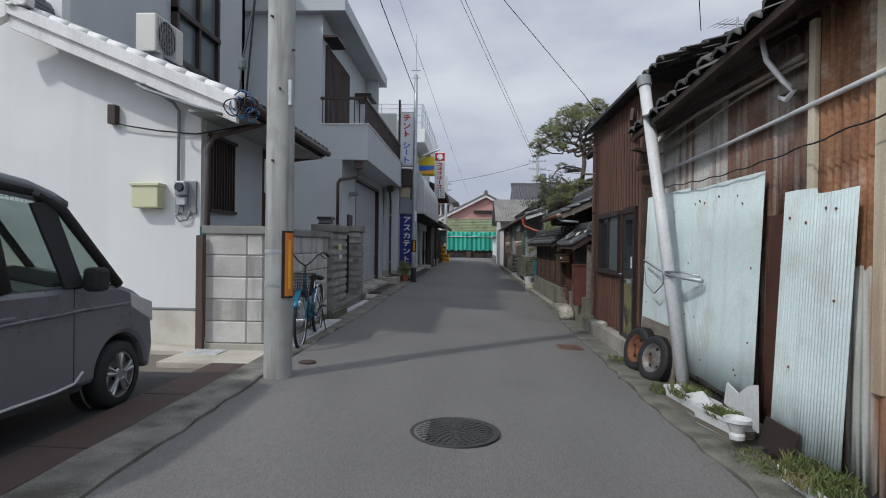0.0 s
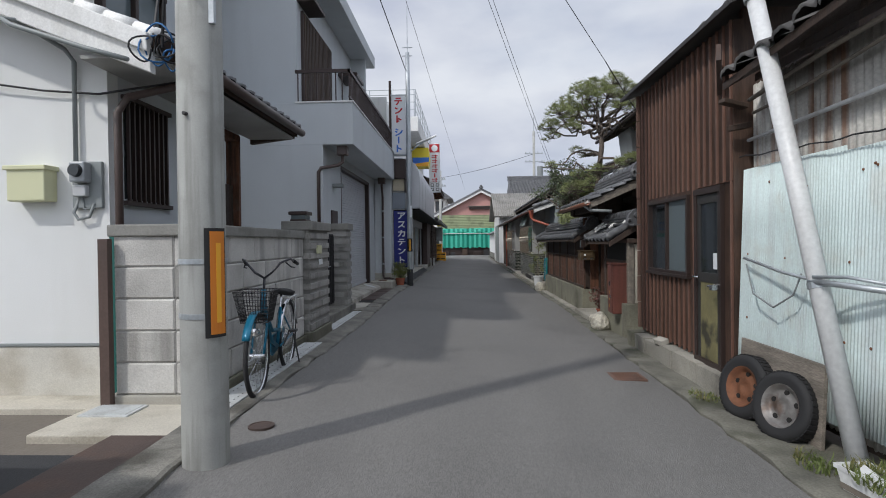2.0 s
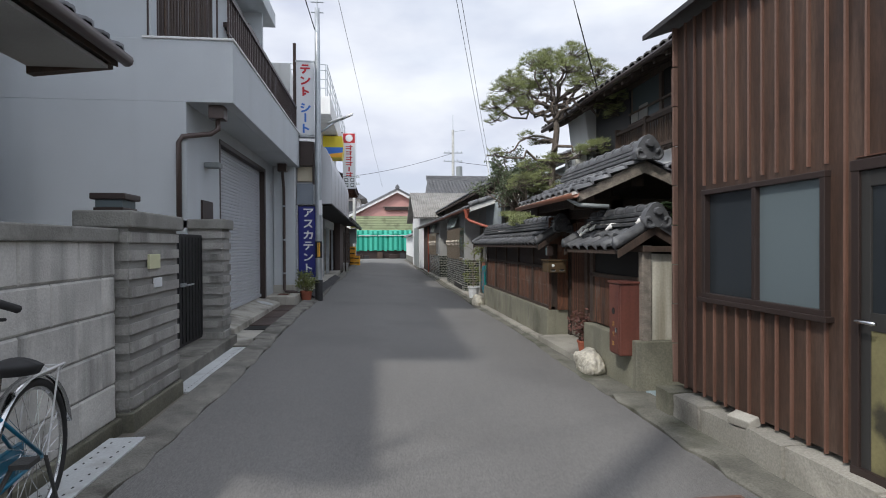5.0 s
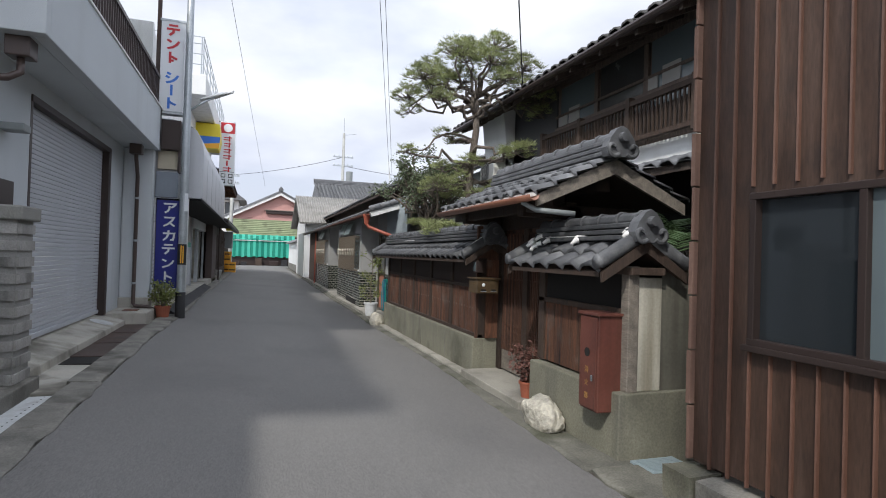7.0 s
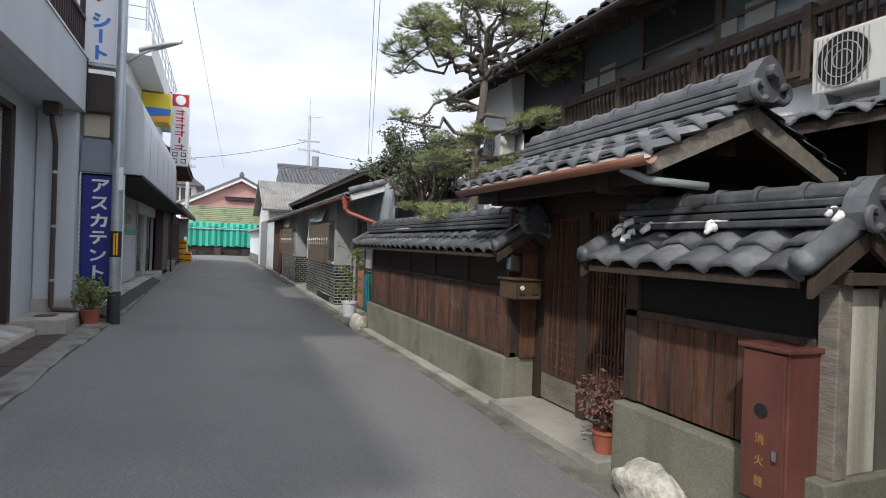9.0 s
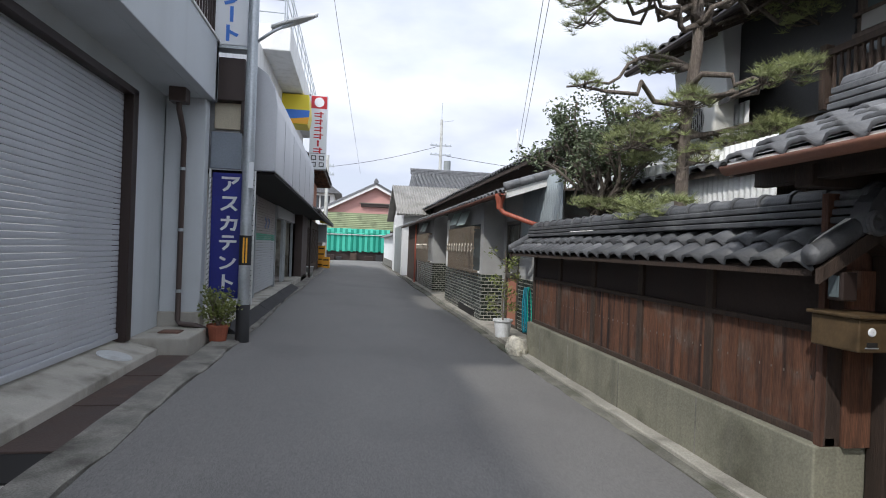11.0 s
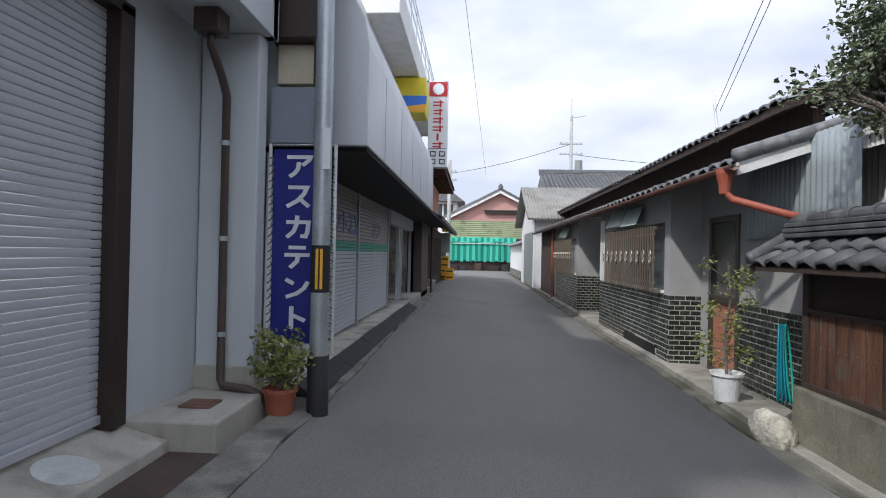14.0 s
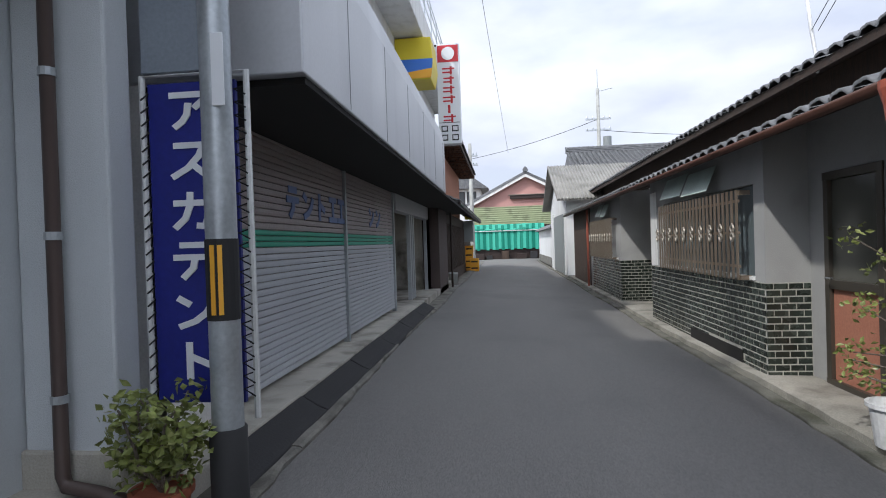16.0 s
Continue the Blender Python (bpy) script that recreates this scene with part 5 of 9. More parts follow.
for k, m in enumerate((STRIPE_DARK, STRIPE_LIGHT)):
    s = Shape()
    for i in range(24):
        if i % 2 == k:
            x0 = -3.3 + i * 0.26
            s.sheet(lambda u, v, x0=x0, i=i: (x0 + 0.26 * u, EY - 0.25 - 0.25 * (1 - v) * (v > 0.72) * 3 + 0.05 * math.sin(x0 * 3 + 2 * u), 0.85 + 0.06 * math.sin(i * 2.3) + 2.1 * v), 2, 6)
    s.ob("stripes", m, e, thick=0.01)
Shape().tube([(-3.4, EY - 0.35, 2.42), (3.0, EY - 0.35, 2.42)], 0.04, 8).ob("rail", WHITE_PVC, e)
s = Shape()
for i in range(24):
    s.sheet(lambda u, v, i=i: (-3.3 + 0.26 * (i + u), EY - 0.4 + 0.4 * v, 2.5 + 0.5 * v), 1, 1)
s.ob("valance", STRIPE_LIGHT, e, thick=0.02)
box("plinth_wall", BRONZE, end_house, -3.4, 6.2, EY, EY + 0.5, 0, 2.9, 0)
s = Shape()
for i, (x, w, h) in enumerate(((-2.9, 0.7, 0.5), (-2.0, 0.5, 0.35), (-0.7, 0.6, 0.7), (0.6, 0.8, 0.45), (1.7, 0.6, 0.6), (2.4, 0.4, 0.4))):
    o = box("box", (BRONZE, TAR, WOOD_DARK)[i % 3], None, x, x + w, EY - 0.6, EY - 0.2, -0.03, h, 0.02)
    tagged(o, "storage box under the striped curtain", "box", "boxes under the curtain")
far_house = thing("house", (-9, 75, 0), "white house with a grey tiled roof behind", "house")
box("wall", WHITE_WALL, far_house, -14, -2.8, 76, 84, 0, 7.4, 0)
Shape().prism([(-15, 7.2), (-1.9, 7.2), (-4.2, 8.9), (-12, 8.9)], "y", 75.2, 85).ob("roof", TILE, far_house, bevel=0.03)
for x in (-6.8, -5.4, -4.2):
    box("window", GLASS, far_house, x, x + 0.9, 75.95, 76, 5.6, 6.9, 0.01)
    box("window_frame", BRONZE, far_house, x - 0.06, x + 0.96, 75.97, 75.99, 5.54, 6.96, 0)
Shape().tube([(-4.5, 78, 8.8), (-4.5, 78, 11.5)], 0.03, 6).ob("aerial", GALV, far_house)

# ---- rusty tin shed ----
tin_shed = thing("shed", (4, 2, 0), "patched rusty corrugated tin shed with a sagging tiled roof", "shed")
TX = 2.32
Shape().box(TX + 0.03, TX + 0.12, 4.2, 7.25, 0, 2.8).box(TX + 0.03, TX + 0.12, -8, 4.2, 0, 3.1).parts("wall_frame", WOOD_DARK, tin_shed)
corrugated("y", 5.15, 7.22, 0.05, 2.8, TX, 0.075, 0.009, 0.01, 3).ob("tin_sheet", ZINC_OLD, tin_shed, smooth=True, thick=0.003)
corrugated("y", 4.35, 5.2, 0.05, 2.85, TX - 0.012, 0.075, 0.013, 0.01, 4).ob("tin_sheet", DARK_RUST, tin_shed, smooth=True, thick=0.003)
corrugated("y", 3.3, 3.86, 0.05, 3.2, TX - 0.02, 0.075, 0.013, 0.01, 5).ob("tin_sheet", RUST_TIN, tin_shed, smooth=True, thick=0.003)
corrugated("y", 1.4, 3.3, 0.05, 3.2, TX - 0.012, 0.075, 0.013, 0.01, 6).ob("tin_sheet", RUST_TIN, tin_shed, smooth=True, thick=0.003)
corrugated("y", 1.2, 3.5, 0.03, 1.3, TX - 0.035, 0.075, 0.009, 0.02, 7).ob("tin_sheet", mat("rust_streaked_white_tin", (0.55, 0.57, 0.54), 0.55, var=0.1, streak=(0.24, 0.11, 0.05), streak_amount=1.0, streak_scale=5), tin_shed, smooth=True, thick=0.003)
corrugated("y", -8, 1.4, 0.05, 2.7, TX, 0.075, 0.009, 0.01, 8).ob("tin_sheet", ZINC_OLD, tin_shed, smooth=True, thick=0.003)
box("dark_board", mat("rust_brown_board", (0.07, 0.028, 0.017), 0.7, var=0.3, streak=(0.28, 0.17, 0.11), streak_amount=0.5, streak_scale=13), tin_shed, TX - 0.055, TX - 0.03, 4.02, 4.42, 0.1, 1.66, 0.004)
corrugated("y", 3.86, 4.4, 1.6, 2.95, TX - 0.004, 0.075, 0.009, 0.01, 9).ob("tin_sheet", DARK_RUST, tin_shed, smooth=True, thick=0.003)
box("cream_strip", CREAM, tin_shed, TX - 0.06, TX - 0.02, 3.84, 3.91, 1.2, 2.95, 0.004)
box("cream_strip", CREAM, tin_shed, TX - 0.06, TX - 0.02, 3.18, 3.27, 0.6, 3.2, 0.004)


def leaning_sheet(y0, y1, z0, z1, x_low, x_high, seed, label):
    rnd = random.Random(seed)
    e = thing("tin_sheet", (x_low, y0, z0), label, "tin sheet", "pale leaning tin sheets")
    n = int((y1 - y0) / 0.032 * 5)

    def fn(u, v):
        y = y0 + (y1 - y0) * u
        top = z1 + 0.005 * math.sin(u * 7 + seed) + (0.035 if u > 0.52 else 0)
        bot = z0 + 0.05 * (1 - u) + 0.008 * math.sin(u * 19 + seed)
        return (x_low + (x_high - x_low) * v + 0.004 * math.sin(2 * math.pi * (y - y0) / 0.032), y, bot + (top - bot) * v)

    Shape().sheet(fn, n, 4).ob("sheet", WHITE_TIN, e, smooth=True, thick=0.002)
    s = Shape()
    for k in range(int((y1 - y0) * 9)):
        y = rnd.uniform(y0 + 0.05, y1 - 0.05)
        v = rnd.choice((0.93, 0.93, 0.9, 0.6, 0.3, 0.12)) + rnd.uniform(-0.02, 0.02)
        s.placed(Shape().lathe([(0.001, -0.009), (0.008, -0.007), (0.011, 0.0)], (0, 0, 0), 6, "x"), pose(x_low + (x_high - x_low) * v - 0.004, y, z0 + (z1 - z0) * v))
    tagged(s.ob("nail_heads", RUST_RIM, e), kind="stuff")


leaning_sheet(4.4, 7.24, 0.14, 2.0, 2.17, 2.24, 1, "pale blue-white ribbed tin sheet nailed to the shed")
leaning_sheet(3.32, 4.08, 0.06, 1.77, 2.14, 2.22, 2, "pale blue-white ribbed tin sheet leaning on the shed")

# roof: rafters, boards, tiles, sagging eave
EX, EZ, RS = 1.92, 2.78, 0.55
RISE = 0.06
SHEAR = Matrix(((1, 0, 0, 0), (0, 1, 0, 0), (0, -RISE, 1, RISE * 6.9), (0, 0, 0, 1)))
deck = Shape().prism([(EX, EZ - 0.03), (6.5, EZ - 0.03 + (6.5 - EX) * RS), (6.5, EZ - 0.09 + (6.5 - EX) * RS), (EX, EZ - 0.09)], "y", -8, 6.95)
# deck and rafters use the timber darkened for eave shade
Shape().placed(deck, SHEAR).ob("roof_boards", GATE_WOOD, tin_shed)
s = Shape()
for i in range(25):
    y = -7.8 + i * 0.6
    s.placed(Shape().prism([(EX + 0.12, EZ - 0.06), (TX + 0.5, EZ - 0.1 + (TX + 0.47 - EX) * RS), (TX + 0.5, EZ - 0.2 + (TX + 0.47 - EX) * RS), (EX + 0.12, EZ - 0.12)], "y", y, y + 0.06), SHEAR)
s.parts("rafter", GATE_WOOD, tin_shed, bevel=0.006)
s = Shape()
for i, (x, z, r) in enumerate(((2.2, 2.64, 0.02), (2.24, 2.56, 0.014))):
    s.tube([(x + 0.02 * math.sin(y * 2 + i), y, z + 0.03 * math.sin(y * 1.3 + i * 2) + RISE * 0.6 * (6.9 - y)) for y in np.arange(3.9, 7.4, 0.4)], r, 7)
s.parts("eave_pole", WOOD_GREY, tin_shed, smooth=True)
tile_slope(tin_shed, frame_on((EX - 0.04, 6.9, EZ), (0, -1, RISE), (1, 0, RS)), 24, 6, 0.262, 0.255, TILE_OLD, single=True, jitter=5.0)
tile_slope(tin_shed, frame_on((EX - 0.04 + 1.34, 6.9, EZ + 1.34 * RS), (0, -1, RISE), (1, 0, RS)), 58, 14, 0.262, 0.255, TILE_OLD, single=False)
e = thing("conduit", (2.3, 4, 2.4), "pale electrical conduit along the shed wall", "pipe")
Shape().tube([(2.26, 7.2, 2.3), (2.26, 5, 2.34), (2.26, 3.7, 2.38), (2.26, 2.4, 2.42)], 0.018, 8).ob("tube", WHITE_PVC, e, smooth=True)
Shape().tube([(2.06, 4.15, 2.95), (2.08, 4.1, 2.75), (2.14, 4.0, 2.58), (2.2, 3.97, 2.5), (2.2, 4.06, 2.46), (2.2, 4.14, 2.5)], 0.02, 8).ob("hook_tube", WHITE_PVC, e, smooth=True)
box("wall_bracket", WOOD_GREY, e, 2.18, 2.32, 3.95, 4.12, 2.5, 2.55, 0.01)
e = thing("wire", (2.2, 5, 2), "thin sagging black wire along the tin shed", "wire")
Shape().tube([(2.18, 7.2 - 4.4 * t, 2.15 - 0.1 * math.sin(math.pi * t) + 0.008 * math.sin(t * 60)) for t in np.linspace(0, 1, 40)], 0.006, 5).ob("strand", CABLE, e)

# leaning white pipe, strapped
e = thing("drain_pipe", (2.1, 5.9, 0), "tall white plastic pipe leaning against the tin shed", "pipe")
P0, P1 = Vector((2.09, 5.56, 0.02)), Vector((1.91, 6.40, 3.26))
Shape().tube([P0, P1], 0.062, 16).ob("tube", WHITE_PVC, e, smooth=True)
d = (P1 - P0).normalized()
Shape().tube([P1 - d * 0.05, P1 + d * 0.07], 0.078, 16).ob("socket", GREY_PIPE, e)
pm = P0 + d * 1.12
Shape().tube([pm - d * 0.02, pm + d * 0.02], 0.068, 16).ob("strap", GALV, e)
s = Shape().tube([(2.14, 7.05, 1.25), (2.1, 6.4, 1.16), (2.04, 5.9, 1.13)], 0.012, 6).tube([(1.98, 5.86, 1.13), (2.04, 5.6, 1.12), (2.14, 5.3, 1.10)], 0.02, 8).tube([(1.98, 5.82, 1.16), (2.06, 5.6, 1.17), (2.14, 5.36, 1.14)], 0.012, 6)
s.ob("clamp_bars", GALV, e, smooth=True)
Shape().tube([(2.11, 6.95, 1.2), (2.09, 6.8, 0.96), (2.09, 6.5, 0.88), (2.1, 6.25, 1.0), (2.1, 6.15, 1.16)], 0.007, 6).ob("loose_rope", GREY_PIPE, e, smooth=True)


def tyre(x, y, r, w, lean_deg, turn, rim_m, label):
    e = thing("tyre", (x, y, 0.03), label, "tyre", "old tyres by the shed")
    m = pose(x, y, 0.0, 0, 0, turn) @ pose(0, 0, 0, 0, lean_deg, 0) @ pose(0, 0, r)
    prof = [(r * 0.62, -w / 2 * 0.8), (r * 0.8, -w / 2), (r * 0.93, -w / 2 * 0.92), (r, -w / 2 * 0.6), (r, w / 2 * 0.6), (r * 0.93, w / 2 * 0.92), (r * 0.8, w / 2), (r * 0.62, w / 2 * 0.8), (r * 0.6, 0), (r * 0.62, -w / 2 * 0.8)]
    Shape().placed(Shape().lathe(prof, (0, 0, 0), 32, "x"), m).ob("rubber", BLACK, e, smooth=True)
    s = Shape()
    for k in range(40):
        s.placed(Shape().box(-w * 0.36, w * 0.36, -0.012, 0.012, r - 0.004, r + 0.004), m @ pose(0, 0, 0, 9 * k))
    tagged(s.ob("tread", BLACK, e), kind="stuff")
    rim = [(r * 0.63, -w / 2 * 0.86), (r * 0.58, -w / 2 * 0.8), (r * 0.52, -w / 2 * 0.35), (r * 0.42, -w / 2 * 0.12), (r * 0.30, -w / 2 * 0.3), (r * 0.17, -w / 2 * 0.34), (r * 0.12, -w / 2 * 0.2), (0.001, -w / 2 * 0.2)]
    Shape().placed(Shape().lathe(rim, (0, 0, 0), 32, "x"), m).ob("rim", rim_m, e, smooth=True)
    s = Shape()
    for k in range(5):
        s.placed(Shape().lathe([(0.001, 0), (r * 0.075, 0), (r * 0.075, 0.012)], (-w / 2 * 0.30, 0, r * 0.40), 10, "x"), m @ pose(0, 0, 0, 72 * k))
    tagged(s.ob("holes", DARK, e), kind="stuff")
    settle(e, x, y)


tyre(1.97, 6.76, 0.265, 0.16, 13, 14, RUST_RIM, "old tyre on a rusted orange rim leaning on boards")
tyre(1.99, 6.24, 0.255, 0.15, 14, 18, mat("dull_steel_rim", (0.22, 0.21, 0.20), 0.55, metal=0.5, var=0.3, scale=9, stain=(0.10, 0.06, 0.04), amount=0.8, stain_scale=7), "old tyre on a dull steel rim leaning on boards")
e = thing("plank", (2.12, 6.4, 0.05), "weathered boards behind the tyres", "board")
Shape().placed(Shape().box(0, 0.03, 0, 1.15, 0, 0.62), pose(2.12, 5.98, -0.08, 0, 3, 0)).ob("board", WOOD_GREY, e, bevel=0.004)

# ---- brown clad shed ----
brown_shed = thing("shed", (4, 8.7, 0), "tall brown sheet-clad shed with a worn glazed door", "shed")
SX, SY0, SY1, SZ1 = 2.15, 7.27, 10.0, 3.42
D0, D1, DZ = 7.46, 8.08, 1.9
W0, W1, WZ0, WZ1 = 8.27, 9.56, 1.02, 1.91
s = Shape().box(SX + 0.012, SX + 0.1, SY0, D0, 0.2, SZ1).box(SX + 0.012, SX + 0.1, D0, D1, DZ, SZ1).box(SX + 0.012, SX + 0.1, D1, W0, 0.2, SZ1).box(SX + 0.012, SX + 0.1, W0, W1, 0.2, WZ0).box(SX + 0.012, SX + 0.1, W0, W1, WZ1, SZ1).box(SX + 0.012, SX + 0.1, W1, SY1, 0.2, SZ1)
s.ob("wall", BROWN_TIN, brown_shed)
ys = np.arange(SY0 + 0.02, SY1 - 0.02, 0.142)
for i, y in enumerate(ys):
    spans = [(0.18, SZ1)]
    yc = y + 0.01
    if D0 - 0.05 < yc < D1 + 0.03:
        spans = [(DZ + 0.05, SZ1)]
    elif W0 - 0.05 < yc < W1 + 0.03:
        spans = [(0.18, WZ0 - 0.04), (WZ1 + 0.04, SZ1)]
    for z0, z1 in spans:
        if z0 < 1.0 and z1 > 2.0:
            spans = spans
        Shape().prism([(SX + 0.014, y - 0.001), (SX - 0.004, y + 0.002), (SX - 0.013, y + 0.008), (SX - 0.004, y + 0.014), (SX + 0.014, y + 0.017)], "z", z0, z1).ob("rib", BROWN_RIB, brown_shed)
s = Shape().box(SX - 0.004, SX + 0.012, SY0, D1, DZ + 0.05, DZ + 0.058)
s.ob("lap_seam", BROWN_RIB, brown_shed)
s = Shape().box(SX + 0.1, 6, SY1 - 0.1, SY1, 0.1, SZ1).box(SX + 0.1, 6, SY0, SY0 + 0.08, 0.1, SZ1 + 0.1)
s.parts("end_wall", BROWN_TIN, brown_shed)
s = Shape()
for k in range(9):
    z = 0.2 + k * 0.36
    s.box(SX - 0.03, SX + 0.06, SY1, SY1 + 0.025 + 0.012 * (k % 2), z, z + 0.35)
s.parts("corner_board", mat("flaking_corner_board", (0.20, 0.12, 0.09), 0.8, var=0.3, streak=(0.07, 0.04, 0.03), streak_amount=0.8), brown_shed, bevel=0.004)
Shape().prism([(SX - 0.17, SZ1 + 0.0), (6.4, SZ1 + 1.5), (6.4, SZ1 + 1.56), (SX - 0.17, SZ1 + 0.05)], "y", SY0 - 0.35, SY1 + 0.32).ob("roof", mat("dark_roof_sheet", (0.04, 0.036, 0.034), 0.6), brown_shed, bevel=0.006)
tile_slope(brown_shed, frame_on((SX - 0.1, 7.75, SZ1 + 0.06), (0, -1, 0), (1, 0, 0.36)), 6, 6, 0.262, 0.255, TILE_OLD, single=True)
# footing stones
rnd = random.Random(5)


def rough_block(x0, x1, y0, y1, z0, z1, seed, amp=0.012):
    s = Shape().box(x0, x1, y0, y1, z0, z1)
    me = s.mesh("stone")
    bm = bmesh.new()
    bm.from_mesh(me)
    bmesh.ops.subdivide_edges(bm, edges=list(bm.edges), cuts=3, use_grid_fill=True)
    for v in bm.verts:
        q = noise.noise_vector(v.co * 7 + Vector((seed, seed * 2, 0)))
        v.co += q * amp
    bm.to_mesh(me)
    bm.free()
    return me


y = SY0 - 0.02
k = 0
while y < SY1 - 0.2:
    w = rnd.uniform(0.35, 0.7)
    me = rough_block(2.02 + rnd.uniform(-0.015, 0.015), 2.28, y, min(y + w, SY1 - 0.17) - 0.012, -0.3, 0.14 + rnd.uniform(-0.02, 0.02), k * 3.7)
    me.materials.append(STEP)
    under(new("footing_stone", me), brown_shed)
    y += w
    k += 1
corner = rough_block(1.99, 2.24, SY1 - 0.16, SY1 + 0.08, -0.3, 0.15, 41.0, 0.008)
corner.materials.append(MOSSY)
under(new("corner_stone", corner), brown_shed)
e = thing("brick", (2.06, 8.95, 0.17), "loose half brick on the shed footing", "brick")
Shape().placed(Shape().box(-0.05, 0.05, -0.1, 0.1, 0, 0.07), pose(2.08, 8.95, 0.15, 0, -18, 12)).ob("body", CONCRETE, e, bevel=0.008)
# door
door = thing("door", (SX, 7.8, 0.15), "worn dark metal door with a patched lower panel", "door")
s = Shape().box(SX - 0.03, SX + 0.03, D0, D0 + 0.05, 0.12, DZ + 0.03).box(SX - 0.03, SX + 0.03, D1 - 0.05, D1, 0.12, DZ + 0.03).box(SX - 0.034, SX + 0.028, D0 - 0.004, D1 + 0.004, DZ - 0.028, DZ + 0.034).box(SX - 0.034, SX + 0.028, D0 - 0.004, D1 + 0.004, 0.1, 0.2)
s.ob("frame", BRONZE, door, bevel=0.004)
s = Shape().box(SX - 0.012, SX + 0.02, D0 + 0.05, D0 + 0.11, 0.2, DZ - 0.03).box(SX - 0.012, SX + 0.02, D1 - 0.11, D1 - 0.05, 0.2, DZ - 0.03).box(SX - 0.012, SX + 0.02, D0 + 0.11, D1 - 0.11, 0.98, 1.08).box(SX - 0.012, SX + 0.02, D0 + 0.11, D1 - 0.11, DZ - 0.12, DZ - 0.03)
s.ob("stiles", plain("grey_brown_metal", (0.06, 0.058, 0.055), 0.45, 0.4), door, bevel=0.003)
box("upper_pane", GLASS, door, SX + 0.003, SX + 0.01, D0 + 0.1, D1 - 0.1, 1.07, DZ - 0.1, 0)
box("lower_panel", mat("stained_plywood", (0.20, 0.18, 0.085), 0.7, var=0.25, scale=3, stain=(0.03, 0.028, 0.022), amount=0.9, stain_scale=4), door, SX - 0.005, SX + 0.01, D0 + 0.1, D1 - 0.1, 0.2, 0.99, 0)
Shape().tube([(SX - 0.02, D1 - 0.08, 1.03), (SX - 0.07, D1 - 0.08, 1.03), (SX - 0.07, D1 - 0.2, 1.03)], 0.011, 8).ob("handle", CHROME, door, smooth=True)
s = Shape().tube([(SX - 0.02, D0 + 0.04, 0.98), (SX - 0.1, D0 + 0.03, 0.97), (SX - 0.1, D0 + 0.12, 0.96)], 0.012, 8).box(SX - 0.12, SX - 0.06, D0 - 0.02, D0 + 0.05, 0.93, 0.98)
s.ob("padlock_hasp", CHROME, door, bevel=0.004)
# flat white rectangle stands in for the door's white paint blotches
box("white_paint_blotch", WHITE_SIGN, door, SX - 0.002, SX + 0.002, D0 + 0.14, D0 + 0.22, 1.12, 1.28, 0)
# window
win = thing("window", (SX, 8.9, 1.0), "two-pane sliding window in a bronze frame", "window")
s = Shape()
for y in (W0, (W0 + W1) / 2 - 0.02, W1 - 0.04):
    s.box(SX - 0.03, SX + 0.05, y, y + 0.04, WZ0, WZ1)
for z in (WZ0, WZ1 - 0.04):
    s.box(SX - 0.034, SX + 0.046, W0 - 0.004, W1 + 0.004, z - 0.003, z + 0.037)
s.ob("frame", BRONZE, win, bevel=0.004)
box("pane", FROST, win, SX + 0.008, SX + 0.014, W0 + 0.03, (W0 + W1) / 2, WZ0 + 0.03, WZ1 - 0.03, 0)
box("pane", GLASS, win, SX + 0.022, SX + 0.028, (W0 + W1) / 2, W1 - 0.03, WZ0 + 0.03, WZ1 - 0.03, 0)
box("sill", BRONZE, win, SX - 0.05, SX + 0.02, W0 - 0.03, W1 + 0.03, WZ0 - 0.035, WZ0, 0.004)
e = thing("brace", (2.1, 7.3, 2.8), "rusty bracket board under the shed eave", "board")
Shape().placed(Shape().box(0, 0.45, -0.02, 0.02, -0.1, 0.1), pose(2.0, 7.2, 3.1, 0, 30, 65)).ob("board", RUST_PLATE, e)
s = Shape()
s.placed(Shape().box(0, 0.24, -0.05, 0.05, -0.02, 0.02), pose(2.02, 7.2, 2.66, 0, 12, 8))
s.placed(Shape().box(0, 0.2, -0.03, 0.03, -0.025, 0.025), pose(2.06, 7.17, 2.4, 0, -9, -6))
s.parts("broken_board", WOOD_DARK, e, bevel=0.006)

e = thing("aerial", (4.34, 9.5, 4.4), "thin television aerial on the shed roof", "aerial")
Shape().tube([(4.34, 9.5, 4.2), (4.34, 9.5, 5.25)], 0.016, 6).ob("mast", GALV, e)
s = Shape().tube([(3.95, 9.4, 5.1), (4.6, 9.6, 5.16)], 0.01, 5)
for k in range(7):
    x = 3.98 + 0.1 * k
    s.tube([(x - 0.08, 9.41 + 0.03 * k + 0.2, 5.11 + 0.009 * k), (x + 0.08, 9.41 + 0.03 * k - 0.2, 5.11 + 0.009 * k)], 0.005, 4)
s.ob("elements", GALV, e)

# ---- gate of the old house ----
gate_wall = thing("garden_wall", (2.4, 11.4, 0), "short plastered wall with a tiled roof by the gate", "garden wall")
GX = 2.2
box("plinth", MOSSY, gate_wall, GX - 0.08, 3.4, 10.74, 12.25, -0.35, 0.44, 0.012)
box("post", WOOD_GREY, gate_wall, GX, GX + 0.1, 10.76, 10.86, 0.44, 1.45, 0.006)
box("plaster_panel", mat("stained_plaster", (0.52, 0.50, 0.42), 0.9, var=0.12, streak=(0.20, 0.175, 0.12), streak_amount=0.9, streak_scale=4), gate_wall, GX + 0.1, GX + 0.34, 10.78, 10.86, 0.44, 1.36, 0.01)
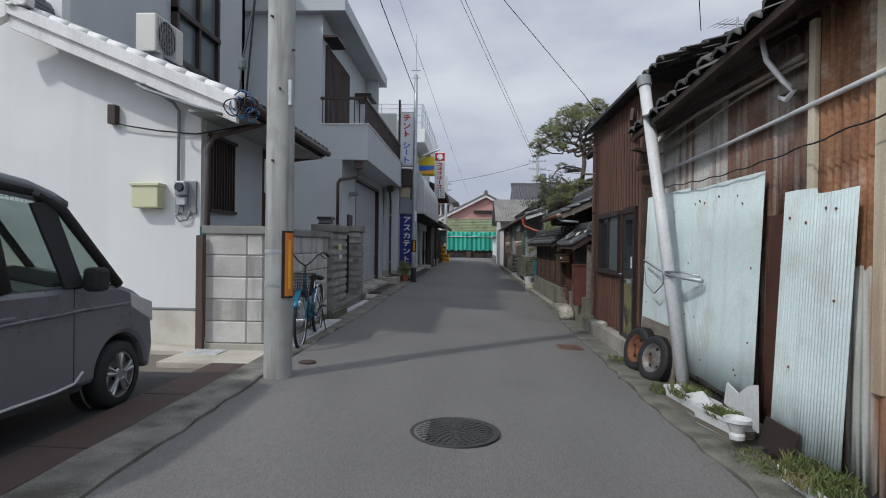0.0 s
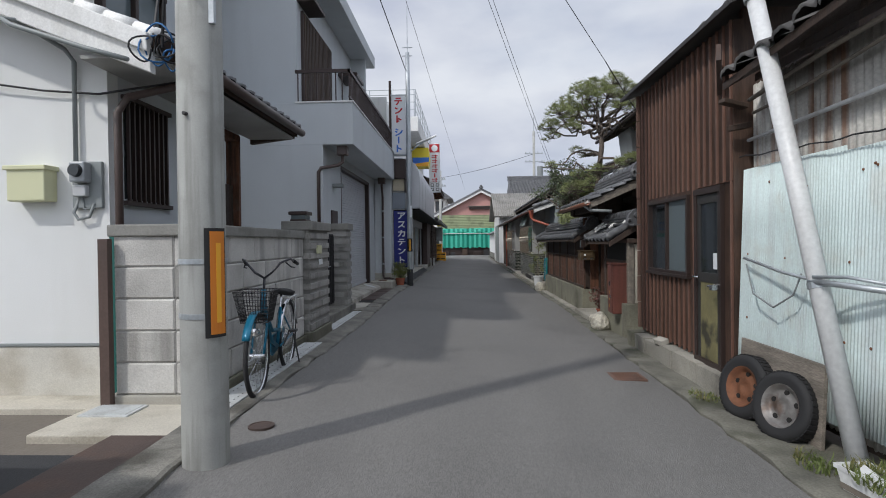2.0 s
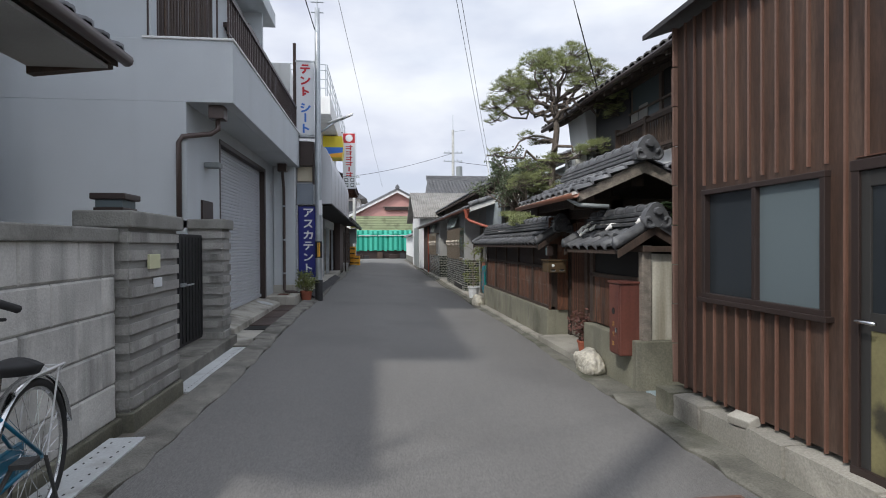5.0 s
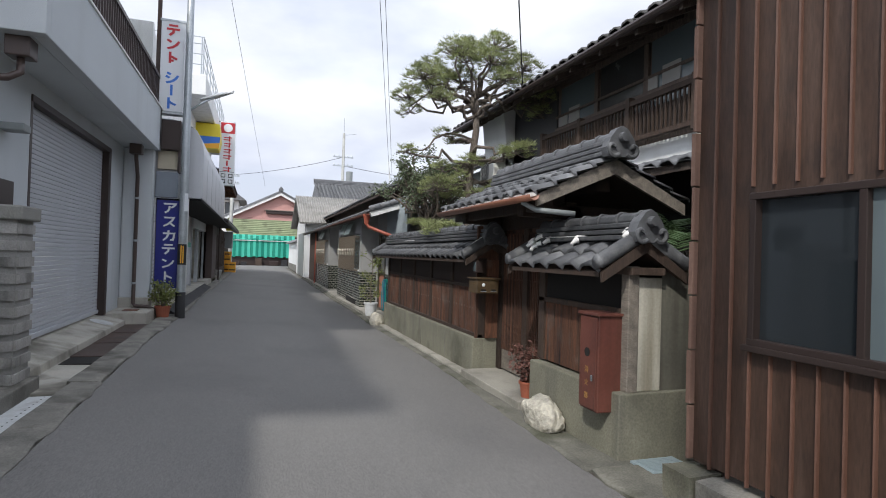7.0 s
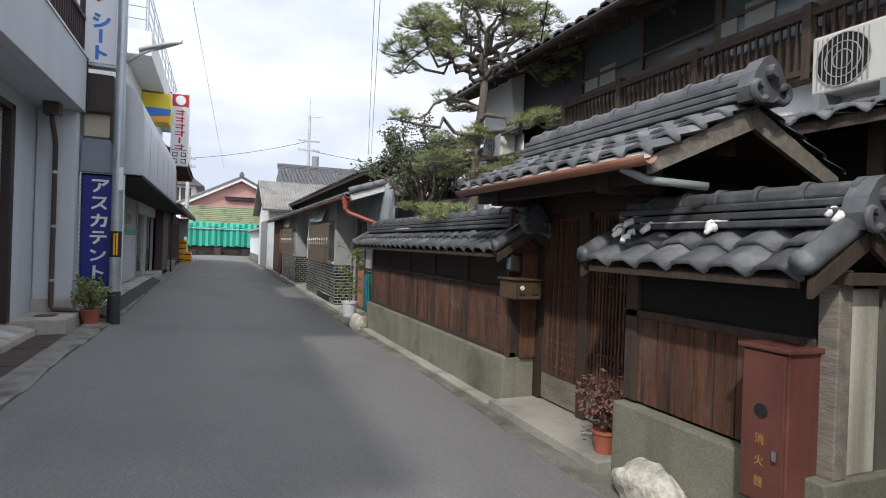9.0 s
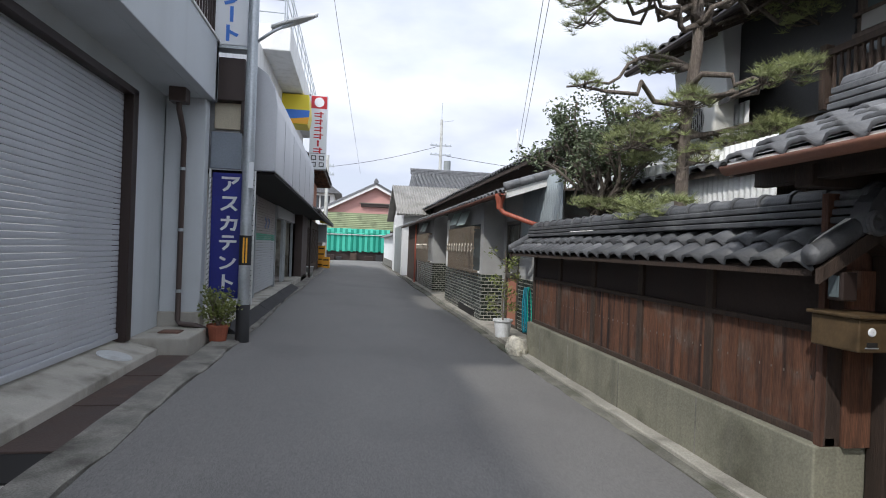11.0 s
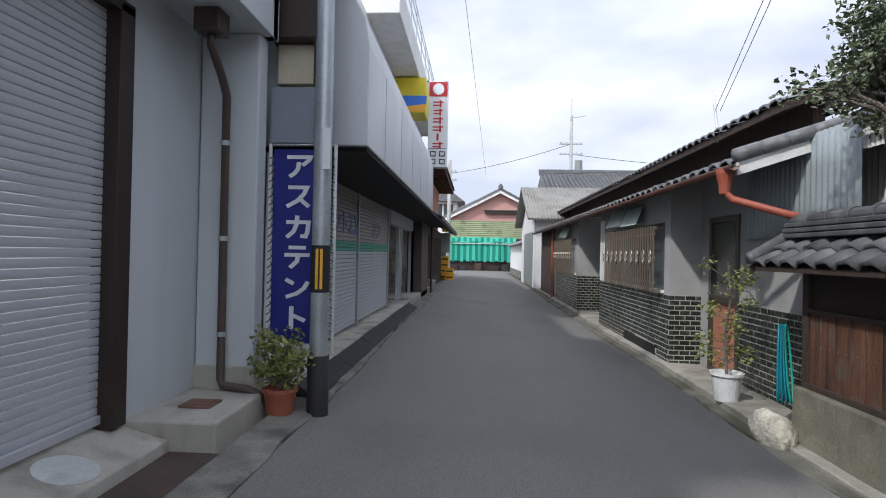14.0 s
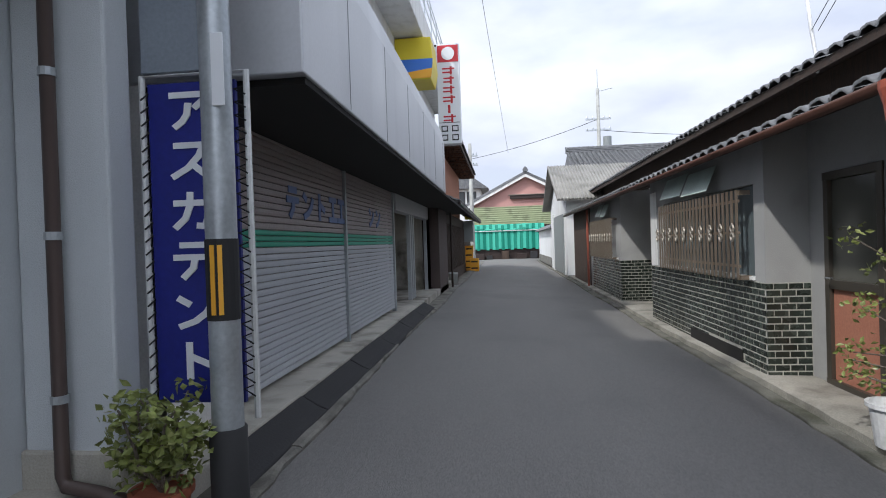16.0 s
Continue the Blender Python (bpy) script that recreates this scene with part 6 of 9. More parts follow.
# streaked plaster towards the alley, its shadow painted as a darker base colour
box("side_plaster", mat("shadow_dark_stained_plaster", (0.13, 0.125, 0.10), 0.9, var=0.2, streak=(0.06, 0.055, 0.045), streak_amount=0.8), gate_wall, GX + 0.34, 3.4, 10.79, 10.86, 0.44, 1.5, 0.0)
for i in range(9):
    box("board", WOOD_RED, gate_wall, GX + 0.02, GX + 0.05, 10.87 + i * 0.153, 10.87 + (i + 1) * 0.153 - 0.006, 0.46, 1.06, 0.003)
# black panel stands in for the shade under the wall roof
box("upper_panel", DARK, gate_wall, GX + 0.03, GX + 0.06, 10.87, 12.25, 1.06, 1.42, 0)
s = Shape().box(GX, GX + 0.1, 10.87, 12.25, 1.05, 1.1).box(GX - 0.02, GX + 0.3, 10.7, 12.3, 1.38, 1.44).box(GX, GX + 0.1, 12.12, 12.24, 0.46, 1.4)
s.ob("rails", WOOD_DARK, gate_wall, bevel=0.004)


def wall_roof(parent, y0, y1, xe, xr, ze, zr, tiles=TILE_DARK, near_end=True, far_end=True, rows=2, single=True):
    """A narrow tiled roof on a wall, ridge along y, with the same slope on the far side."""
    up = Vector((xr - xe, 0, zr - ze)).normalized()
    n = int(round((y1 - y0) / 0.25))
    w = (y1 - y0) / n
    length = math.hypot(xr - xe, zr - ze) / rows
    Shape().prism([(xe + 0.02, ze - 0.02), (xr, zr - 0.02), (2 * xr - xe, ze - 0.02), (2 * xr - xe, ze - 0.07), (xr, zr - 0.08), (xe + 0.02, ze - 0.06)], "y", y0 + 0.03, y1 - 0.03).ob("roof_boards", WOOD_DARK, parent)
    tile_slope(parent, frame_on((xe, y1, ze), (0, -1, 0), up), n, rows, w, length, tiles, single)
    tile_slope(parent, frame_on((2 * xr - xe, y0, ze), (0, 1, 0), (-up.x, 0, up.z)), n, rows, w, length, tiles, False)
    ridge(parent, (xr, y0, zr), (xr, y1, zr), tiles, 0.2, 0.22)
    s = Shape()
    for y in ([y0] if near_end else []) + ([y1] if far_end else []):
        for sgn in (1, -1):
            a = Vector((xr, y, zr + 0.05))
            b = Vector((xr - sgn * (xr - xe), y, ze + 0.06))
            s.tube([a, b, b - Vector((sgn * 0.03, 0, 0))], 0.06, 10)
    s.ob("verge_tiles", tiles, parent, smooth=True)
    s = Shape()
    for y in ([y0 - 0.03] if near_end else []) + ([y1 + 0.03] if far_end else []):
        for sgn in (1, -1):
            e2 = xr - sgn * (xr - xe)
            s.prism([(xr, zr - 0.0), (e2, ze - 0.02), (e2, ze - 0.1), (xr, zr - 0.1)], "y", y - 0.015, y + 0.015)
    s.ob("barge_board", WOOD_DARK, parent)


wall_roof(gate_wall, 10.73, 12.34, 1.9, 2.3, 1.42, 1.66, rows=2)
scroll_tile(gate_wall, (2.3, 10.69, 1.64), (0, -1, 0), 0.26)
box("joint_plaster", PLASTER_JOINT, gate_wall, 2.22, 2.38, 12.33, 12.38, 1.62, 1.8, 0.02)
s = Shape()
rnd = random.Random(31)
for y0, x0, z0, n in ((12.24, 2.26, 1.76, 5), (12.05, 2.2, 1.69, 4), (10.8, 2.26, 1.76, 3), (11.45, 2.23, 1.71, 3)):
    for k in range(n):
        x, y, z = x0 - 0.05 * k, y0 + rnd.uniform(-0.05, 0.05), z0 - 0.032 * k
        s.tube([(x + 0.03, y, z + 0.02), (x, y + rnd.uniform(-0.03, 0.03), z + 0.012), (x - 0.035, y, z - 0.02)], rnd.uniform(0.022, 0.036), 7, rnd.uniform(0.012, 0.022))
s.tube([(2.21, 11.4 + 0.08 * k, 1.70 + 0.008 * math.sin(k * 2.3)) for k in range(10)], 0.02, 6)
s.parts("joint_plaster", PLASTER_JOINT, gate_wall, smooth=True)

gate = thing("gate", (2.8, 13, 0), "old dark timber gate with lattice doors and a tiled roof", "gate")
GDX = 2.56
box("sill", STEP, gate, 2.0, 3.2, 12.25, 13.95, -0.35, 0.0, 0.01)
for y in (12.26, 13.1, 13.84):
    box("post", GATE_WOOD, gate, GDX - 0.06, GDX + 0.08, y, y + 0.12, 0.0, 2.1, 0.008)
box("over_door_panel", GATE_WOOD, gate, GDX, GDX + 0.03, 12.38, 13.84, 2.05, 2.4, 0)
box("lintel", GATE_WOOD, gate, GDX - 0.08, GDX + 0.1, 12.2, 14.0, 1.85, 2.05, 0.008)
for k, (a, b) in enumerate(((12.38, 13.1), (13.22, 13.84))):
    dm = Shape().box(GDX - 0.01, GDX + 0.03, a, b, 0.1, 1.85)
    dm.ob("door_leaf", GATE_RED, gate)
    s = Shape()
    for y in np.arange(a + 0.03, b, 0.045):
        s.box(GDX - 0.035, GDX - 0.01, y, y + 0.02, 0.28, 1.8)
    for z in (0.28, 0.36, 0.44, 0.52, 0.6, 1.2, 1.78):
        s.box(GDX - 0.03, GDX - 0.012, a, b, z, z + 0.02)
    s.parts("lattice_bar", GATE_RED, gate)
    box("kick_board", WOOD_GREY, gate, GDX - 0.03, GDX - 0.01, a, b, 0.02, 0.27, 0.003)
s = Shape().box(2.2, GDX, 13.975, 14.02, 0.08, 1.9).box(2.32, GDX, 12.255, 12.3, 0.08, 1.9)
s.parts("side_board", GATE_RED, gate)
# gate roof: ridge along the lane
GY0, GY1, GE, GR, GZE, GZR = 11.62, 14.35, 1.82, 2.66, 2.10, 2.48
for sgn in (1, -1):
    xe2 = GR - sgn * (GR - GE)
    Shape().prism([(xe2, GZE - 0.02), (GR, GZR - 0.02), (GR, GZR - 0.1), (xe2, GZE - 0.09)], "y", GY0 + 0.05, GY1).ob("roof_boards", GATE_WOOD, gate)
    Shape().prism([(xe2, GZE - 0.02), (GR, GZR + 0.0), (GR, GZR - 0.15), (xe2, GZE - 0.13)], "y", GY0, GY0 + 0.04).ob("barge_board", WOOD_GREY, gate)
up = Vector((GR - GE, 0, GZR - GZE)).normalized()
ln = math.hypot(GR - GE, GZR - GZE) / 4
tile_slope(gate, frame_on((GE - 0.03, GY1, GZE + 0.01), (0, -1, 0), up), 11, 4, (GY1 - GY0 + 0.04) / 11, ln, TILE, True)
tile_slope(gate, frame_on((2 * GR - GE + 0.03, GY0 - 0.03, GZE + 0.01), (0, 1, 0), (-up.x, 0, up.z)), 11, 4, (GY1 - GY0 + 0.04) / 11, ln, TILE, False)
ridge(gate, (GR, GY0 - 0.02, GZR + 0.02), (GR, GY1, GZR + 0.02), TILE, 0.22, 0.26)
scroll_tile(gate, (GR, GY0 - 0.05, GZR), (0, -1, 0), 0.3)
s = Shape().sheet(lambda u, v: (GE - 0.055 + 0.055 * math.cos(math.pi * v), GY0 - 0.05 + (GY1 - GY0) * u, GZE - 0.03 - 0.055 * math.sin(math.pi * v)), 2, 8)
s.ob("gutter", COPPER_GUTTER, gate, smooth=True, thick=0.006)
box("eave_board", PLASTER_JOINT, gate, GE - 0.02, GE + 0.0, GY0, GY1, GZE - 0.035, GZE + 0.01, 0.002)
Shape().tube([(GE - 0.05, GY0 + 0.2, GZE - 0.08), (GE + 0.02, GY0 + 0.05, GZE - 0.16), (GE + 0.34, GY0 - 0.1, GZE - 0.19)], 0.025, 8).ob("downpipe", GREY_PIPE, gate, smooth=True)
s = Shape().box(GR - 0.08, GR + 0.08, GY0 + 0.2, GY1, GZR - 0.3, GZR - 0.12).box(GE + 0.15, 2 * GR - GE - 0.15, 12.2, 12.34, GZE - 0.18, GZE - 0.04).box(GE + 0.15, 2 * GR - GE - 0.15, 13.85, 13.98, GZE - 0.18, GZE - 0.04).box(GE + 0.18, GE + 0.28, GY0 + 0.2, GY1, GZE - 0.14, GZE - 0.03)
s.parts("beam", GATE_WOOD, gate, bevel=0.006)

# fire-extinguisher box, mailbox, stone, potted shrub
fx = thing("extinguisher_box", (2.05, 11.2, 0.3), "faded red steel fire-extinguisher box on the wall", "extinguisher box")
box("body", EXT_RED, fx, 1.985, GX + 0.02, 10.84, 11.09, 0.27, 1.05, 0.01)
box("lid", EXT_RED, fx, 1.96, GX + 0.02, 10.82, 11.11, 1.04, 1.065, 0.006)
box("door", EXT_RED, fx, 1.97, 1.985, 10.85, 11.08, 0.29, 1.03, 0.005)
Shape().lathe([(0.001, -0.004), (0.036, -0.004), (0.036, 0.006)], (1.97, 10.97, 0.74), 18, "x").ob("peep_hole", DARK, fx)
box("latch", CHROME, fx, 1.95, 1.97, 10.87, 10.895, 0.52, 0.57, 0.004)
WORN = plain("worn_ochre_paint", (0.36, 0.20, 0.06), 0.7)
for i, ch in enumerate("消火器"):
    cu = bpy.data.curves.new("letter", "FONT")
    cu.body, cu.size, cu.extrude = ch, 0.055, 0.001
    cu.materials.append(WORN)
    o = new("letter", cu)
    o.matrix_basis = frame_on((1.968, 11.0, 0.58 - i * 0.105), (0, -1, 0), (0, 0, 1))
    under(o, fx)

mb = thing("mailbox", (2.15, 13.9, 1.0), "tarnished brass mailbox on the gate post", "mailbox")
BRASS = mat("tarnished_brass", (0.10, 0.066, 0.032), 0.55, metal=0.3, var=0.3, scale=8)
box("body", BRASS, mb, 2.07, 2.36, 13.62, 13.93, 1.02, 1.2, 0.01)
box("lid", BRASS, mb, 2.05, 2.38, 13.6, 13.95, 1.2, 1.22, 0.006)
s = Shape().box(2.12, 2.18, 13.612, 13.622, 1.05, 1.075).box(2.26, 2.32, 13.612, 13.622, 1.05, 1.075)
s.ob("slots", DARK, mb)
s = Shape().box(2.11, 2.19, 13.614, 13.619, 1.043, 1.05).box(2.25, 2.33, 13.614, 13.619, 1.043, 1.05)
s.ob("slot_plates", GALV, mb)
Shape().lathe([(0.001, -0.008), (0.02, -0.007), (0.024, 0)], (2.15, 13.62, 1.13), 14, "y").ob("round_label", WHITE_SIGN, mb)
lampb = thing("gate_lamp", (2.15, 13.8, 1.3), "small box lamp under the wall roof", "lamp")
box("housing", BRONZE, lampb, 2.1, 2.2, 13.76, 13.86, 1.28, 1.44, 0.01)
box("pane", FROST, lampb, 2.09, 2.1, 13.78, 13.84, 1.3, 1.42, 0)


def boulder(name, x, y, r, squash, seed, m, label):
    bm = bmesh.new()
    bmesh.ops.create_icosphere(bm, subdivisions=4, radius=1)
    for v in bm.verts:
        q = v.co.copy()
        k = 1 + 0.22 * noise.noise(q * 1.3 + Vector((seed, 0, 0))) + 0.09 * noise.noise(q * 3.5 + Vector((0, seed, 0))) + 0.03 * noise.noise(q * 9)
        v.co = Vector((q.x * r * squash[0], q.y * r * squash[1], max(-0.55, q.z) * r * squash[2])) * k
    low = min(v.co.z for v in bm.verts)
    for v in bm.verts:
        v.co += Vector((x, y, -low - 0.01))
    me = bpy.data.meshes.new(name)
    bm.to_mesh(me)
    bm.free()
    me.materials.append(m)
    me.polygons.foreach_set("use_smooth", [True] * len(me.polygons))
    o = new(name, me)
    return tagged(settle(o, x, y), label, "stone")


boulder("stone", 1.98, 11.7, 0.19, (0.8, 1.5, 0.95), 3.0, STONE, "pale rough boulder beside the gate step")
boulder("stone", 2.0, 19.45, 0.18, (0.85, 1.5, 1.0), 9.0, STONE, "grey rounded boulder at the wall's end")

# ---- garden wall ----
garden = thing("garden_wall", (2.3, 16.5, 0), "red-brown boarded garden wall on a concrete plinth", "garden wall")
HX = 2.24
box("plinth", MOSSY, garden, HX - 0.08, HX + 0.3, 13.97, 19.42, -0.35, 0.40, 0.012)
s = Shape()
for y in (15.1, 16.4, 17.75, 18.8):
    s.box(HX - 0.083, HX - 0.078, y, y + 0.012, -0.2, 0.39)
s.ob("plinth_joints", KERB, garden)
n = 30
for i in range(n):
    y0 = 14.08 + i * (19.34 - 14.08) / n
    box("board", WOOD_RED, garden, HX + 0.01 + 0.003 * (i % 2), HX + 0.035, y0, y0 + (19.34 - 14.08) / n - 0.005, 0.43, 1.08, 0.002)
# dark plaster, darkened further by roof shade put into the colour
box("upper_panel", mat("dark_plaster_with_roof_shade", (0.038, 0.026, 0.021), 0.85, var=0.3), garden, HX + 0.02, HX + 0.05, 14.08, 19.34, 1.08, 1.45, 0)
s = Shape()
for y in (13.97, 15.05, 16.12, 17.2, 18.27, 19.32):
    s.box(HX - 0.01, HX + 0.09, y, y + 0.09, 0.4, 1.45)
s.box(HX - 0.015, HX + 0.06, 13.97, 19.4, 0.4, 0.45).box(HX - 0.012, HX + 0.06, 14.0, 19.4, 1.06, 1.1).box(HX - 0.02, HX + 0.1, 13.97, 19.4, 1.41, 1.47)
s.ob("frame", WOOD_DARK, garden, bevel=0.004)
s = Shape()
rnd = random.Random(8)
for y in np.arange(14.1, 19.3, 0.11):
    s.box(HX + 0.006, HX + 0.012, y, y + 0.007, 0.775 + rnd.uniform(-0.004, 0.004), 0.79)
tagged(s.ob("nail_heads", mat("dull_nail", (0.16, 0.13, 0.11), 0.6), garden), kind="stuff")
box("return_board", WOOD_RED, garden, HX + 0.09, GDX - 0.06, 13.93, 13.97, 0.40, 1.45, 0.003)
box("return_plinth", MOSSY, garden, HX + 0.3, GDX - 0.06, 13.97, 14.2, -0.35, 0.4, 0.01)
wall_roof(garden, 13.8, 19.75, 1.95, 2.34, 1.47, 1.72, rows=2)
scroll_tile(garden, (2.34, 13.76, 1.66), (0, -1, 0), 0.28)
s = Shape()
s.tube([(2.2, 13.82, 1.72), (2.06, 13.84, 1.62), (1.97, 13.86, 1.53)], 0.035, 6)
s.tube([(2.30, 13.78, 1.82), (2.26, 13.74, 1.74), (2.24, 13.76, 1.66)], 0.04, 7, 0.02)
s.tube([(2.24, 17.3 + 0.1 * k, 1.76 + 0.006 * math.sin(k * 2.3)) for k in range(8)], 0.014, 6)
s.parts("joint_plaster", PLASTER_JOINT, garden)

# ---- old two-storey house behind the gate ----
old_house = thing("house", (7, 14, 0), "old dark timber two-storey house with tiled roofs", "house")
HXF = 4.7
box("wall", OLD_WOOD, old_house, HXF, 9, 9.5, 19.3, 0, 4.9, 0)
box("dark_panel", mat("dark_slate_board", (0.055, 0.055, 0.058), 0.7), old_house, HXF - 0.03, HXF, 16.3, 18.1, 3.2, 4.75, 0)
Shape().prism([(4.55, 3.3), (4.75, 3.3), (4.9, 4.9), (4.35, 4.9)], "y", 18.1, 19.3).ob("plaster_pillar", WHITE_WALL, old_house, bevel=0.02)
# upstairs lattice windows
s = Shape()
for k in range(4):
    y0 = 11.2 + k * 1.25
    s.box(HXF - 0.05, HXF, y0, y0 + 0.1, 3.15, 4.75)
s.box(HXF - 0.06, HXF, 11.2, 16.3, 3.88, 3.94).box(HXF - 0.06, HXF, 11.2, 16.3, 4.12, 4.16).box(HXF - 0.06, HXF, 11.2, 16.3, 4.65, 4.8)
s.ob("window_frame", OLD_WOOD, old_house)
for k in range(4):
    box("window_pane", FROST if k % 2 else mat("dim_glass", (0.05, 0.052, 0.052), 0.2), old_house, HXF - 0.03, HXF - 0.02, 11.3 + k * 1.25, 12.4 + k * 1.25, 3.7, 4.65, 0)
for k, (a, b) in enumerate(((12.0, 12.38), (13.05, 13.4), (13.5, 13.7), (15.5, 15.85), (15.9, 16.2))):
    box("curtain_pane", plain("pale_curtain", (0.34, 0.33, 0.31), 0.6), old_house, HXF - 0.05, HXF - 0.035, a, b, 3.95, 4.12 + 0.1 * (k % 2), 0)
s = Shape()
for y in np.arange(11.2, 16.4, 0.085):
    s.box(HXF - 0.255, HXF - 0.23, y, y + 0.026, 3.22, 3.74)
s.box(HXF - 0.28, HXF - 0.2, 11.15, 16.45, 3.72, 3.79).box(HXF - 0.28, HXF - 0.2, 11.15, 16.45, 3.2, 3.26)
for y in (11.2, 12.5, 13.8, 15.1, 16.38):
    s.box(HXF - 0.29, HXF - 0.19, y, y + 0.08, 3.15, 3.85)
s.parts("baluster", WOOD_DARK, old_house)
box("plaster_band", WHITE_WALL, old_house, HXF - 0.1, HXF + 0.02, 9.5, 16.6, 2.80, 3.16, 0.01)
EV = 3.9
Shape().prism([(EV, 4.56), (7.5, 6.1), (7.5, 6.0), (EV, 4.48)], "y", 9.3, 19.9).ob("roof_boards", OLD_WOOD, old_house)
s = Shape()
for y in np.arange(9.4, 19.8, 0.4):
    s.prism([(EV + 0.02, 4.48), (HXF, 4.84), (HXF, 4.76), (EV + 0.02, 4.4)], "y", y, y + 0.06)
s.parts("rafter", OLD_WOOD, old_house)
upv = Vector((3.6, 0, 1.54)).normalized()
tile_slope(old_house, frame_on((EV - 0.04, 19.9, 4.58), (0, -1, 0), upv), 40, 15, 0.265, 0.262, TILE_OLD, single=False)
Shape().tube([(EV - 0.05, 9.4, 4.5), (EV - 0.05, 19.8, 4.5)], 0.05, 8).ob("gutter", BRONZE, old_house)
# lower roof under the upstairs windows
Shape().prism([(3.43, 2.5), (HXF, 2.86), (HXF, 2.76), (3.43, 2.42)], "y", 9.5, 19.3).ob("lower_roof_boards", OLD_WOOD, old_house)
upl = Vector((1.27, 0, 0.36)).normalized()
tile_slope(old_house, frame_on((3.38, 19.3, 2.51), (0, -1, 0), upl), 37, 5, 0.265, 0.262, TILE, single=False)
# black sheet whose colour is the shade beneath the lower roof
box("lower_shade_sheet", DARK, old_house, 3.9, 4.0, 9.5, 16.0, 0, 2.5, 0)
for y in (9.6, 11.5, 13.5, 15.9):
    box("lower_post", OLD_WOOD, old_house, 3.8, 3.92, y, y + 0.12, 0, 2.55, 0.006)
corrugated("y", 16.0, 24.0, 1.0, 2.75, 3.55, 0.09, 0.01).ob("tin_wall", SKY_TIN, old_house, smooth=True, thick=0.003)
corrugated("y", 17.4, 22.5, 2.7, 3.5, 4.3, 0.09, 0.01).ob("tin_wall", SKY_TIN, old_house, smooth=True, thick=0.003)
Shape().prism([(4.0, 3.45), (5.2, 3.95), (5.2, 4.02), (4.0, 3.52)], "y", 17.3, 22.6).ob("side_roof", TILE_OLD, old_house)
box("back_yard_wall", OLD_WOOD, old_house, 2.4, 4.8, 10.15, 10.25, 0, 2.2, 0)


def air_conditioner(x, y, z, turn, label):
    """Outdoor unit; its fan side looks along local -x."""
    e = thing("air_conditioner", (x, y, z), label, "air conditioner", "outdoor units")
    m = pose(x, y, z, 0, 0, turn)
    shell = plain("ivory_steel", (0.66, 0.65, 0.60), 0.45)
    Shape().placed(Shape().box(-0.14, 0.14, -0.36, 0.36, 0.06, 0.58), m).ob("body", shell, e, bevel=0.02)
    s = Shape()
    s.placed(Shape().lathe([(0.001, 0), (0.225, 0), (0.225, 0.004)], (-0.144, 0.09, 0.32), 24, "x"), m)
    s.ob("fan_opening", DARK, e)
    s = Shape()
    for i in range(11):
        yy = -0.12 + i * 0.042
        s.placed(Shape().box(-0.152, -0.146, yy, yy + 0.008, 0.1, 0.54), m)
    for r in (0.08, 0.15, 0.225):
        s.placed(Shape().tube([(-0.15, 0.09 + r * math.cos(a), 0.32 + r * math.sin(a)) for a in np.linspace(0, 2 * math.pi, 25)], 0.005, 5), m)
    s.ob("grille", plain("grille_grey", (0.35, 0.35, 0.34), 0.5), e)
    s = Shape()
    for yy in (-0.3, 0.24):
        s.placed(Shape().box(-0.2, 0.2, yy, yy + 0.06, -0.22, 0.06), m)
    s.parts("foot", GREY_PIPE, e)
    return e


air_conditioner(4.5, 12.08, 2.9, 0, "ivory outdoor air-conditioning unit on the tiled roof")
air_conditioner(4.1, 17.95, 3.0, 0, "white outdoor air-conditioning unit on the lower roof")
air_conditioner(-4.4, 7.6, lean_z(-4.4) + 0.12, 180, "ivory outdoor air-conditioning unit on the lean-to roof")


# ---- pine, shrub and pots ----
def branch(s, a, b, r0, r1, rnd, wob=0.12, n=6):
    a, b = Vector(a), Vector(b)
    ln = (b - a).length
    pts = [a.lerp(b, i / n) + (Vector((rnd.uniform(-1, 1), rnd.uniform(-1, 1), rnd.uniform(-1, 1))) * wob * ln * 0.5 if 0 < i < n else Vector()) for i in range(n + 1)]
    s.tube(pts, r0, 7, r1)
    return pts


def needle_tuft(s, c, r, rnd, count=22):
    """A whorl of narrow needles that point up and out."""
    for _ in range(count):
        a = rnd.uniform(0, 2 * math.pi)
        up = rnd.uniform(0.15, 1.1)
        d = Vector((math.cos(a), math.sin(a), up)).normalized()
        w = d.cross(Vector((rnd.uniform(-1, 1), rnd.uniform(-1, 1), rnd.uniform(-1, 1)))).normalized() * r * 0.022
        p, q = Vector(c), Vector(c) + d * r * rnd.uniform(0.7, 1.15)
        s.add([p - w, p + w, q], [(0, 1, 2)])


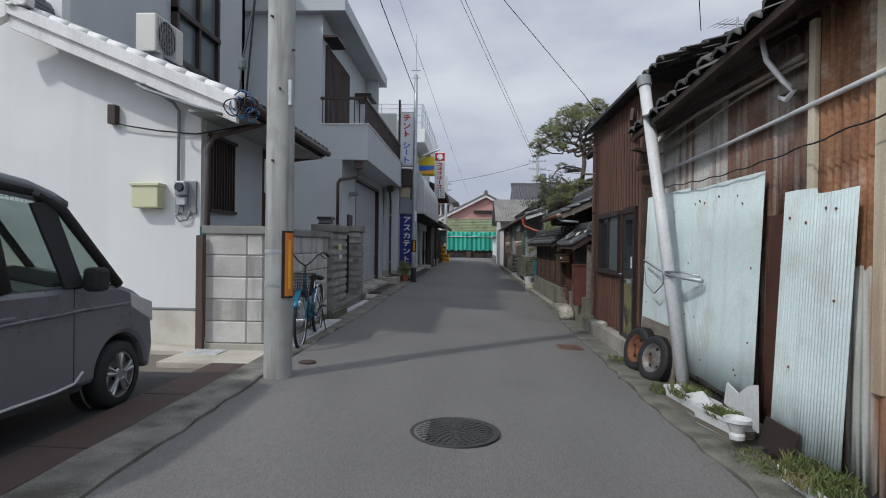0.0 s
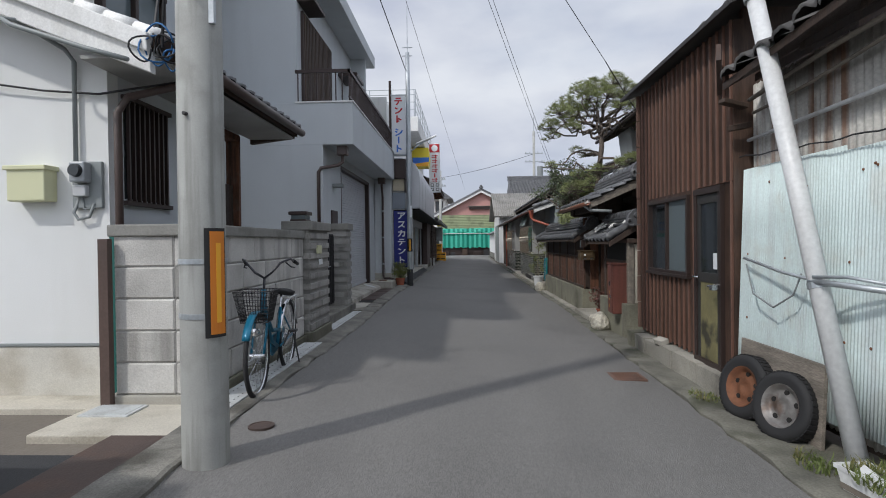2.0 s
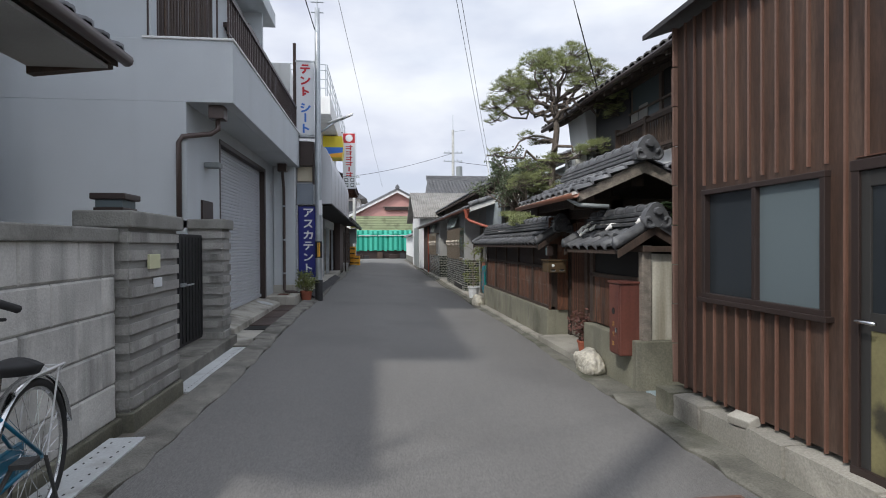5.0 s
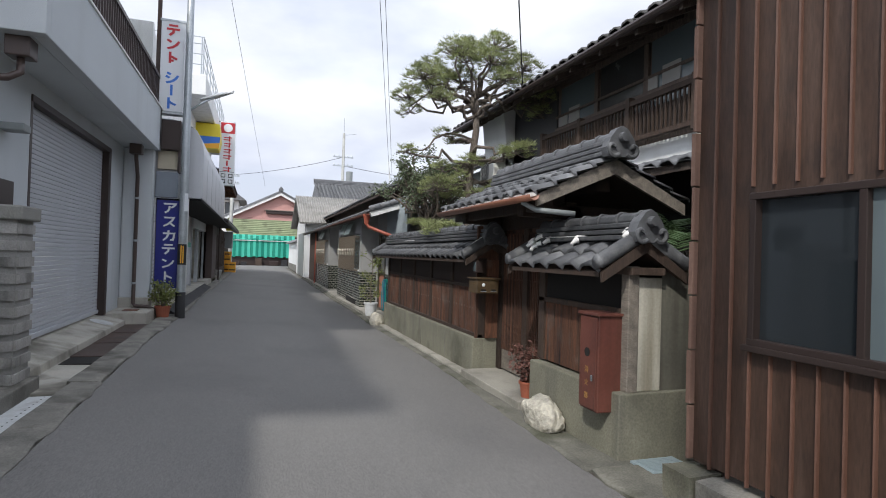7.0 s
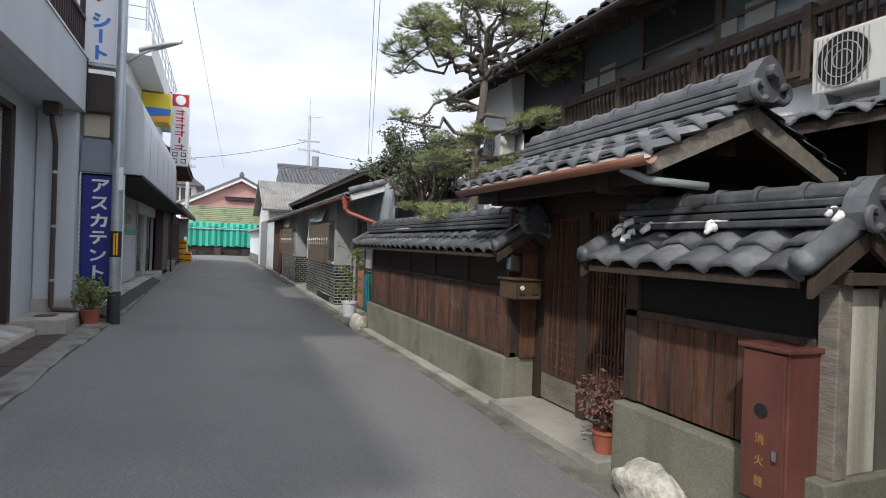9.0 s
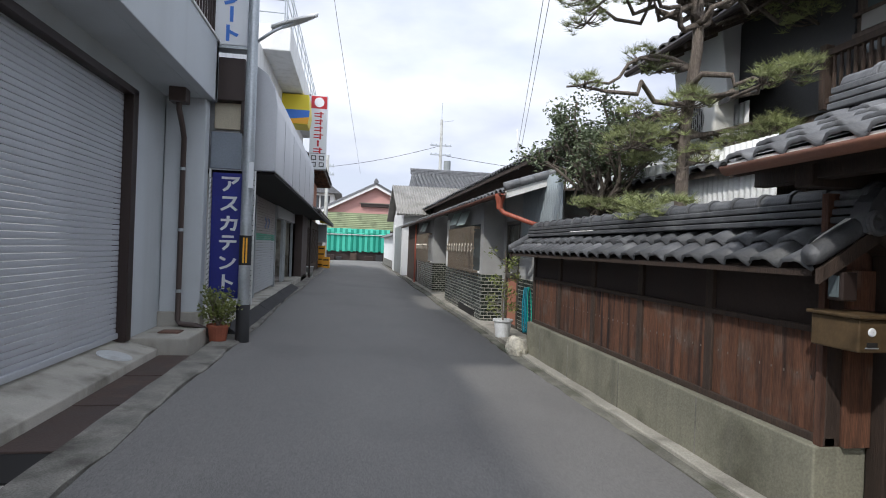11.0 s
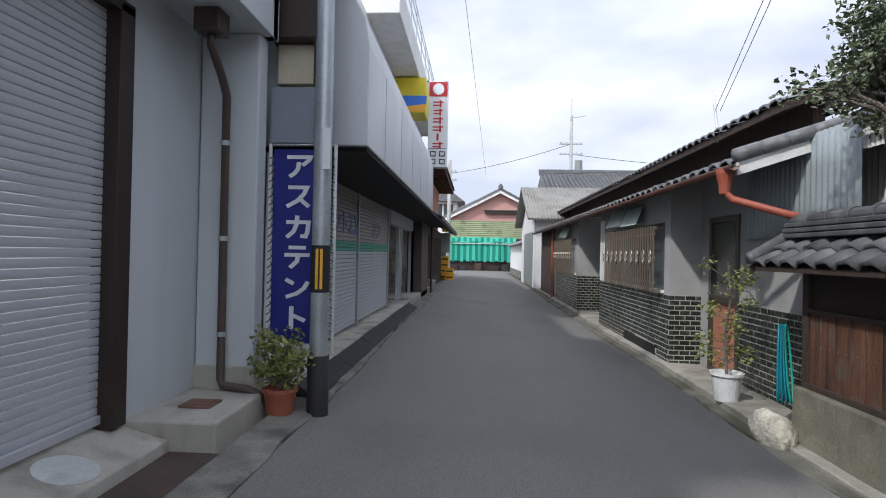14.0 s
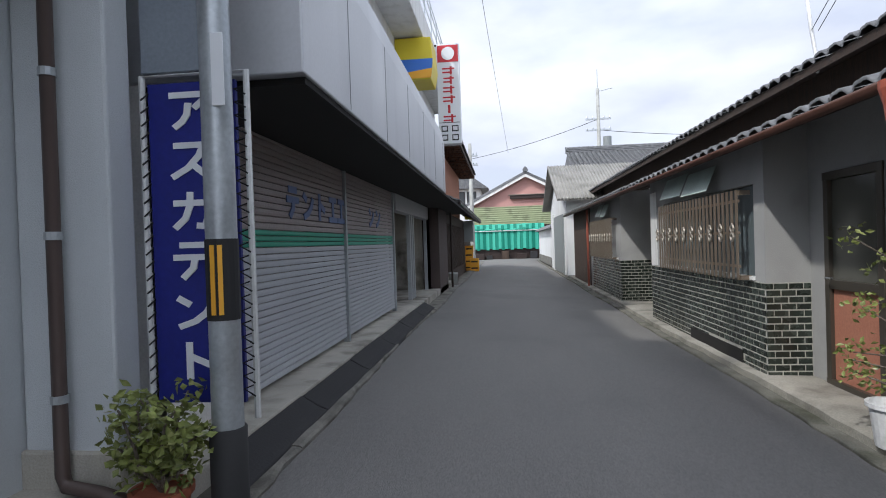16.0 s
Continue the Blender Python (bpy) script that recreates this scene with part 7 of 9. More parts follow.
def pine(at, label):
    rnd = random.Random(12)
    x, y, z = at
    e = thing("pine_tree", (x, y, 0), label, "tree")
    wood, leaf = Shape(), Shape()
    trunk = [(x - 0.05, y + 0.05, 0), (x + 0.02, y, 1.0), (x - 0.02, y, 2.05), (x - 0.03, y - 0.05, 3.1), (x + 0.06, y - 0.1, 3.95), (x + 0.02, y - 0.15, 4.5)]
    wood.tube(trunk, 0.088, 10, 0.06)
    top = Vector(trunk[-1])
    pads = []
    for dx, dy, dz, r in ((-1.2, 0.2, 0.05, 0.22), (-1.0, -0.1, 0.35, 0.26), (-0.75, 0.4, 0.6, 0.27), (-0.45, -0.2, 0.82, 0.28), (-0.1, 0.2, 0.98, 0.28), (0.3, -0.1, 1.05, 0.26), (0.62, 0.2, 0.92, 0.26), (0.8, -0.3, 0.66, 0.26), (0.95, 0.0, 0.4, 0.27), (1.15, -0.3, 0.12, 0.32), (1.35, -0.2, -0.08, 0.28), (-0.8, 0.1, 0.12, 0.24), (-0.5, 0.3, 0.36, 0.26), (0.1, -0.4, 0.66, 0.27), (-0.15, 0.4, 0.52, 0.26), (0.5, 0.3, 0.62, 0.24), (0.35, -0.5, 0.34, 0.2), (-1.15, 0.3, -0.2, 0.18), (-0.72, -0.3, -0.08, 0.18), (-0.35, -0.4, 0.6, 0.22), (0.85, 0.4, 0.16, 0.2)):
        pads.append((top + Vector((dx * 1.08, dy, dz * 1.08)), r * 1.08))
    for dx, dy, z2, r in ((0.95, -0.2, 2.98, 0.28), (1.3, 0.0, 3.15, 0.24), (-0.55, 0.2, 3.25, 0.16), (-0.25, -0.1, 3.0, 0.15), (0.5, -0.3, 2.85, 0.2), (-0.3, 0.1, 3.75, 0.14), (-0.68, 0.0, 2.84, 0.26), (-0.38, 0.1, 2.9, 0.22), (0.06, -0.15, 2.66, 0.18), (-0.1, -0.2, 3.3, 0.2), (0.3, -0.9, 3.38, 0.15), (0.5, -1.0, 3.44, 0.17), (0.68, -1.0, 3.5, 0.16), (-0.6, 0.0, 3.85, 0.13), (-1.3, 0.0, 3.46, 0.14)):
        pads.append((Vector((x + dx, y + dy, z2)), r))
    for c, r in pads:
        root = Vector(trunk[-1]) + Vector((0, 0, rnd.uniform(-0.35, 0.1))) if c.z > 4.1 else Vector((x - 0.02, y - 0.03, c.z - 0.05 + rnd.uniform(-0.1, 0.1)))
        pts = branch(wood, root, c - Vector((0, 0, r * 0.35)), 0.04, 0.014, rnd, 0.22, 7)
        r *= 1.15
        n = int(84 * (r / 0.3) ** 2)
        for _ in range(n):
            a, k = rnd.uniform(0, 2 * math.pi), math.sqrt(rnd.random())
            p = c + Vector((math.cos(a) * r * 1.2 * k, math.sin(a) * r * 1.2 * k, r * (0.9 * (1 - k * k) - 0.4) + rnd.uniform(-0.06, 0.06)))
            needle_tuft(leaf, p, rnd.uniform(0.09, 0.14), rnd, 34)
            if rnd.random() < 0.35:
                wood.tube([pts[-1], (Vector(pts[-1]) + p) / 2 + Vector((0, 0, -0.03)), p], 0.009, 4, 0.004)
    # long twisted lower limb over the wall
    limb = [(x, y, 3.78), (x - 0.22, y - 0.04, 3.83), (x - 0.42, y, 3.86), (x - 0.62, y - 0.03, 3.80), (x - 0.76, y, 3.72), (x - 0.86, y, 3.56), (x - 1.0, y - 0.03, 3.47), (x - 1.2, y, 3.48), (x - 1.36, y, 3.42), (x - 1.5, y, 3.40)]
    wood.tube(limb, 0.026, 7, 0.012)
    wood.ob("trunk_and_limbs", BARK, e, smooth=True)
    tagged(leaf.ob("needles", NEEDLES, e), kind="stuff")


pine((3.30, 17.2, 0), "old trained pine with a bare trunk and cloud-like needle pads")


def leaf_cluster(s, c, r, rnd, count, size, flat=0.0):
    for _ in range(count):
        d = Vector((rnd.gauss(0, 1), rnd.gauss(0, 1), rnd.gauss(0, 1))).normalized() * r * rnd.random() ** 0.4
        p = Vector(c) + d
        a = Vector((rnd.gauss(0, 1), rnd.gauss(0, 1), rnd.gauss(0, 0.6))).normalized()
        b = a.cross(Vector((rnd.gauss(0, 1), rnd.gauss(0, 1), rnd.gauss(0, 1)))).normalized()
        ln, w = size * rnd.uniform(0.7, 1.3), size * 0.32
        n = a.cross(b) * size * 0.1
        s.add([p, p + a * ln * 0.5 + b * w + n, p + a * ln, p + a * ln * 0.5 - b * w + n], [(0, 1, 2, 3)])


def shrub_tree(at, label):
    rnd = random.Random(4)
    x, y, z = at
    e = thing("garden_tree", (x, y, 0), label, "tree")
    wood, leaf, needle = Shape(), Shape(), Shape()
    wood.tube([(x, y, 0), (x, y, 1.6), (x - 0.03, y, 2.1)], 0.1, 8, 0.08)
    for i in range(34):
        a = rnd.uniform(0, 2 * math.pi)
        rr = rnd.uniform(0.3, 1.05)
        tip = Vector((x - 0.1 + math.cos(a) * rr * 0.95, y + math.sin(a) * rr * 0.85, 2.65 + rnd.uniform(0.15, 1.05) * (1.25 - 0.5 * rr)))
        pts = branch(wood, (x + rnd.uniform(-0.08, 0.08), y + rnd.uniform(-0.08, 0.08), 2.0 + rnd.uniform(-0.1, 0.1)), tip, 0.035, 0.012, rnd, 0.2, 6)
        for k in range(3):
            p2 = Vector(pts[-2 - k]) + Vector((rnd.uniform(-0.25, 0.25), rnd.uniform(-0.25, 0.25), rnd.uniform(0.05, 0.25)))
            wood.tube([pts[-2 - k], p2], 0.012, 4, 0.006)
            leaf_cluster(leaf, p2, 0.15, rnd, 54, 0.055)
        leaf_cluster(leaf, tip, 0.19, rnd, 84, 0.055)
    for dx, dy, z2, r in ((0.35, -0.5, 2.75, 0.2), (0.6, -0.3, 2.9, 0.2), (-0.1, -0.6, 2.12, 0.2), (0.1, -0.7, 2.05, 0.22), (-0.35, -0.5, 2.15, 0.16), (0.75, -0.9, 2.62, 0.2)):
        for _ in range(34):
            p = Vector((x + dx, y + dy, z2)) + Vector((rnd.uniform(-1, 1) * r * 1.3, rnd.uniform(-1, 1) * r * 1.3, rnd.uniform(-0.3, 0.4) * r))
            needle_tuft(needle, p, 0.12, rnd, 36)
        branch(wood, (x, y, 2.1), (x + dx, y + dy, z2), 0.03, 0.012, rnd, 0.15, 5)
    wood.ob("stems", BARK, e, smooth=True)
    tagged(leaf.ob("leaves", LEAF, e), kind="stuff")
    tagged(needle.ob("needles", NEEDLES, e), kind="stuff")


shrub_tree((2.9, 18.6, 0), "dense evergreen garden tree leaning over the wall")
e = thing("pine_shoot", (2.3, 16.0, 1.7), "low pine shoots spreading over the wall roof", "shrub")
s, w = Shape(), Shape()
rnd = random.Random(21)
for _ in range(60):
    needle_tuft(s, (2.32 + rnd.uniform(-0.22, 0.28), 16.2 + rnd.uniform(-0.35, 0.35), 1.9 + rnd.uniform(-0.06, 0.16)), 0.14, rnd, 40)
for i in range(6):
    w.tube([(3.28, 17.2, 1.7), (2.6, 16.3 + 0.05 * i, 1.85), (2.2 + 0.06 * i, 16.0 + 0.08 * i, 1.95)], 0.014, 5, 0.006)
tagged(s.ob("needles", NEEDLES, e), kind="stuff")
w.ob("stems", BARK, e)
e = thing("palm", (3.0, 11.2, 0), "green palm behind the gate wall", "plant")
s = Shape()
rnd = random.Random(3)
Shape().tube([(3.05, 11.1, 0), (3.05, 11.1, 1.6)], 0.06, 8).ob("stem", BARK, e)
for k in range(9):
    a = 2 * math.pi * k / 9
    tip = Vector((3.05 + 0.45 * math.cos(a), 11.1 + 0.45 * math.sin(a), 1.85 + rnd.uniform(-0.25, 0.25)))
    base = Vector((3.05, 11.1, 1.6))
    for j in range(14):
        t = 0.3 + 0.7 * j / 14
        p = base.lerp(tip, t) + Vector((0, 0, 0.15 * math.sin(math.pi * t)))
        for sg in (-1, 1):
            d = Vector((-math.sin(a) * sg, math.cos(a) * sg, -0.3)).normalized() * 0.2
            s.add([p, p + d * 0.5 + Vector((0, 0, 0.01)), p + d + (tip - base) * 0.15], [(0, 1, 2)])
tagged(s.ob("fronds", plain("palm_green", (0.06, 0.10, 0.04), 0.5), e, thick=0.006), kind="stuff")


def pot(e, x, y, z, r, h, m):
    Shape().lathe([(0.001, 0), (r * 0.72, 0), (r * 0.95, h * 0.85), (r * 1.06, h * 0.86), (r * 1.06, h), (r * 0.92, h), (r * 0.88, h * 0.9), (0.001, h * 0.9)], (x, y, z), 20).ob("pot", m, e, smooth=False)


def potted(x, y, z, r, h, m, leaf_m, spread, tall, count, size, label, seed, stems=7):
    rnd = random.Random(seed)
    e = thing("potted_plant", (x, y, z), label, "potted plant")
    pot(e, x, y, z, r, h, m)
    wood, leaf = Shape(), Shape()
    for i in range(stems):
        a = 2 * math.pi * i / stems + rnd.uniform(-0.3, 0.3)
        tip = Vector((x + math.cos(a) * spread * rnd.uniform(0.4, 0.9), y + math.sin(a) * spread * rnd.uniform(0.4, 0.9), z + h + tall * rnd.uniform(0.5, 1.0)))
        pts = branch(wood, (x, y, z + h * 0.9), tip, 0.012, 0.005, rnd, 0.15, 5)
        for p in (pts[2], pts[3], pts[4], pts[5]):
            leaf_cluster(leaf, p, spread * 0.36, rnd, count // stems // 4 + 1, size)
    wood.ob("stems", BARK, e)
    tagged(leaf.ob("leaves", leaf_m, e), kind="stuff")


potted(-2.28, 18.86, 0.13, 0.14, 0.24, TERRACOTTA, LEAF_VAR, 0.27, 0.42, 800, 0.055, "variegated shrub in a terracotta pot by the sign", 1, 9)
potted(2.2, 12.42, 0.0, 0.1, 0.17, TERRACOTTA, LEAF_RED, 0.22, 0.34, 600, 0.05, "red-leaved shrub in a terracotta pot by the gate", 2, 8)

# tall bush in a white pot
e = thing("potted_plant", (2.06, 20.54, 0.1), "tall leafy bush in a white ribbed pot", "potted plant")
Shape().lathe([(0.001, 0.1), (0.12, 0.1), (0.155, 0.38), (0.175, 0.38), (0.175, 0.41), (0.15, 0.41), (0.14, 0.36), (0.001, 0.36)], (2.08, 20.52, 0), 24).ob("pot", WHITE_PVC, e)
wood, leaf = Shape(), Shape()
rnd = random.Random(6)
wood.tube([(2.08, 20.52, 0.36), (2.06, 20.54, 0.8), (2.1, 20.5, 1.2), (2.08, 20.54, 1.6)], 0.018, 6, 0.008)
for i in range(22):
    z0 = rnd.uniform(0.5, 1.5)
    a = rnd.uniform(0, 2 * math.pi)
    tip = Vector((2.08 + math.cos(a) * 0.24, 20.52 + math.sin(a) * 0.24, z0 + rnd.uniform(0, 0.18)))
    wood.tube([(2.08, 20.52, z0), tip], 0.007, 4, 0.004)
    leaf_cluster(leaf, tip, 0.11, rnd, 26, 0.05)
wood.ob("stems", BARK, e)
tagged(leaf.ob("leaves", LEAF_VAR, e), kind="stuff")
settle(e, 2.08, 20.54)

# ---- tiled house ----
tile_house = thing("house", (5, 30, 0), "single-storey house with glazed dark tile skirting", "house")
QX, QY0, QY1 = 2.17, 22.6, 27.15
TOP = 0.97
FOOT = -0.045
s = Shape().box(QX, QX + 0.15, QY0, 22.85, FOOT - 0.1, 2.6).box(QX, QX + 0.15, 22.85, 26.3, FOOT - 0.1, 1.02).box(QX, QX + 0.15, 22.85, 26.3, 2.05, 2.6).box(QX, QX + 0.15, 26.3, QY1, FOOT - 0.1, 2.6)
s.parts("wall", HOUSE_GREY, tile_house)
s = Shape().box(QX + 0.15, 2.62, QY0, QY0 + 0.15, FOOT - 0.1, 2.7).box(2.62, 2.77, 22.3, QY0, FOOT - 0.1, 2.7).box(2.62, 2.77, 19.6, 21.45, FOOT - 0.1, 2.7).box(2.62, 2.77, 21.45, 22.3, 2.05, 2.7)
s.box(QX + 0.15, 3.4, QY1 - 0.15, QY1, FOOT - 0.1, 2.6).box(3.3, 3.45, QY1, 29.85, FOOT - 0.1, 2.6).box(QX, QX + 0.15, 29.85, 38.3, FOOT - 0.1, 2.6).box(QX + 0.15, 3.3, 29.85, 30.0, FOOT - 0.1, 2.6)
s.parts("wall", HOUSE_GREY, tile_house)
# entrance door
box("door_leaf", mat("salmon_door_panel", (0.40, 0.17, 0.11), 0.55, var=0.06), tile_house, 2.64, 2.68, 21.5, 22.25, 0.02, 0.95, 0.004)
box("door_glass", plain("bronze_glass", (0.10, 0.10, 0.085), 0.15), tile_house, 2.64, 2.67, 21.5, 22.25, 1.0, 2.0, 0.0)
s = Shape().box(2.6, 2.72, 21.43, 21.51, -0.03, 2.08).box(2.6, 2.72, 22.23, 22.31, -0.03, 2.08).box(2.596, 2.724, 21.426, 22.314, 2.004, 2.084).box(2.604, 2.7, 21.5, 22.25, 0.93, 1.02).box(2.596, 2.724, 21.426, 22.314, -0.034, 0.03)
s.ob("door_frame", plain("bronze_anodised", (0.10, 0.088, 0.072), 0.4, 0.5), tile_house, bevel=0.004)
Shape().tube([(2.6, 22.18, 1.04), (2.54, 22.18, 1.04), (2.54, 22.08, 1.04)], 0.012, 8).ob("door_handle", CHROME, tile_house)
# windows with lattice screens
for y0, y1 in ((22.95, 26.2), (30.3, 33.6)):
    box("window_pane", FROST, tile_house, QX + 0.06, QX + 0.08, y0, y1, 1.02, 2.05, 0)
    s = Shape()
    for y in np.arange(y0, y1, 0.13):
        s.box(QX - 0.14, QX - 0.125, y, y + 0.045, 0.98, 2.0)
    for z in (1.12, 1.5, 1.86):
        s.box(QX - 0.125, QX - 0.105, y0, y1, z, z + 0.03)
    s.box(QX - 0.12, QX, y0 - 0.02, y0 + 0.02, 0.98, 1.03).box(QX - 0.12, QX, y0 - 0.02, y0 + 0.02, 1.94, 1.99)
    s.parts("screen_slat", plain("champagne_aluminium", (0.20, 0.16, 0.12), 0.45, 0.3), tile_house)
    s = Shape()
    for y in np.arange(y0 + 0.06, y1, 0.345):
        s.tube([(QX - 0.16, y + 0.03 + 0.045 * math.sin(t * 2), 1.42 + 0.2 * t / 3.14) for t in np.linspace(0, 3.14, 9)], 0.012, 5)
        s.tube([(QX - 0.16, y + 0.03 - 0.045 * math.sin(t * 2), 1.42 + 0.2 * t / 3.14) for t in np.linspace(0, 3.14, 9)], 0.012, 5)
    s.parts("ornament", plain("pale_aluminium", (0.42, 0.38, 0.32), 0.4, 0.4), tile_house)
    box("window_sill", TRIM_WHITE, tile_house, QX - 0.03, QX + 0.02, y0 - 0.1, y1 + 0.05, 0.98, 1.02, 0.004)
for y0, y1, label in ((23.75, 25.9, ""), (30.9, 32.4, "")):
    half = (y1 - y0) / 2
    for k in (0, 1):
        Shape().placed(Shape().sheet(lambda u, v: (-0.16 + 0.13 * v, u * (half - 0.04), 0.004 * math.sin(u * 90) - 0.32 + 0.32 * v), 40, 2), pose(QX - 0.02, y0 + k * half, 2.38 + 0.03 * k)).ob("window_awning", mat("pale_green_ribbed_plastic", (0.50, 0.60, 0.55), 0.4), tile_house, thick=0.004)
box("wall_strip", TRIM_WHITE, tile_house, QX - 0.006, QX + 0.02, 26.75, QY1, 0.98, 2.3, 0)
# glazed tiles on the skirting
TH, TW = 0.0725, 0.152
me_tile = Shape().box(0.005, TW - 0.008, -0.004, 0.004, 0.005, TH - 0.01).mesh("tile")
bm = bmesh.new()
bm.from_mesh(me_tile)
bmesh.ops.bevel(bm, geom=[ed for ed in bm.edges if all(v.co.y < 0 for v in ed.verts)], offset=0.002, segments=1, affect="EDGES")
bm.to_mesh(me_tile)
bm.free()
me_tile.materials.append(BRICK_TILE)


def tile_skirt(m, length, rows, single, hole=None):
    """Running-bond tiles on the frame m: x along the wall, z up, the face along -y."""
    joined = Shape()
    flat = Shape().box(0.005, TW - 0.008, -0.004, 0.004, 0.005, TH - 0.01)
    for r in range(rows):
        x = -(TW / 2 if r % 2 else 0)
        while x < length - 0.02:
            a = max(x, 0)
            b = min(x + TW, length)
            if b - a > 0.04 and not (hole and hole[0] < (a + b) / 2 < hole[1] and r < hole[2]):
                q = m @ pose(a, 0, r * TH) @ Matrix.Diagonal(((b - a) / TW, 1, 1, 1))
                if single:
                    piece("tile", me_tile, tile_house, q)
                else:
                    joined.placed(flat, q)
            x += TW
    if joined.v:
        tagged(joined.ob("tiles", BRICK_TILE, tile_house), kind="stuff")


s = Shape().box(QX - 0.006, QX, QY0 + 0.02, QY1 - 0.02, FOOT, TOP).box(QX + 0.0, 2.62, QY0 - 0.006, QY0, FOOT, TOP).box(2.614, 2.62, 19.6, 21.43, FOOT, TOP).box(QX - 0.006, QX, 29.9, 34.0, FOOT, TOP).box(QX, 3.3, 29.844, 29.85, FOOT, TOP)
s.parts("grout", GROUT, tile_house)
rows = 14
tile_skirt(pose(QX - 0.006, QY0 - 0.006, FOOT), 0.455, rows, True)
tile_skirt(pose(QX - 0.006, 25.2, FOOT, 0, 0, -90), 25.2 - QY0, rows, True, (0.9, 2.0, 3))
tile_skirt(pose(QX - 0.006, QY1, FOOT, 0, 0, -90), QY1 - 25.2, rows, False)
tile_skirt(pose(2.614, 21.43, FOOT, 0, 0, -90), 1.8, rows, False)
tile_skirt(pose(QX - 0.006, 34.0, FOOT, 0, 0, -90), 34.0 - 29.85, rows, False)
tile_skirt(pose(QX - 0.006, 29.844, FOOT), 1.1, rows, False)
box("foot_vent", DARK, tile_house, QX - 0.02, QX + 0.05, 23.2, 25.0, -0.04, 0.14, 0)
# eave roof, gutter, main roof
RE, RZ = 1.88, 2.47
RY0, RY1 = 19.95, 38.6
Shape().prism([(RE, RZ - 0.02), (3.5, RZ + 0.56), (3.5, RZ + 0.48), (RE, RZ - 0.08)], "y", RY0, RY1).ob("roof_boards", WOOD_DARK, tile_house)
upr = Vector((1.78, 0, 0.58)).normalized()
tile_slope(tile_house, frame_on((RE - 0.04, RY1, RZ), (0, -1, 0), upr), 68, 7, (RY1 - RY0) / 68, 0.262, TILE, single=False)
Shape().prism([(3.0, 3.42), (6.2, 4.6), (6.2, 4.5), (3.0, 3.32)], "y", 21.2, 40.2).ob("main_roof_boards", WOOD_DARK, tile_house)
tile_slope(tile_house, frame_on((2.96, 40.2, 3.44), (0, -1, 0), Vector((3.2, 0, 1.18)).normalized()), 71, 12, (40.2 - 21.2) / 71, 0.28, TILE, single=False)
box("upper_wall", WOOD_DARK, tile_house, 3.45, 3.6, 21.4, 40, 2.9, 3.6, 0)
s = Shape()
for k in range(7):
    p = Vector((RE - 0.02, RY0 - 0.02, RZ + 0.06)) + upr * 0.262 * k
    s.tube([p, p + upr * 0.25], 0.075, 8)
s.ob("verge_tiles", TILE, tile_house, smooth=True)
Shape().prism([(RE, RZ - 0.0), (3.5, RZ + 0.56), (3.5, RZ + 0.42), (RE, RZ - 0.13)], "y", RY0 - 0.04, RY0).ob("barge_board", TRIM_WHITE, tile_house)
Shape().sheet(lambda u, v: (RE - 0.06 + 0.055 * math.cos(math.pi * v), RY0 - 0.1 + (RY1 - RY0) * u, RZ - 0.04 - 0.055 * math.sin(math.pi * v)), 2, 8).ob("gutter", mat("dark_red_brown_gutter", (0.10, 0.045, 0.032), 0.5), tile_house, smooth=True, thick=0.006)
Shape().tube([(RE - 0.06, RY0 + 0.1, RZ - 0.1), (RE - 0.06, RY0 + 0.1, RZ - 0.28), (RE + 0.0, RY0 + 0.05, RZ - 0.36), (2.2, 19.75, RZ - 0.5), (2.55, 19.6, RZ - 0.62)], 0.038, 10).ob("downpipe", RED_PIPE, tile_house, smooth=True)
Shape().lathe([(0.05, -0.3), (0.06, -0.2), (0.085, -0.1), (0.085, -0.05)], (RE - 0.06, RY0 + 0.1, RZ), 12).ob("hopper", RED_PIPE, tile_house)
Shape().tube([(2.05, 34.2, -0.05), (2.05, 34.2, 2.4)], 0.035, 8).ob("downpipe", RED_PIPE, tile_house)
corrugated("y", 19.2, 21.2, 1.75, 2.75, 2.58, 0.09, 0.01).ob("tin_panel", mat("blue_grey_tin", (0.30, 0.34, 0.36), 0.5, var=0.1), tile_house, smooth=True, thick=0.003)
box("wood_wall", WOOD_DARK, tile_house, QX - 0.02, QX + 0.15, 34.4, 38.3, -0.1, 2.5, 0)
box("recess_door", TRIM_WHITE, tile_house, 3.25, 3.3, 28.2, 29.3, -0.05, 2.1, 0.01)
e = thing("roof_bracket", (3.1, 23.4, 3.5), "white cable bracket on the tiled roof", "bracket")
Shape().tube([(3.1, 23.3, 3.5), (3.02, 23.25, 3.4), (3.06, 23.2, 3.34), (3.12, 23.3, 3.42), (3.08, 23.35, 3.9), (3.06, 23.38, 4.25)], 0.022, 8).ob("tube", WHITE_PVC, e, smooth=True)
e = thing("garden_hose", (2.2, 19.65, 0.1), "coiled blue-green garden hose hung on the wall end", "hose")
for k in range(4):
    o = 0.02 * k
    pts = [(2.2 + 0.03 * k + 0.05 * math.sin(a), 19.72 + 0.08 * math.sin(a + 0.3 * k), 0.54 + 0.36 * math.cos(a)) for a in np.linspace(0, 2 * math.pi, 24)]
    Shape().tube(pts, 0.011, 6).ob("coil", plain("hose_teal", (0.01, 0.22, 0.30), 0.4) if k < 3 else plain("hose_green", (0.02, 0.36, 0.28), 0.4), e, smooth=True)

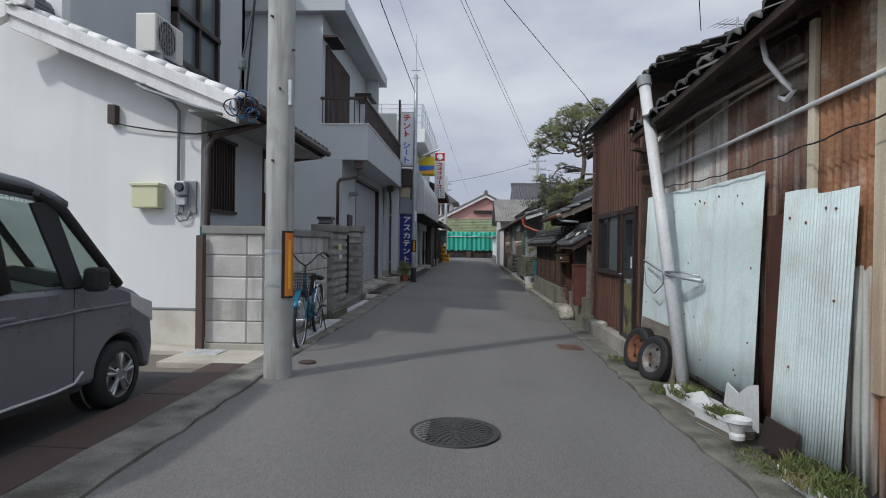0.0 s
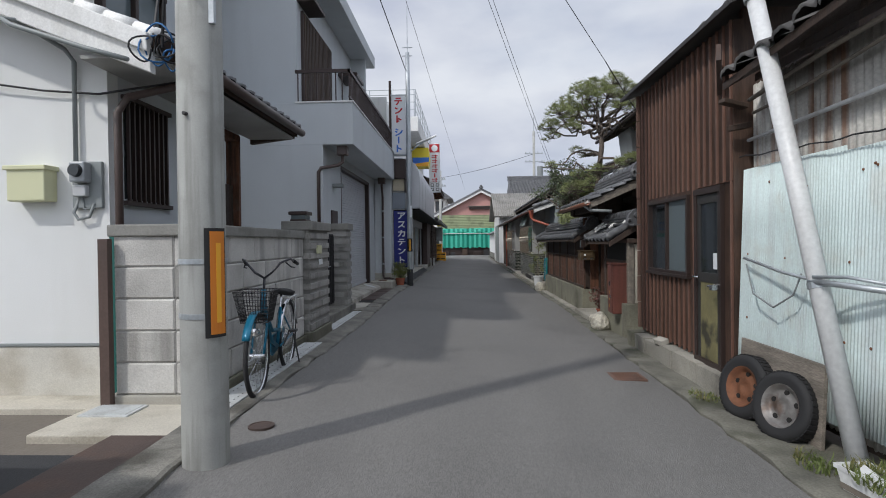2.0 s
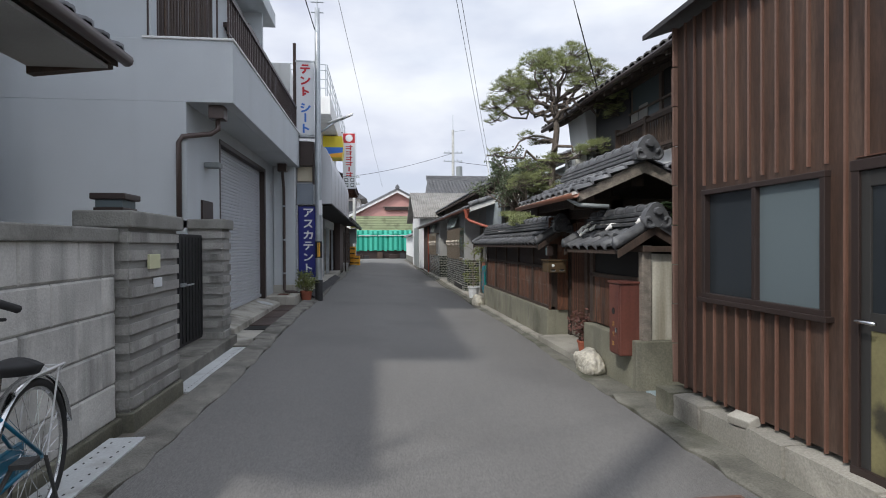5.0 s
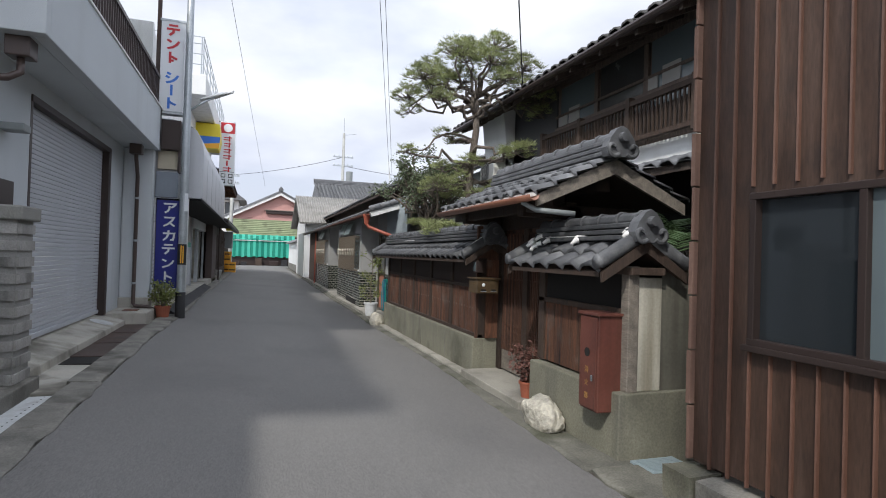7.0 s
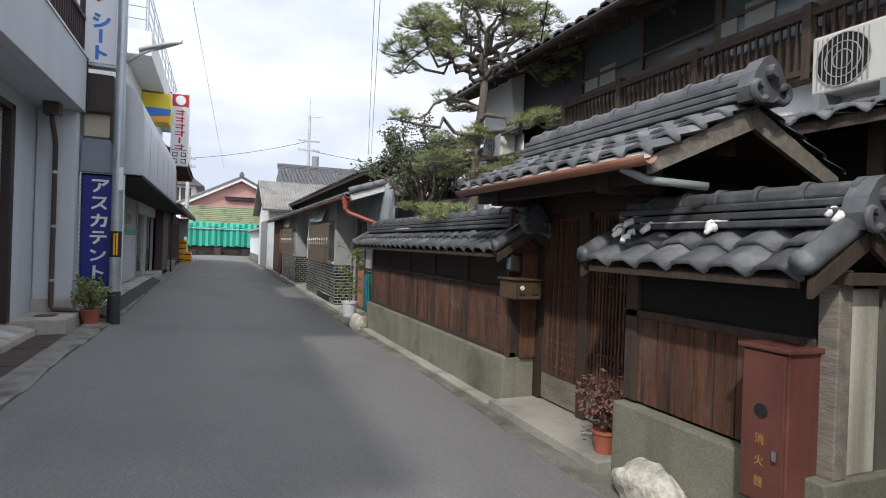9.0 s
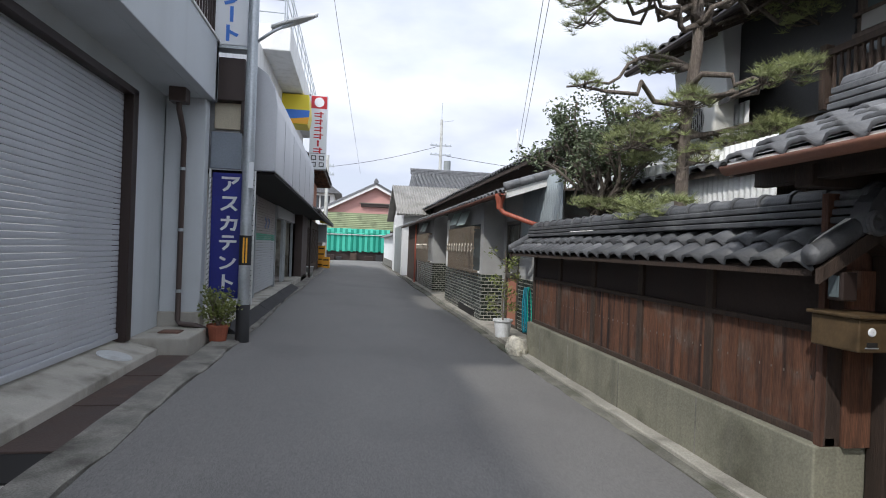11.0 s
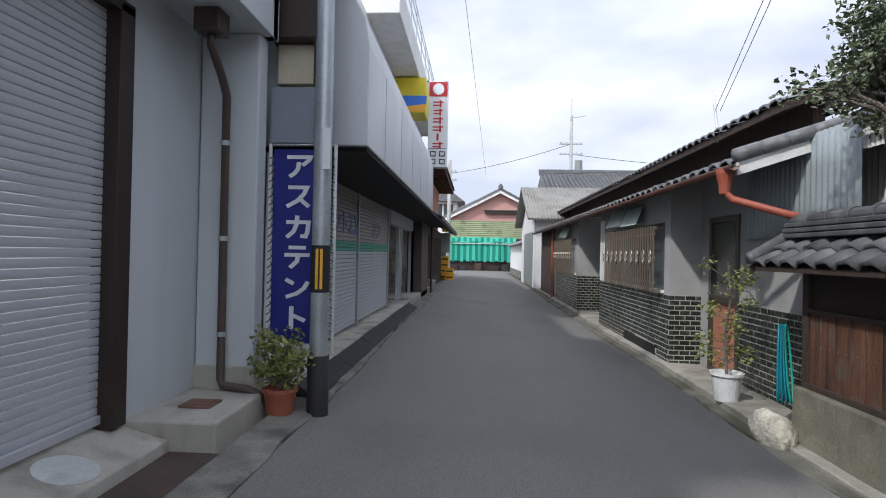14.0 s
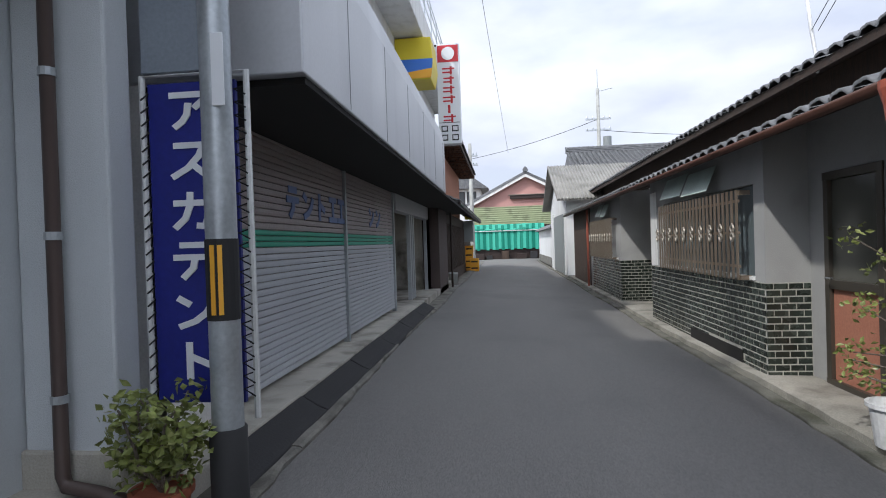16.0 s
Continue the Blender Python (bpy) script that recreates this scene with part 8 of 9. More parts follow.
# ---- white storehouse and wall beyond ----
store = thing("storehouse", (5, 43, 0), "white plastered storehouse with a corrugated gable roof", "storehouse")
Shape().prism([(39.4, 0), (46.6, 0), (46.6, 3.1), (43.0, 4.7), (39.4, 3.1)], "x", 2.0, 9.0).ob("wall", WHITE_WALL, store)
for a, b in ((38.9, 43.0), (47.1, 43.0)):
    za = 4.85 - abs(a - 43.0) * 0.44
    Shape().prism([(a, za), (b, 4.85), (b, 4.95), (a, za + 0.1)], "x", 1.6, 9.3).ob("roof", ASBESTOS, store)
s = Shape()
for x in np.arange(1.65, 9.2, 0.14):
    s.tube([(x, 38.85, 3.12), (x, 43.0, 4.96)], 0.05, 6)
s.ob("roof_waves", ASBESTOS, store, smooth=True)
box("garage_door", GREY_PIPE, store, 1.96, 2.0, 40.4, 44.6, 0.05, 2.6, 0.01)
box("door_frame", WHITE_WALL, store, 1.94, 2.0, 44.6, 45.0, 0, 2.75, 0.01)
wall2 = thing("garden_wall", (2.3, 53, 0), "white plastered wall with a small tiled coping", "garden wall")
box("wall", WHITE_WALL, wall2, 2.15, 2.4, 46.6, 59, 0, 2.15, 0.01)
box("foot", KERB, wall2, 2.12, 2.42, 46.6, 59, 0, 0.5, 0.01)
Shape().prism([(1.8, 2.15), (2.75, 2.15), (2.28, 2.45)], "y", 46.6, 59.2).ob("coping", TILE, wall2, bevel=0.02)
big = thing("house", (9, 50, 0), "large house with a grey tiled roof behind", "house")
box("wall", WOOD_DARK, big, 4.2, 14, 47.5, 57, 0, 5.0, 0)
Shape().prism([(47.0, 4.9), (52.0, 6.9), (57.0, 4.9)], "x", 3.6, 14).ob("roof", TILE, big)
tile_slope(big, frame_on((3.5, 46.9, 4.92), (1, 0, 0), (0, 5, 2)), 40, 20, 0.265, 0.27, TILE, single=False)
ridge(big, (3.5, 52, 6.9), (14, 52, 6.9), TILE, 0.4, 0.35)
box("barge", WHITE_WALL, big, 3.95, 4.2, 49, 55, 4.0, 5.6, 0)

# ---- utility pole with the warning plate, car, bicycle ----
p1 = thing("utility_pole", (-1.92, 5.45, 0), "thick concrete utility pole with a yellow warning plate", "utility pole")
UX, UY = -1.92, 5.46
Shape().lathe([(0.140, -0.1), (0.137, 1.5), (0.118, 9.5), (0.001, 9.5)], (UX, UY, 0), 28).ob("shaft", POLE, p1, smooth=True)
s = Shape()
for z in (0.99, 1.32):
    s.lathe([(0.138, z - 0.016), (0.142, z - 0.016), (0.142, z + 0.016), (0.138, z + 0.016)], (UX, UY, 0), 28)
s.ob("steel_bands", GALV, p1)
s = Shape()
for a0, a1, r in ((-62, -10, 0.147),):
    s.sheet(lambda u, v: (UX + r * math.cos(radians(a0 + (a1 - a0) * u)), UY + r * math.sin(radians(a0 + (a1 - a0) * u)), 0.86 + 0.66 * v), 8, 1)
s.ob("warning_plate", BLACK, p1, thick=0.006)
s = Shape()
for a0, a1 in ((-50, -14),):
    s.sheet(lambda u, v: (UX + 0.152 * math.cos(radians(a0 + (a1 - a0) * u)), UY + 0.152 * math.sin(radians(a0 + (a1 - a0) * u)), 0.88 + 0.62 * v), 4, 1)
s.ob("warning_panel", plain("worn_orange_sheet", (0.62, 0.20, 0.02), 0.5), p1, thick=0.004)
s = Shape().sheet(lambda u, v: (UX + 0.157 * math.cos(radians(-37 + 11 * u)), UY + 0.157 * math.sin(radians(-37 + 11 * u)), 0.95 + 0.48 * v), 4, 1)
s.ob("reflective_stripe", YELLOW, p1, thick=0.003)
s = Shape()
for z, a in ((2.2, -100), (2.9, -75), (3.6, -110), (4.3, -70), (3.3, -20)):
    s.tube([(UX + 0.13 * math.cos(radians(a)), UY + 0.13 * math.sin(radians(a)), z), (UX + 0.16 * math.cos(radians(a)), UY + 0.16 * math.sin(radians(a)), z)], 0.012, 8)
s.ob("step_holes", IRON, p1)
box("tag_plate", GALV, p1, UX + 0.10, UX + 0.135, UY - 0.09, UY - 0.06, 2.75, 3.0, 0.003)


def wheel(e, x, y, z, r, w, side, rim_m):
    prof = [(r * 0.68, -w / 2), (r * 0.9, -w / 2), (r, -w * 0.35), (r, w * 0.35), (r * 0.9, w / 2), (r * 0.68, w / 2)]
    tw = Shape().lathe(prof, (x, y, z), 32, "x").ob("tyre", BLACK, e, smooth=True)
    s = Shape().lathe([(r * 0.68, side * w * 0.45), (r * 0.62, side * w * 0.42), (r * 0.6, side * w * 0.2), (r * 0.2, side * w * 0.22)], (x, y, z), 28, "x")
    for k in range(5):
        a = 2 * math.pi * k / 5 + 0.3
        for d in (-0.16, 0.16):
            c1 = Vector((x + side * w * 0.42, y + r * 0.16 * math.cos(a), z + r * 0.16 * math.sin(a)))
            c2 = Vector((x + side * w * 0.40, y + r * 0.63 * math.cos(a + d), z + r * 0.63 * math.sin(a + d)))
            s.tube([c1, c2], r * 0.075, 6)
    s.lathe([(r * 0.22, side * w * 0.4), (r * 0.18, side * w * 0.47), (0.001, side * w * 0.47)], (x, y, z), 16, "x")
    s.ob("rim", rim_m, e)
    Shape().lathe([(r * 0.6, side * w * 0.18), (0.001, side * w * 0.18)], (x, y, z), 20, "x").ob("hub_shadow", DARK, e)


def car(cx, front, label):
    """A tall wagon that faces +y. cx: its middle; front: its nose."""
    e = thing("car", (cx, front - 1.7, 0), label, "car")
    L0, half, sill = 3.45, 0.73, 0.24
    # side outline: (distance behind the nose, height)
    low = [(0.05, sill), (0.0, 0.45), (0.03, 0.72), (0.10, 0.86), (0.3, 0.97), (0.5, 1.03), (L0 - 0.12, 1.07), (L0, 0.9), (L0, 0.4), (L0 - 0.06, sill)]
    arch = []
    for wc in (L0 - 0.62, 0.46):
        arch += [(wc + 0.32 * math.cos(a), 0.28 + 0.33 * math.sin(a)) for a in np.linspace(0.0, math.pi, 14) if 0.28 + 0.33 * math.sin(a) > sill]
    outline = low + arch
    bm = bmesh.new()
    sections = [(-half, 0.06), (-half + 0.05, 0.0), (0, 0.0), (half - 0.05, 0.0), (half, 0.06)]
    s = Shape()
    s.prism([(front - a, z) for a, z in outline], "x", cx - half, cx + half)
    s.ob("body", CAR_PAINT, e, bevel=0.045)
    bm.free()
    roof = [(0.5, 1.02), (1.0, 1.60), (1.25, 1.72), (2.2, 1.78), (L0 - 0.35, 1.72), (L0 - 0.05, 1.1), (L0 - 0.05, 1.04)]
    cabin = Shape()
    n = len(roof)
    v = []
    for x, t in ((-half + 0.02, 0), (half - 0.02, 0)):
        for a, z in roof:
            inset = 0.13 * (z - 1.04) / 0.7
            v.append((cx + (x + inset if x < 0 else x - inset), front - a, z))
    posts = Shape()
    # pillars and roof rails follow the outline
    def at(side, a, z):
        inset = 0.13 * (z - 1.04) / 0.7
        return (cx + side * (half - 0.02 - inset), front - a, z)
    for side in (-1, 1):
        posts.tube([at(side, *q) for q in roof], 0.045, 8)
        for a in (1.62, 2.62):
            posts.tube([at(side, a, 1.04), at(side, a + 0.04, 1.74)], 0.05, 8)
    posts.ob("pillars", BLACK, e, smooth=True)
    Shape().sheet(lambda u, v: (cx + (half - 0.13) * (2 * u - 1), front - (1.05 + (L0 - 0.4 - 1.05) * v), 1.70 + 0.09 * math.sin(math.pi * v) ** 0.6 - 0.05 * (2 * u - 1) ** 4), 10, 10).ob("roof", CAR_PAINT, e, smooth=True, thick=0.05)
    for side in (-1, 1):
        g = Shape()
        g.add([at(side, *q) for q in roof], [tuple(range(n))])
        g.ob("side_glass", CLEAR, e)
    g = Shape().add([at(-1, 0.5, 1.02), at(1, 0.5, 1.02), at(1, 1.0, 1.60), at(-1, 1.0, 1.60)], [(0, 1, 2, 3)])
    g.ob("windscreen", CLEAR, e)
    g = Shape().add([at(-1, L0 - 0.05, 1.1), at(1, L0 - 0.05, 1.1), at(1, L0 - 0.35, 1.7), at(-1, L0 - 0.35, 1.7)], [(0, 1, 2, 3)])
    g.ob("rear_glass", CLEAR, e)
    box("dashboard", DARK, e, cx - half + 0.1, cx + half - 0.1, front - 1.2, front - 0.7, 0.8, 1.06, 0.04)
    Shape().tube([(cx + 0.35 + 0.17 * math.cos(a), front - 1.5 + 0.06 * math.sin(a), 1.08 + 0.16 * math.sin(a)) for a in np.linspace(0, 2 * math.pi, 24)], 0.016, 6).ob("steering_wheel", BLACK, e)
    for sx in (-0.35, 0.35):
        Shape().box(cx + sx - 0.23, cx + sx + 0.23, front - 2.25, front - 2.1, 0.6, 1.25).ob("seat", BRONZE, e, bevel=0.06)
    wheelm = plain("alloy", (0.45, 0.46, 0.47), 0.3, 0.9)
    for wy in (front - 0.46, front - (L0 - 0.62)):
        for side in (-1, 1):
            wheel(e, cx + side * (half - 0.09), wy, 0.275, 0.275, 0.17, side, wheelm)
    Shape().lathe([(0.30, -0.05), (0.30, 0.05)], (cx + half - 0.2, front - 0.46, 0.28), 20, "x").ob("wheel_well", DARK, e)
    for side in (-1, 1):
        Shape().box(cx + side * (half + 0.09) - 0.07, cx + side * (half + 0.09) + 0.07, front - 0.98, front - 0.84, 1.0, 1.18).ob("door_mirror", BLACK, e, bevel=0.035)
        Shape().prism([(front - 0.02, 0.66), (front - 0.03, 0.84), (front - 0.36, 0.95), (front - 0.34, 0.82)], "x", cx + side * (half - 0.12), cx + side * (half + 0.004)).ob("headlamp", plain("lamp_lens", (0.5, 0.5, 0.5), 0.1), e, bevel=0.012)
        s = Shape().box(cx + side * (half + 0.0) - 0.012, cx + side * (half + 0.0) + 0.012, front - 1.75, front - 1.55, 0.86, 0.89)
        s.ob("door_handle", CAR_PAINT, e, bevel=0.008)
        s = Shape()
        for a in (1.02, 1.95, 2.75):
            s.box(cx + side * half - 0.002, cx + side * half + 0.002, front - a - 0.004, front - a + 0.004, 0.3, 1.03)
        s.box(cx + side * half - 0.014, cx + side * half + 0.014, front - 2.5, front - 0.95, 0.27, 0.31)
        s.ob("door_gaps", BLACK, e)
    for side in (-1, 1):
        # broad second pillar, painted roof rail, waist crease, pale sill strip
        q = [at(side, *p) for p in ((0.90, 1.03), (1.10, 1.03), (1.29, 1.63), (1.08, 1.66))]
        out = Vector((side * 0.016, 0, 0))
        Shape().add([Vector(v) - out for v in q] + [Vector(v) + out for v in q], [(0, 1, 2, 3), (7, 6, 5, 4), (0, 4, 5, 1), (1, 5, 6, 2), (2, 6, 7, 3), (3, 7, 4, 0)]).ob("second_pillar", BLACK, e, bevel=0.006)
        Shape().tube([at(side, a, z) for a, z in ((0.98, 1.63), (1.1, 1.685), (1.3, 1.74), (1.7, 1.78), (2.2, 1.795), (2.7, 1.785), (L0 - 0.35, 1.74))], 0.052, 8).ob("roof_rail", CAR_PAINT, e, smooth=True)
        Shape().tube([(cx + side * (half + 0.004), front - a, z) for a, z in ((0.36, 0.86), (0.9, 0.86), (1.8, 0.84), (L0 - 0.3, 0.83))], 0.014, 6).ob("waist_crease", CAR_PAINT, e, smooth=True)
        Shape().tube([(cx + side * (half + 0.002), front - a, z) for a, z in ((0.93, 0.40), (1.02, 0.33), (1.2, 0.315), (L0 - 1.0, 0.315))], 0.012, 6).ob("sill_strip", plain("pale_sill", (0.5, 0.5, 0.5), 0.4), e, smooth=True)
    Shape().tube([(cx + 0.25, front - 1.5, 1.80), (cx + 0.25, front - 1.4, 1.9)], 0.009, 5).ob("aerial", BLACK, e)
    settle(e, -0.6, 4)


car(-3.62, 4.93, "silver-grey tall wagon parked on dark asphalt")


def bicycle(label):
    e = thing("bicycle", (-2.2, 7.6, 0), label, "bicycle")
    F, Rr = Vector((-2.17, 7.04, 0.03)), Vector((-2.28, 8.16, 0.03))
    R0 = 0.325
    ax = (Rr - F).normalized()
    m = frame_on(Rr, -ax, (0, 0, 1)) @ Matrix.Scale(1.11, 4)
    # local: x forward from rear axle, y up, z to the side
    base = 1.087
    def P(x, y, z=0.0):
        return m @ Vector((x, y + 0.035, z))
    lean = pose(0, 0, 0)
    for name, x in (("rear_wheel", 0.0), ("front_wheel", base)):
        Shape().tube([P(x + R0 * math.cos(a), R0 + 0.0 + R0 * math.sin(a)) for a in np.linspace(0, 2 * math.pi, 41)], 0.021, 8, caps=False).ob(name, BLACK, e, smooth=True)
        s = Shape().tube([P(x + (R0 - 0.025) * math.cos(a), R0 + (R0 - 0.025) * math.sin(a)) for a in np.linspace(0, 2 * math.pi, 41)], 0.011, 6, caps=False)
        for k in range(28):
            a = 2 * math.pi * k / 28
            s.tube([P(x + 0.02 * math.cos(a + 1.2), R0 + 0.02 * math.sin(a + 1.2), 0.03 * (1 if k % 2 else -1)), P(x + (R0 - 0.03) * math.cos(a), R0 + (R0 - 0.03) * math.sin(a))], 0.0016, 4, caps=False)
        s.tube([P(x, R0, -0.06), P(x, R0, 0.06)], 0.016, 8)
        s.ob("rim_and_spokes", CHROME, e)
        a0, a1 = (0.2, 3.0) if name == "rear_wheel" else (0.5, 2.7)
        s = Shape()
        arc = np.linspace(a0, a1, 16)
        s.sheet(lambda u, v: P(x + (R0 + 0.03) * math.cos(a0 + (a1 - a0) * u), R0 + (R0 + 0.03) * math.sin(a0 + (a1 - a0) * u), 0.03 * (2 * v - 1)), 16, 2)
        s.ob("mudguard", BIKE_BLUE if name == "front_wheel" else CHROME, e, smooth=True, thick=0.003)
    s = Shape()
    bb, head, seat = (0.42, 0.28), (0.88, 0.74), (0.27, 0.62)
    s.tube([P(*bb), P(0.62, 0.36), P(0.80, 0.56), P(*head)], 0.02, 8)
    s.tube([P(0.34, 0.42), P(0.6, 0.45), P(0.78, 0.62), P(head[0] - 0.01, head[1] + 0.04)], 0.018, 8)
    s.tube([P(*bb), P(*seat)], 0.018, 8)
    for z in (-0.05, 0.05):
        s.tube([P(*bb, z * 0.5), P(0, R0, z)], 0.011, 6)
        s.tube([P(0.28, 0.58, z * 0.3), P(0, R0, z)], 0.009, 6)
        s.tube([P(0.93, 0.64, z * 0.9), P(1.0, 0.48, z), P(base, R0, z)], 0.012, 6)
    s.tube([P(0.86, 0.84), P(0.93, 0.64)], 0.024, 8)
    s.ob("frame", BIKE_BLUE, e, smooth=True)
    s = Shape().tube([P(0.86, 0.82), P(0.83, 0.93)], 0.013, 8)
    for z in (-1, 1):
        s.tube([P(0.83, 0.93), P(0.86, 0.98, 0.07 * z), P(0.85, 1.06, 0.14 * z), P(0.75, 1.09, 0.2 * z), P(0.60, 1.05, 0.22 * z)], 0.011, 8)
    s.ob("handlebar", plain("dark_steel", (0.06, 0.06, 0.065), 0.35, 0.8), e, smooth=True)
    s = Shape()
    for z in (-1, 1):
        s.tube([P(0.68, 1.075, 0.21 * z), P(0.57, 1.04, 0.225 * z)], 0.017, 8)
        s.tube([P(0.78, 1.06, 0.17 * z), P(0.72, 1.02, 0.2 * z), P(0.62, 1.01, 0.21 * z)], 0.007, 5)
    s.ob("grips", BLACK, e, smooth=True)
    s = Shape().tube([P(*seat), P(0.23, 0.76)], 0.013, 8)
    s.ob("seat_post", CHROME, e)
    sad = Shape().sheet(lambda u, v: P(0.40 - 0.30 * u, 0.80 + 0.012 * math.cos(math.pi * u) - 0.035 * (2 * v - 1) ** 2, (0.02 + 0.085 * u ** 0.8) * (2 * v - 1)), 8, 8)
    sad.ob("saddle", BLACK, e, smooth=True, thick=0.05)
    # wire basket
    s = Shape()
    def B(u, v, t):
        w, d = 0.105 + 0.04 * t, 0.085 + 0.05 * t
        return P(1.08 + 0.01 * t + d * v, 0.60 + 0.25 * t, w * u)
    edge = [(-1, -1), (1, -1), (1, 1), (-1, 1), (-1, -1)]
    for k in range(8):
        t = k / 7
        s.tube([B(u, v, t) for u, v in edge], 0.0028 if 0 < k < 7 else 0.006, 4)
    for i in range(4):
        (u0, v0), (u1, v1) = edge[i], edge[i + 1]
        for k in range(12):
            f = k / 12
            u, v = u0 + (u1 - u0) * f, v0 + (v1 - v0) * f
            s.tube([B(u, v, 0), B(u, v, 1)], 0.0025, 4)
    for k in range(9):
        f = 2 * k / 8 - 1
        s.tube([B(f, -1, 0), B(f, 1, 0)], 0.0025, 4)
    s.ob("basket", plain("dark_grey_wire", (0.022, 0.022, 0.024), 0.5, 0.4), e)
    # rear rack, stand, chain case, cranks
    s = Shape()
    for z in (-0.06, 0.06):
        s.tube([P(0.24, 0.66, z), P(0.1, 0.70, z), P(-0.2, 0.70, z), P(-0.24, 0.66, z * 0.4)], 0.006, 6)
        s.tube([P(-0.14, 0.70, z), P(0, R0, z * 1.1)], 0.005, 5)
    for x in (0.05, -0.05, -0.15):
        s.tube([P(x, 0.70, -0.06), P(x, 0.70, 0.06)], 0.005, 5)
    s.ob("rack", plain("white_enamel", (0.6, 0.6, 0.6), 0.4), e)
    s = Shape()
    for z in (-0.12, 0.12):
        s.tube([P(0, R0, z * 0.5), P(-0.03, -0.03, z)], 0.009, 6)
    s.tube([P(-0.03, -0.03, -0.12), P(-0.03, -0.03, 0.12)], 0.009, 6)
    s.ob("stand", IRON, e)
    s = Shape().placed(Shape().prism([(-0.03, R0 - 0.06), (0.42, 0.19), (0.5, 0.24), (0.5, 0.34), (0.42, 0.38), (-0.03, R0 + 0.06)], "z", 0.035, 0.06), m @ pose(0, 0.035, 0))
    s.ob("chain_case", BIKE_BLUE, e, bevel=0.006)
    s = Shape()
    for z, a in ((0.09, -0.9), (-0.09, math.pi - 0.9)):
        q = (0.42 + 0.16 * math.cos(a), 0.28 + 0.16 * math.sin(a))
        s.tube([P(0.42, 0.28, z * 0.6), P(*q, z)], 0.01, 6)
        s.placed(Shape().box(-0.045, 0.045, -0.01, 0.01, -0.035, 0.035), m @ pose(q[0], q[1] + 0.035, z + (0.035 if z > 0 else -0.035)))
    s.ob("cranks_and_pedals", IRON, e)
    Shape().lathe([(0.001, 0.03), (0.03, 0.025), (0.034, -0.02), (0.001, -0.03)], P(1.13, 0.52), 12, "y").ob("lamp", CHROME, e)


bicycle("teal-blue city bicycle with a wire basket on its stand")

# ---- meters, planters, fence, wires ----
e = thing("meter_box", (-4.1, 6.85, 1.8), "pale yellow plastic meter box on the white wall", "meter box")
box("body", PALE_BOX, e, -4.26, -3.92, 6.74, 6.9, 1.82, 2.11, 0.012)
box("lid", PALE_BOX, e, -4.28, -3.9, 6.72, 6.9, 2.09, 2.13, 0.008)
e = thing("electric_meter", (-3.6, 6.85, 1.8), "grey electric meter with cables on the white wall", "meter")
box("backplate", GREY_PIPE, e, -3.76, -3.49, 6.86, 6.9, 1.76, 2.17, 0.008)
box("case", plain("meter_grey", (0.3, 0.32, 0.34), 0.35), e, -3.72, -3.58, 6.76, 6.86, 1.98, 2.16, 0.015)
Shape().lathe([(0.001, -0.05), (0.05, -0.05), (0.06, 0.0)], (-3.65, 6.77, 2.08), 16, "y").ob("dial_glass", GLASS, e)
box("terminal_box", plain("pale_grey", (0.45, 0.46, 0.47), 0.5), e, -3.72, -3.6, 6.8, 6.86, 1.86, 1.96, 0.01)
s = Shape().tube([(-3.7, 6.87, 1.85), (-3.74, 6.85, 1.72), (-3.7, 6.85, 1.66), (-3.6, 6.85, 1.68), (-3.56, 6.86, 1.8)], 0.014, 6).tube([(-3.66, 6.86, 1.85), (-3.65, 6.85, 1.75), (-3.55, 6.86, 1.76)], 0.01, 6)
s.ob("cables", GREY_PIPE, e, smooth=True)
e = thing("conduit", (-3.72, 6.87, 2.2), "grey conduit pipe up the white wall", "pipe")
Shape().tube([(-3.72, 6.86, 2.0), (-3.72, 6.86, 3.05), (-3.76, 6.8, 3.14), (-3.95, 6.5, 3.28), (-4.0, 6.42, 3.26), (-3.9, 6.4, 3.2), (-3.3, 6.4, 3.0), (-2.95, 6.4, 2.9)], 0.02, 8).ob("tube", GREY_PIPE, e, smooth=True)
e = thing("cable", (-4.4, 6.85, 2.9), "black cable from a rusty bracket on the wall", "cable")
box("bracket", RUST_PLATE, e, -4.62, -4.52, 6.8, 6.9, 2.88, 3.12, 0.006)
Shape().tube([(-4.56, 6.84, 2.9), (-4.4, 6.84, 2.86), (-4.0, 6.85, 2.8), (-3.5, 6.86, 2.76), (-3.3, 6.9, 2.8), (-2.95, 7.2, 2.95)], 0.01, 6).ob("strand", CABLE, e, smooth=True)
e = thing("downpipe", (-3.36, 6.86, 0.2), "brown downpipe at the house corner", "downpipe")
Shape().tube([(-3.36, 6.9, 0.2), (-3.36, 6.9, 2.6), (-3.3, 6.95, 2.75), (-2.8, 7.3, 2.98)], 0.035, 10).ob("pipe", BROWN_PIPE, e, smooth=True)
Shape().box(-3.31, -3.23, 6.52, 6.585, 0.05, 1.48).ob("corner_stake", mat("rusty_post", (0.09, 0.06, 0.05), 0.8), e)
e = thing("cable_coil", (-2.8, 6.4, 2.9), "tangle of black and blue service cables at the eave", "cable")
rnd = random.Random(2)
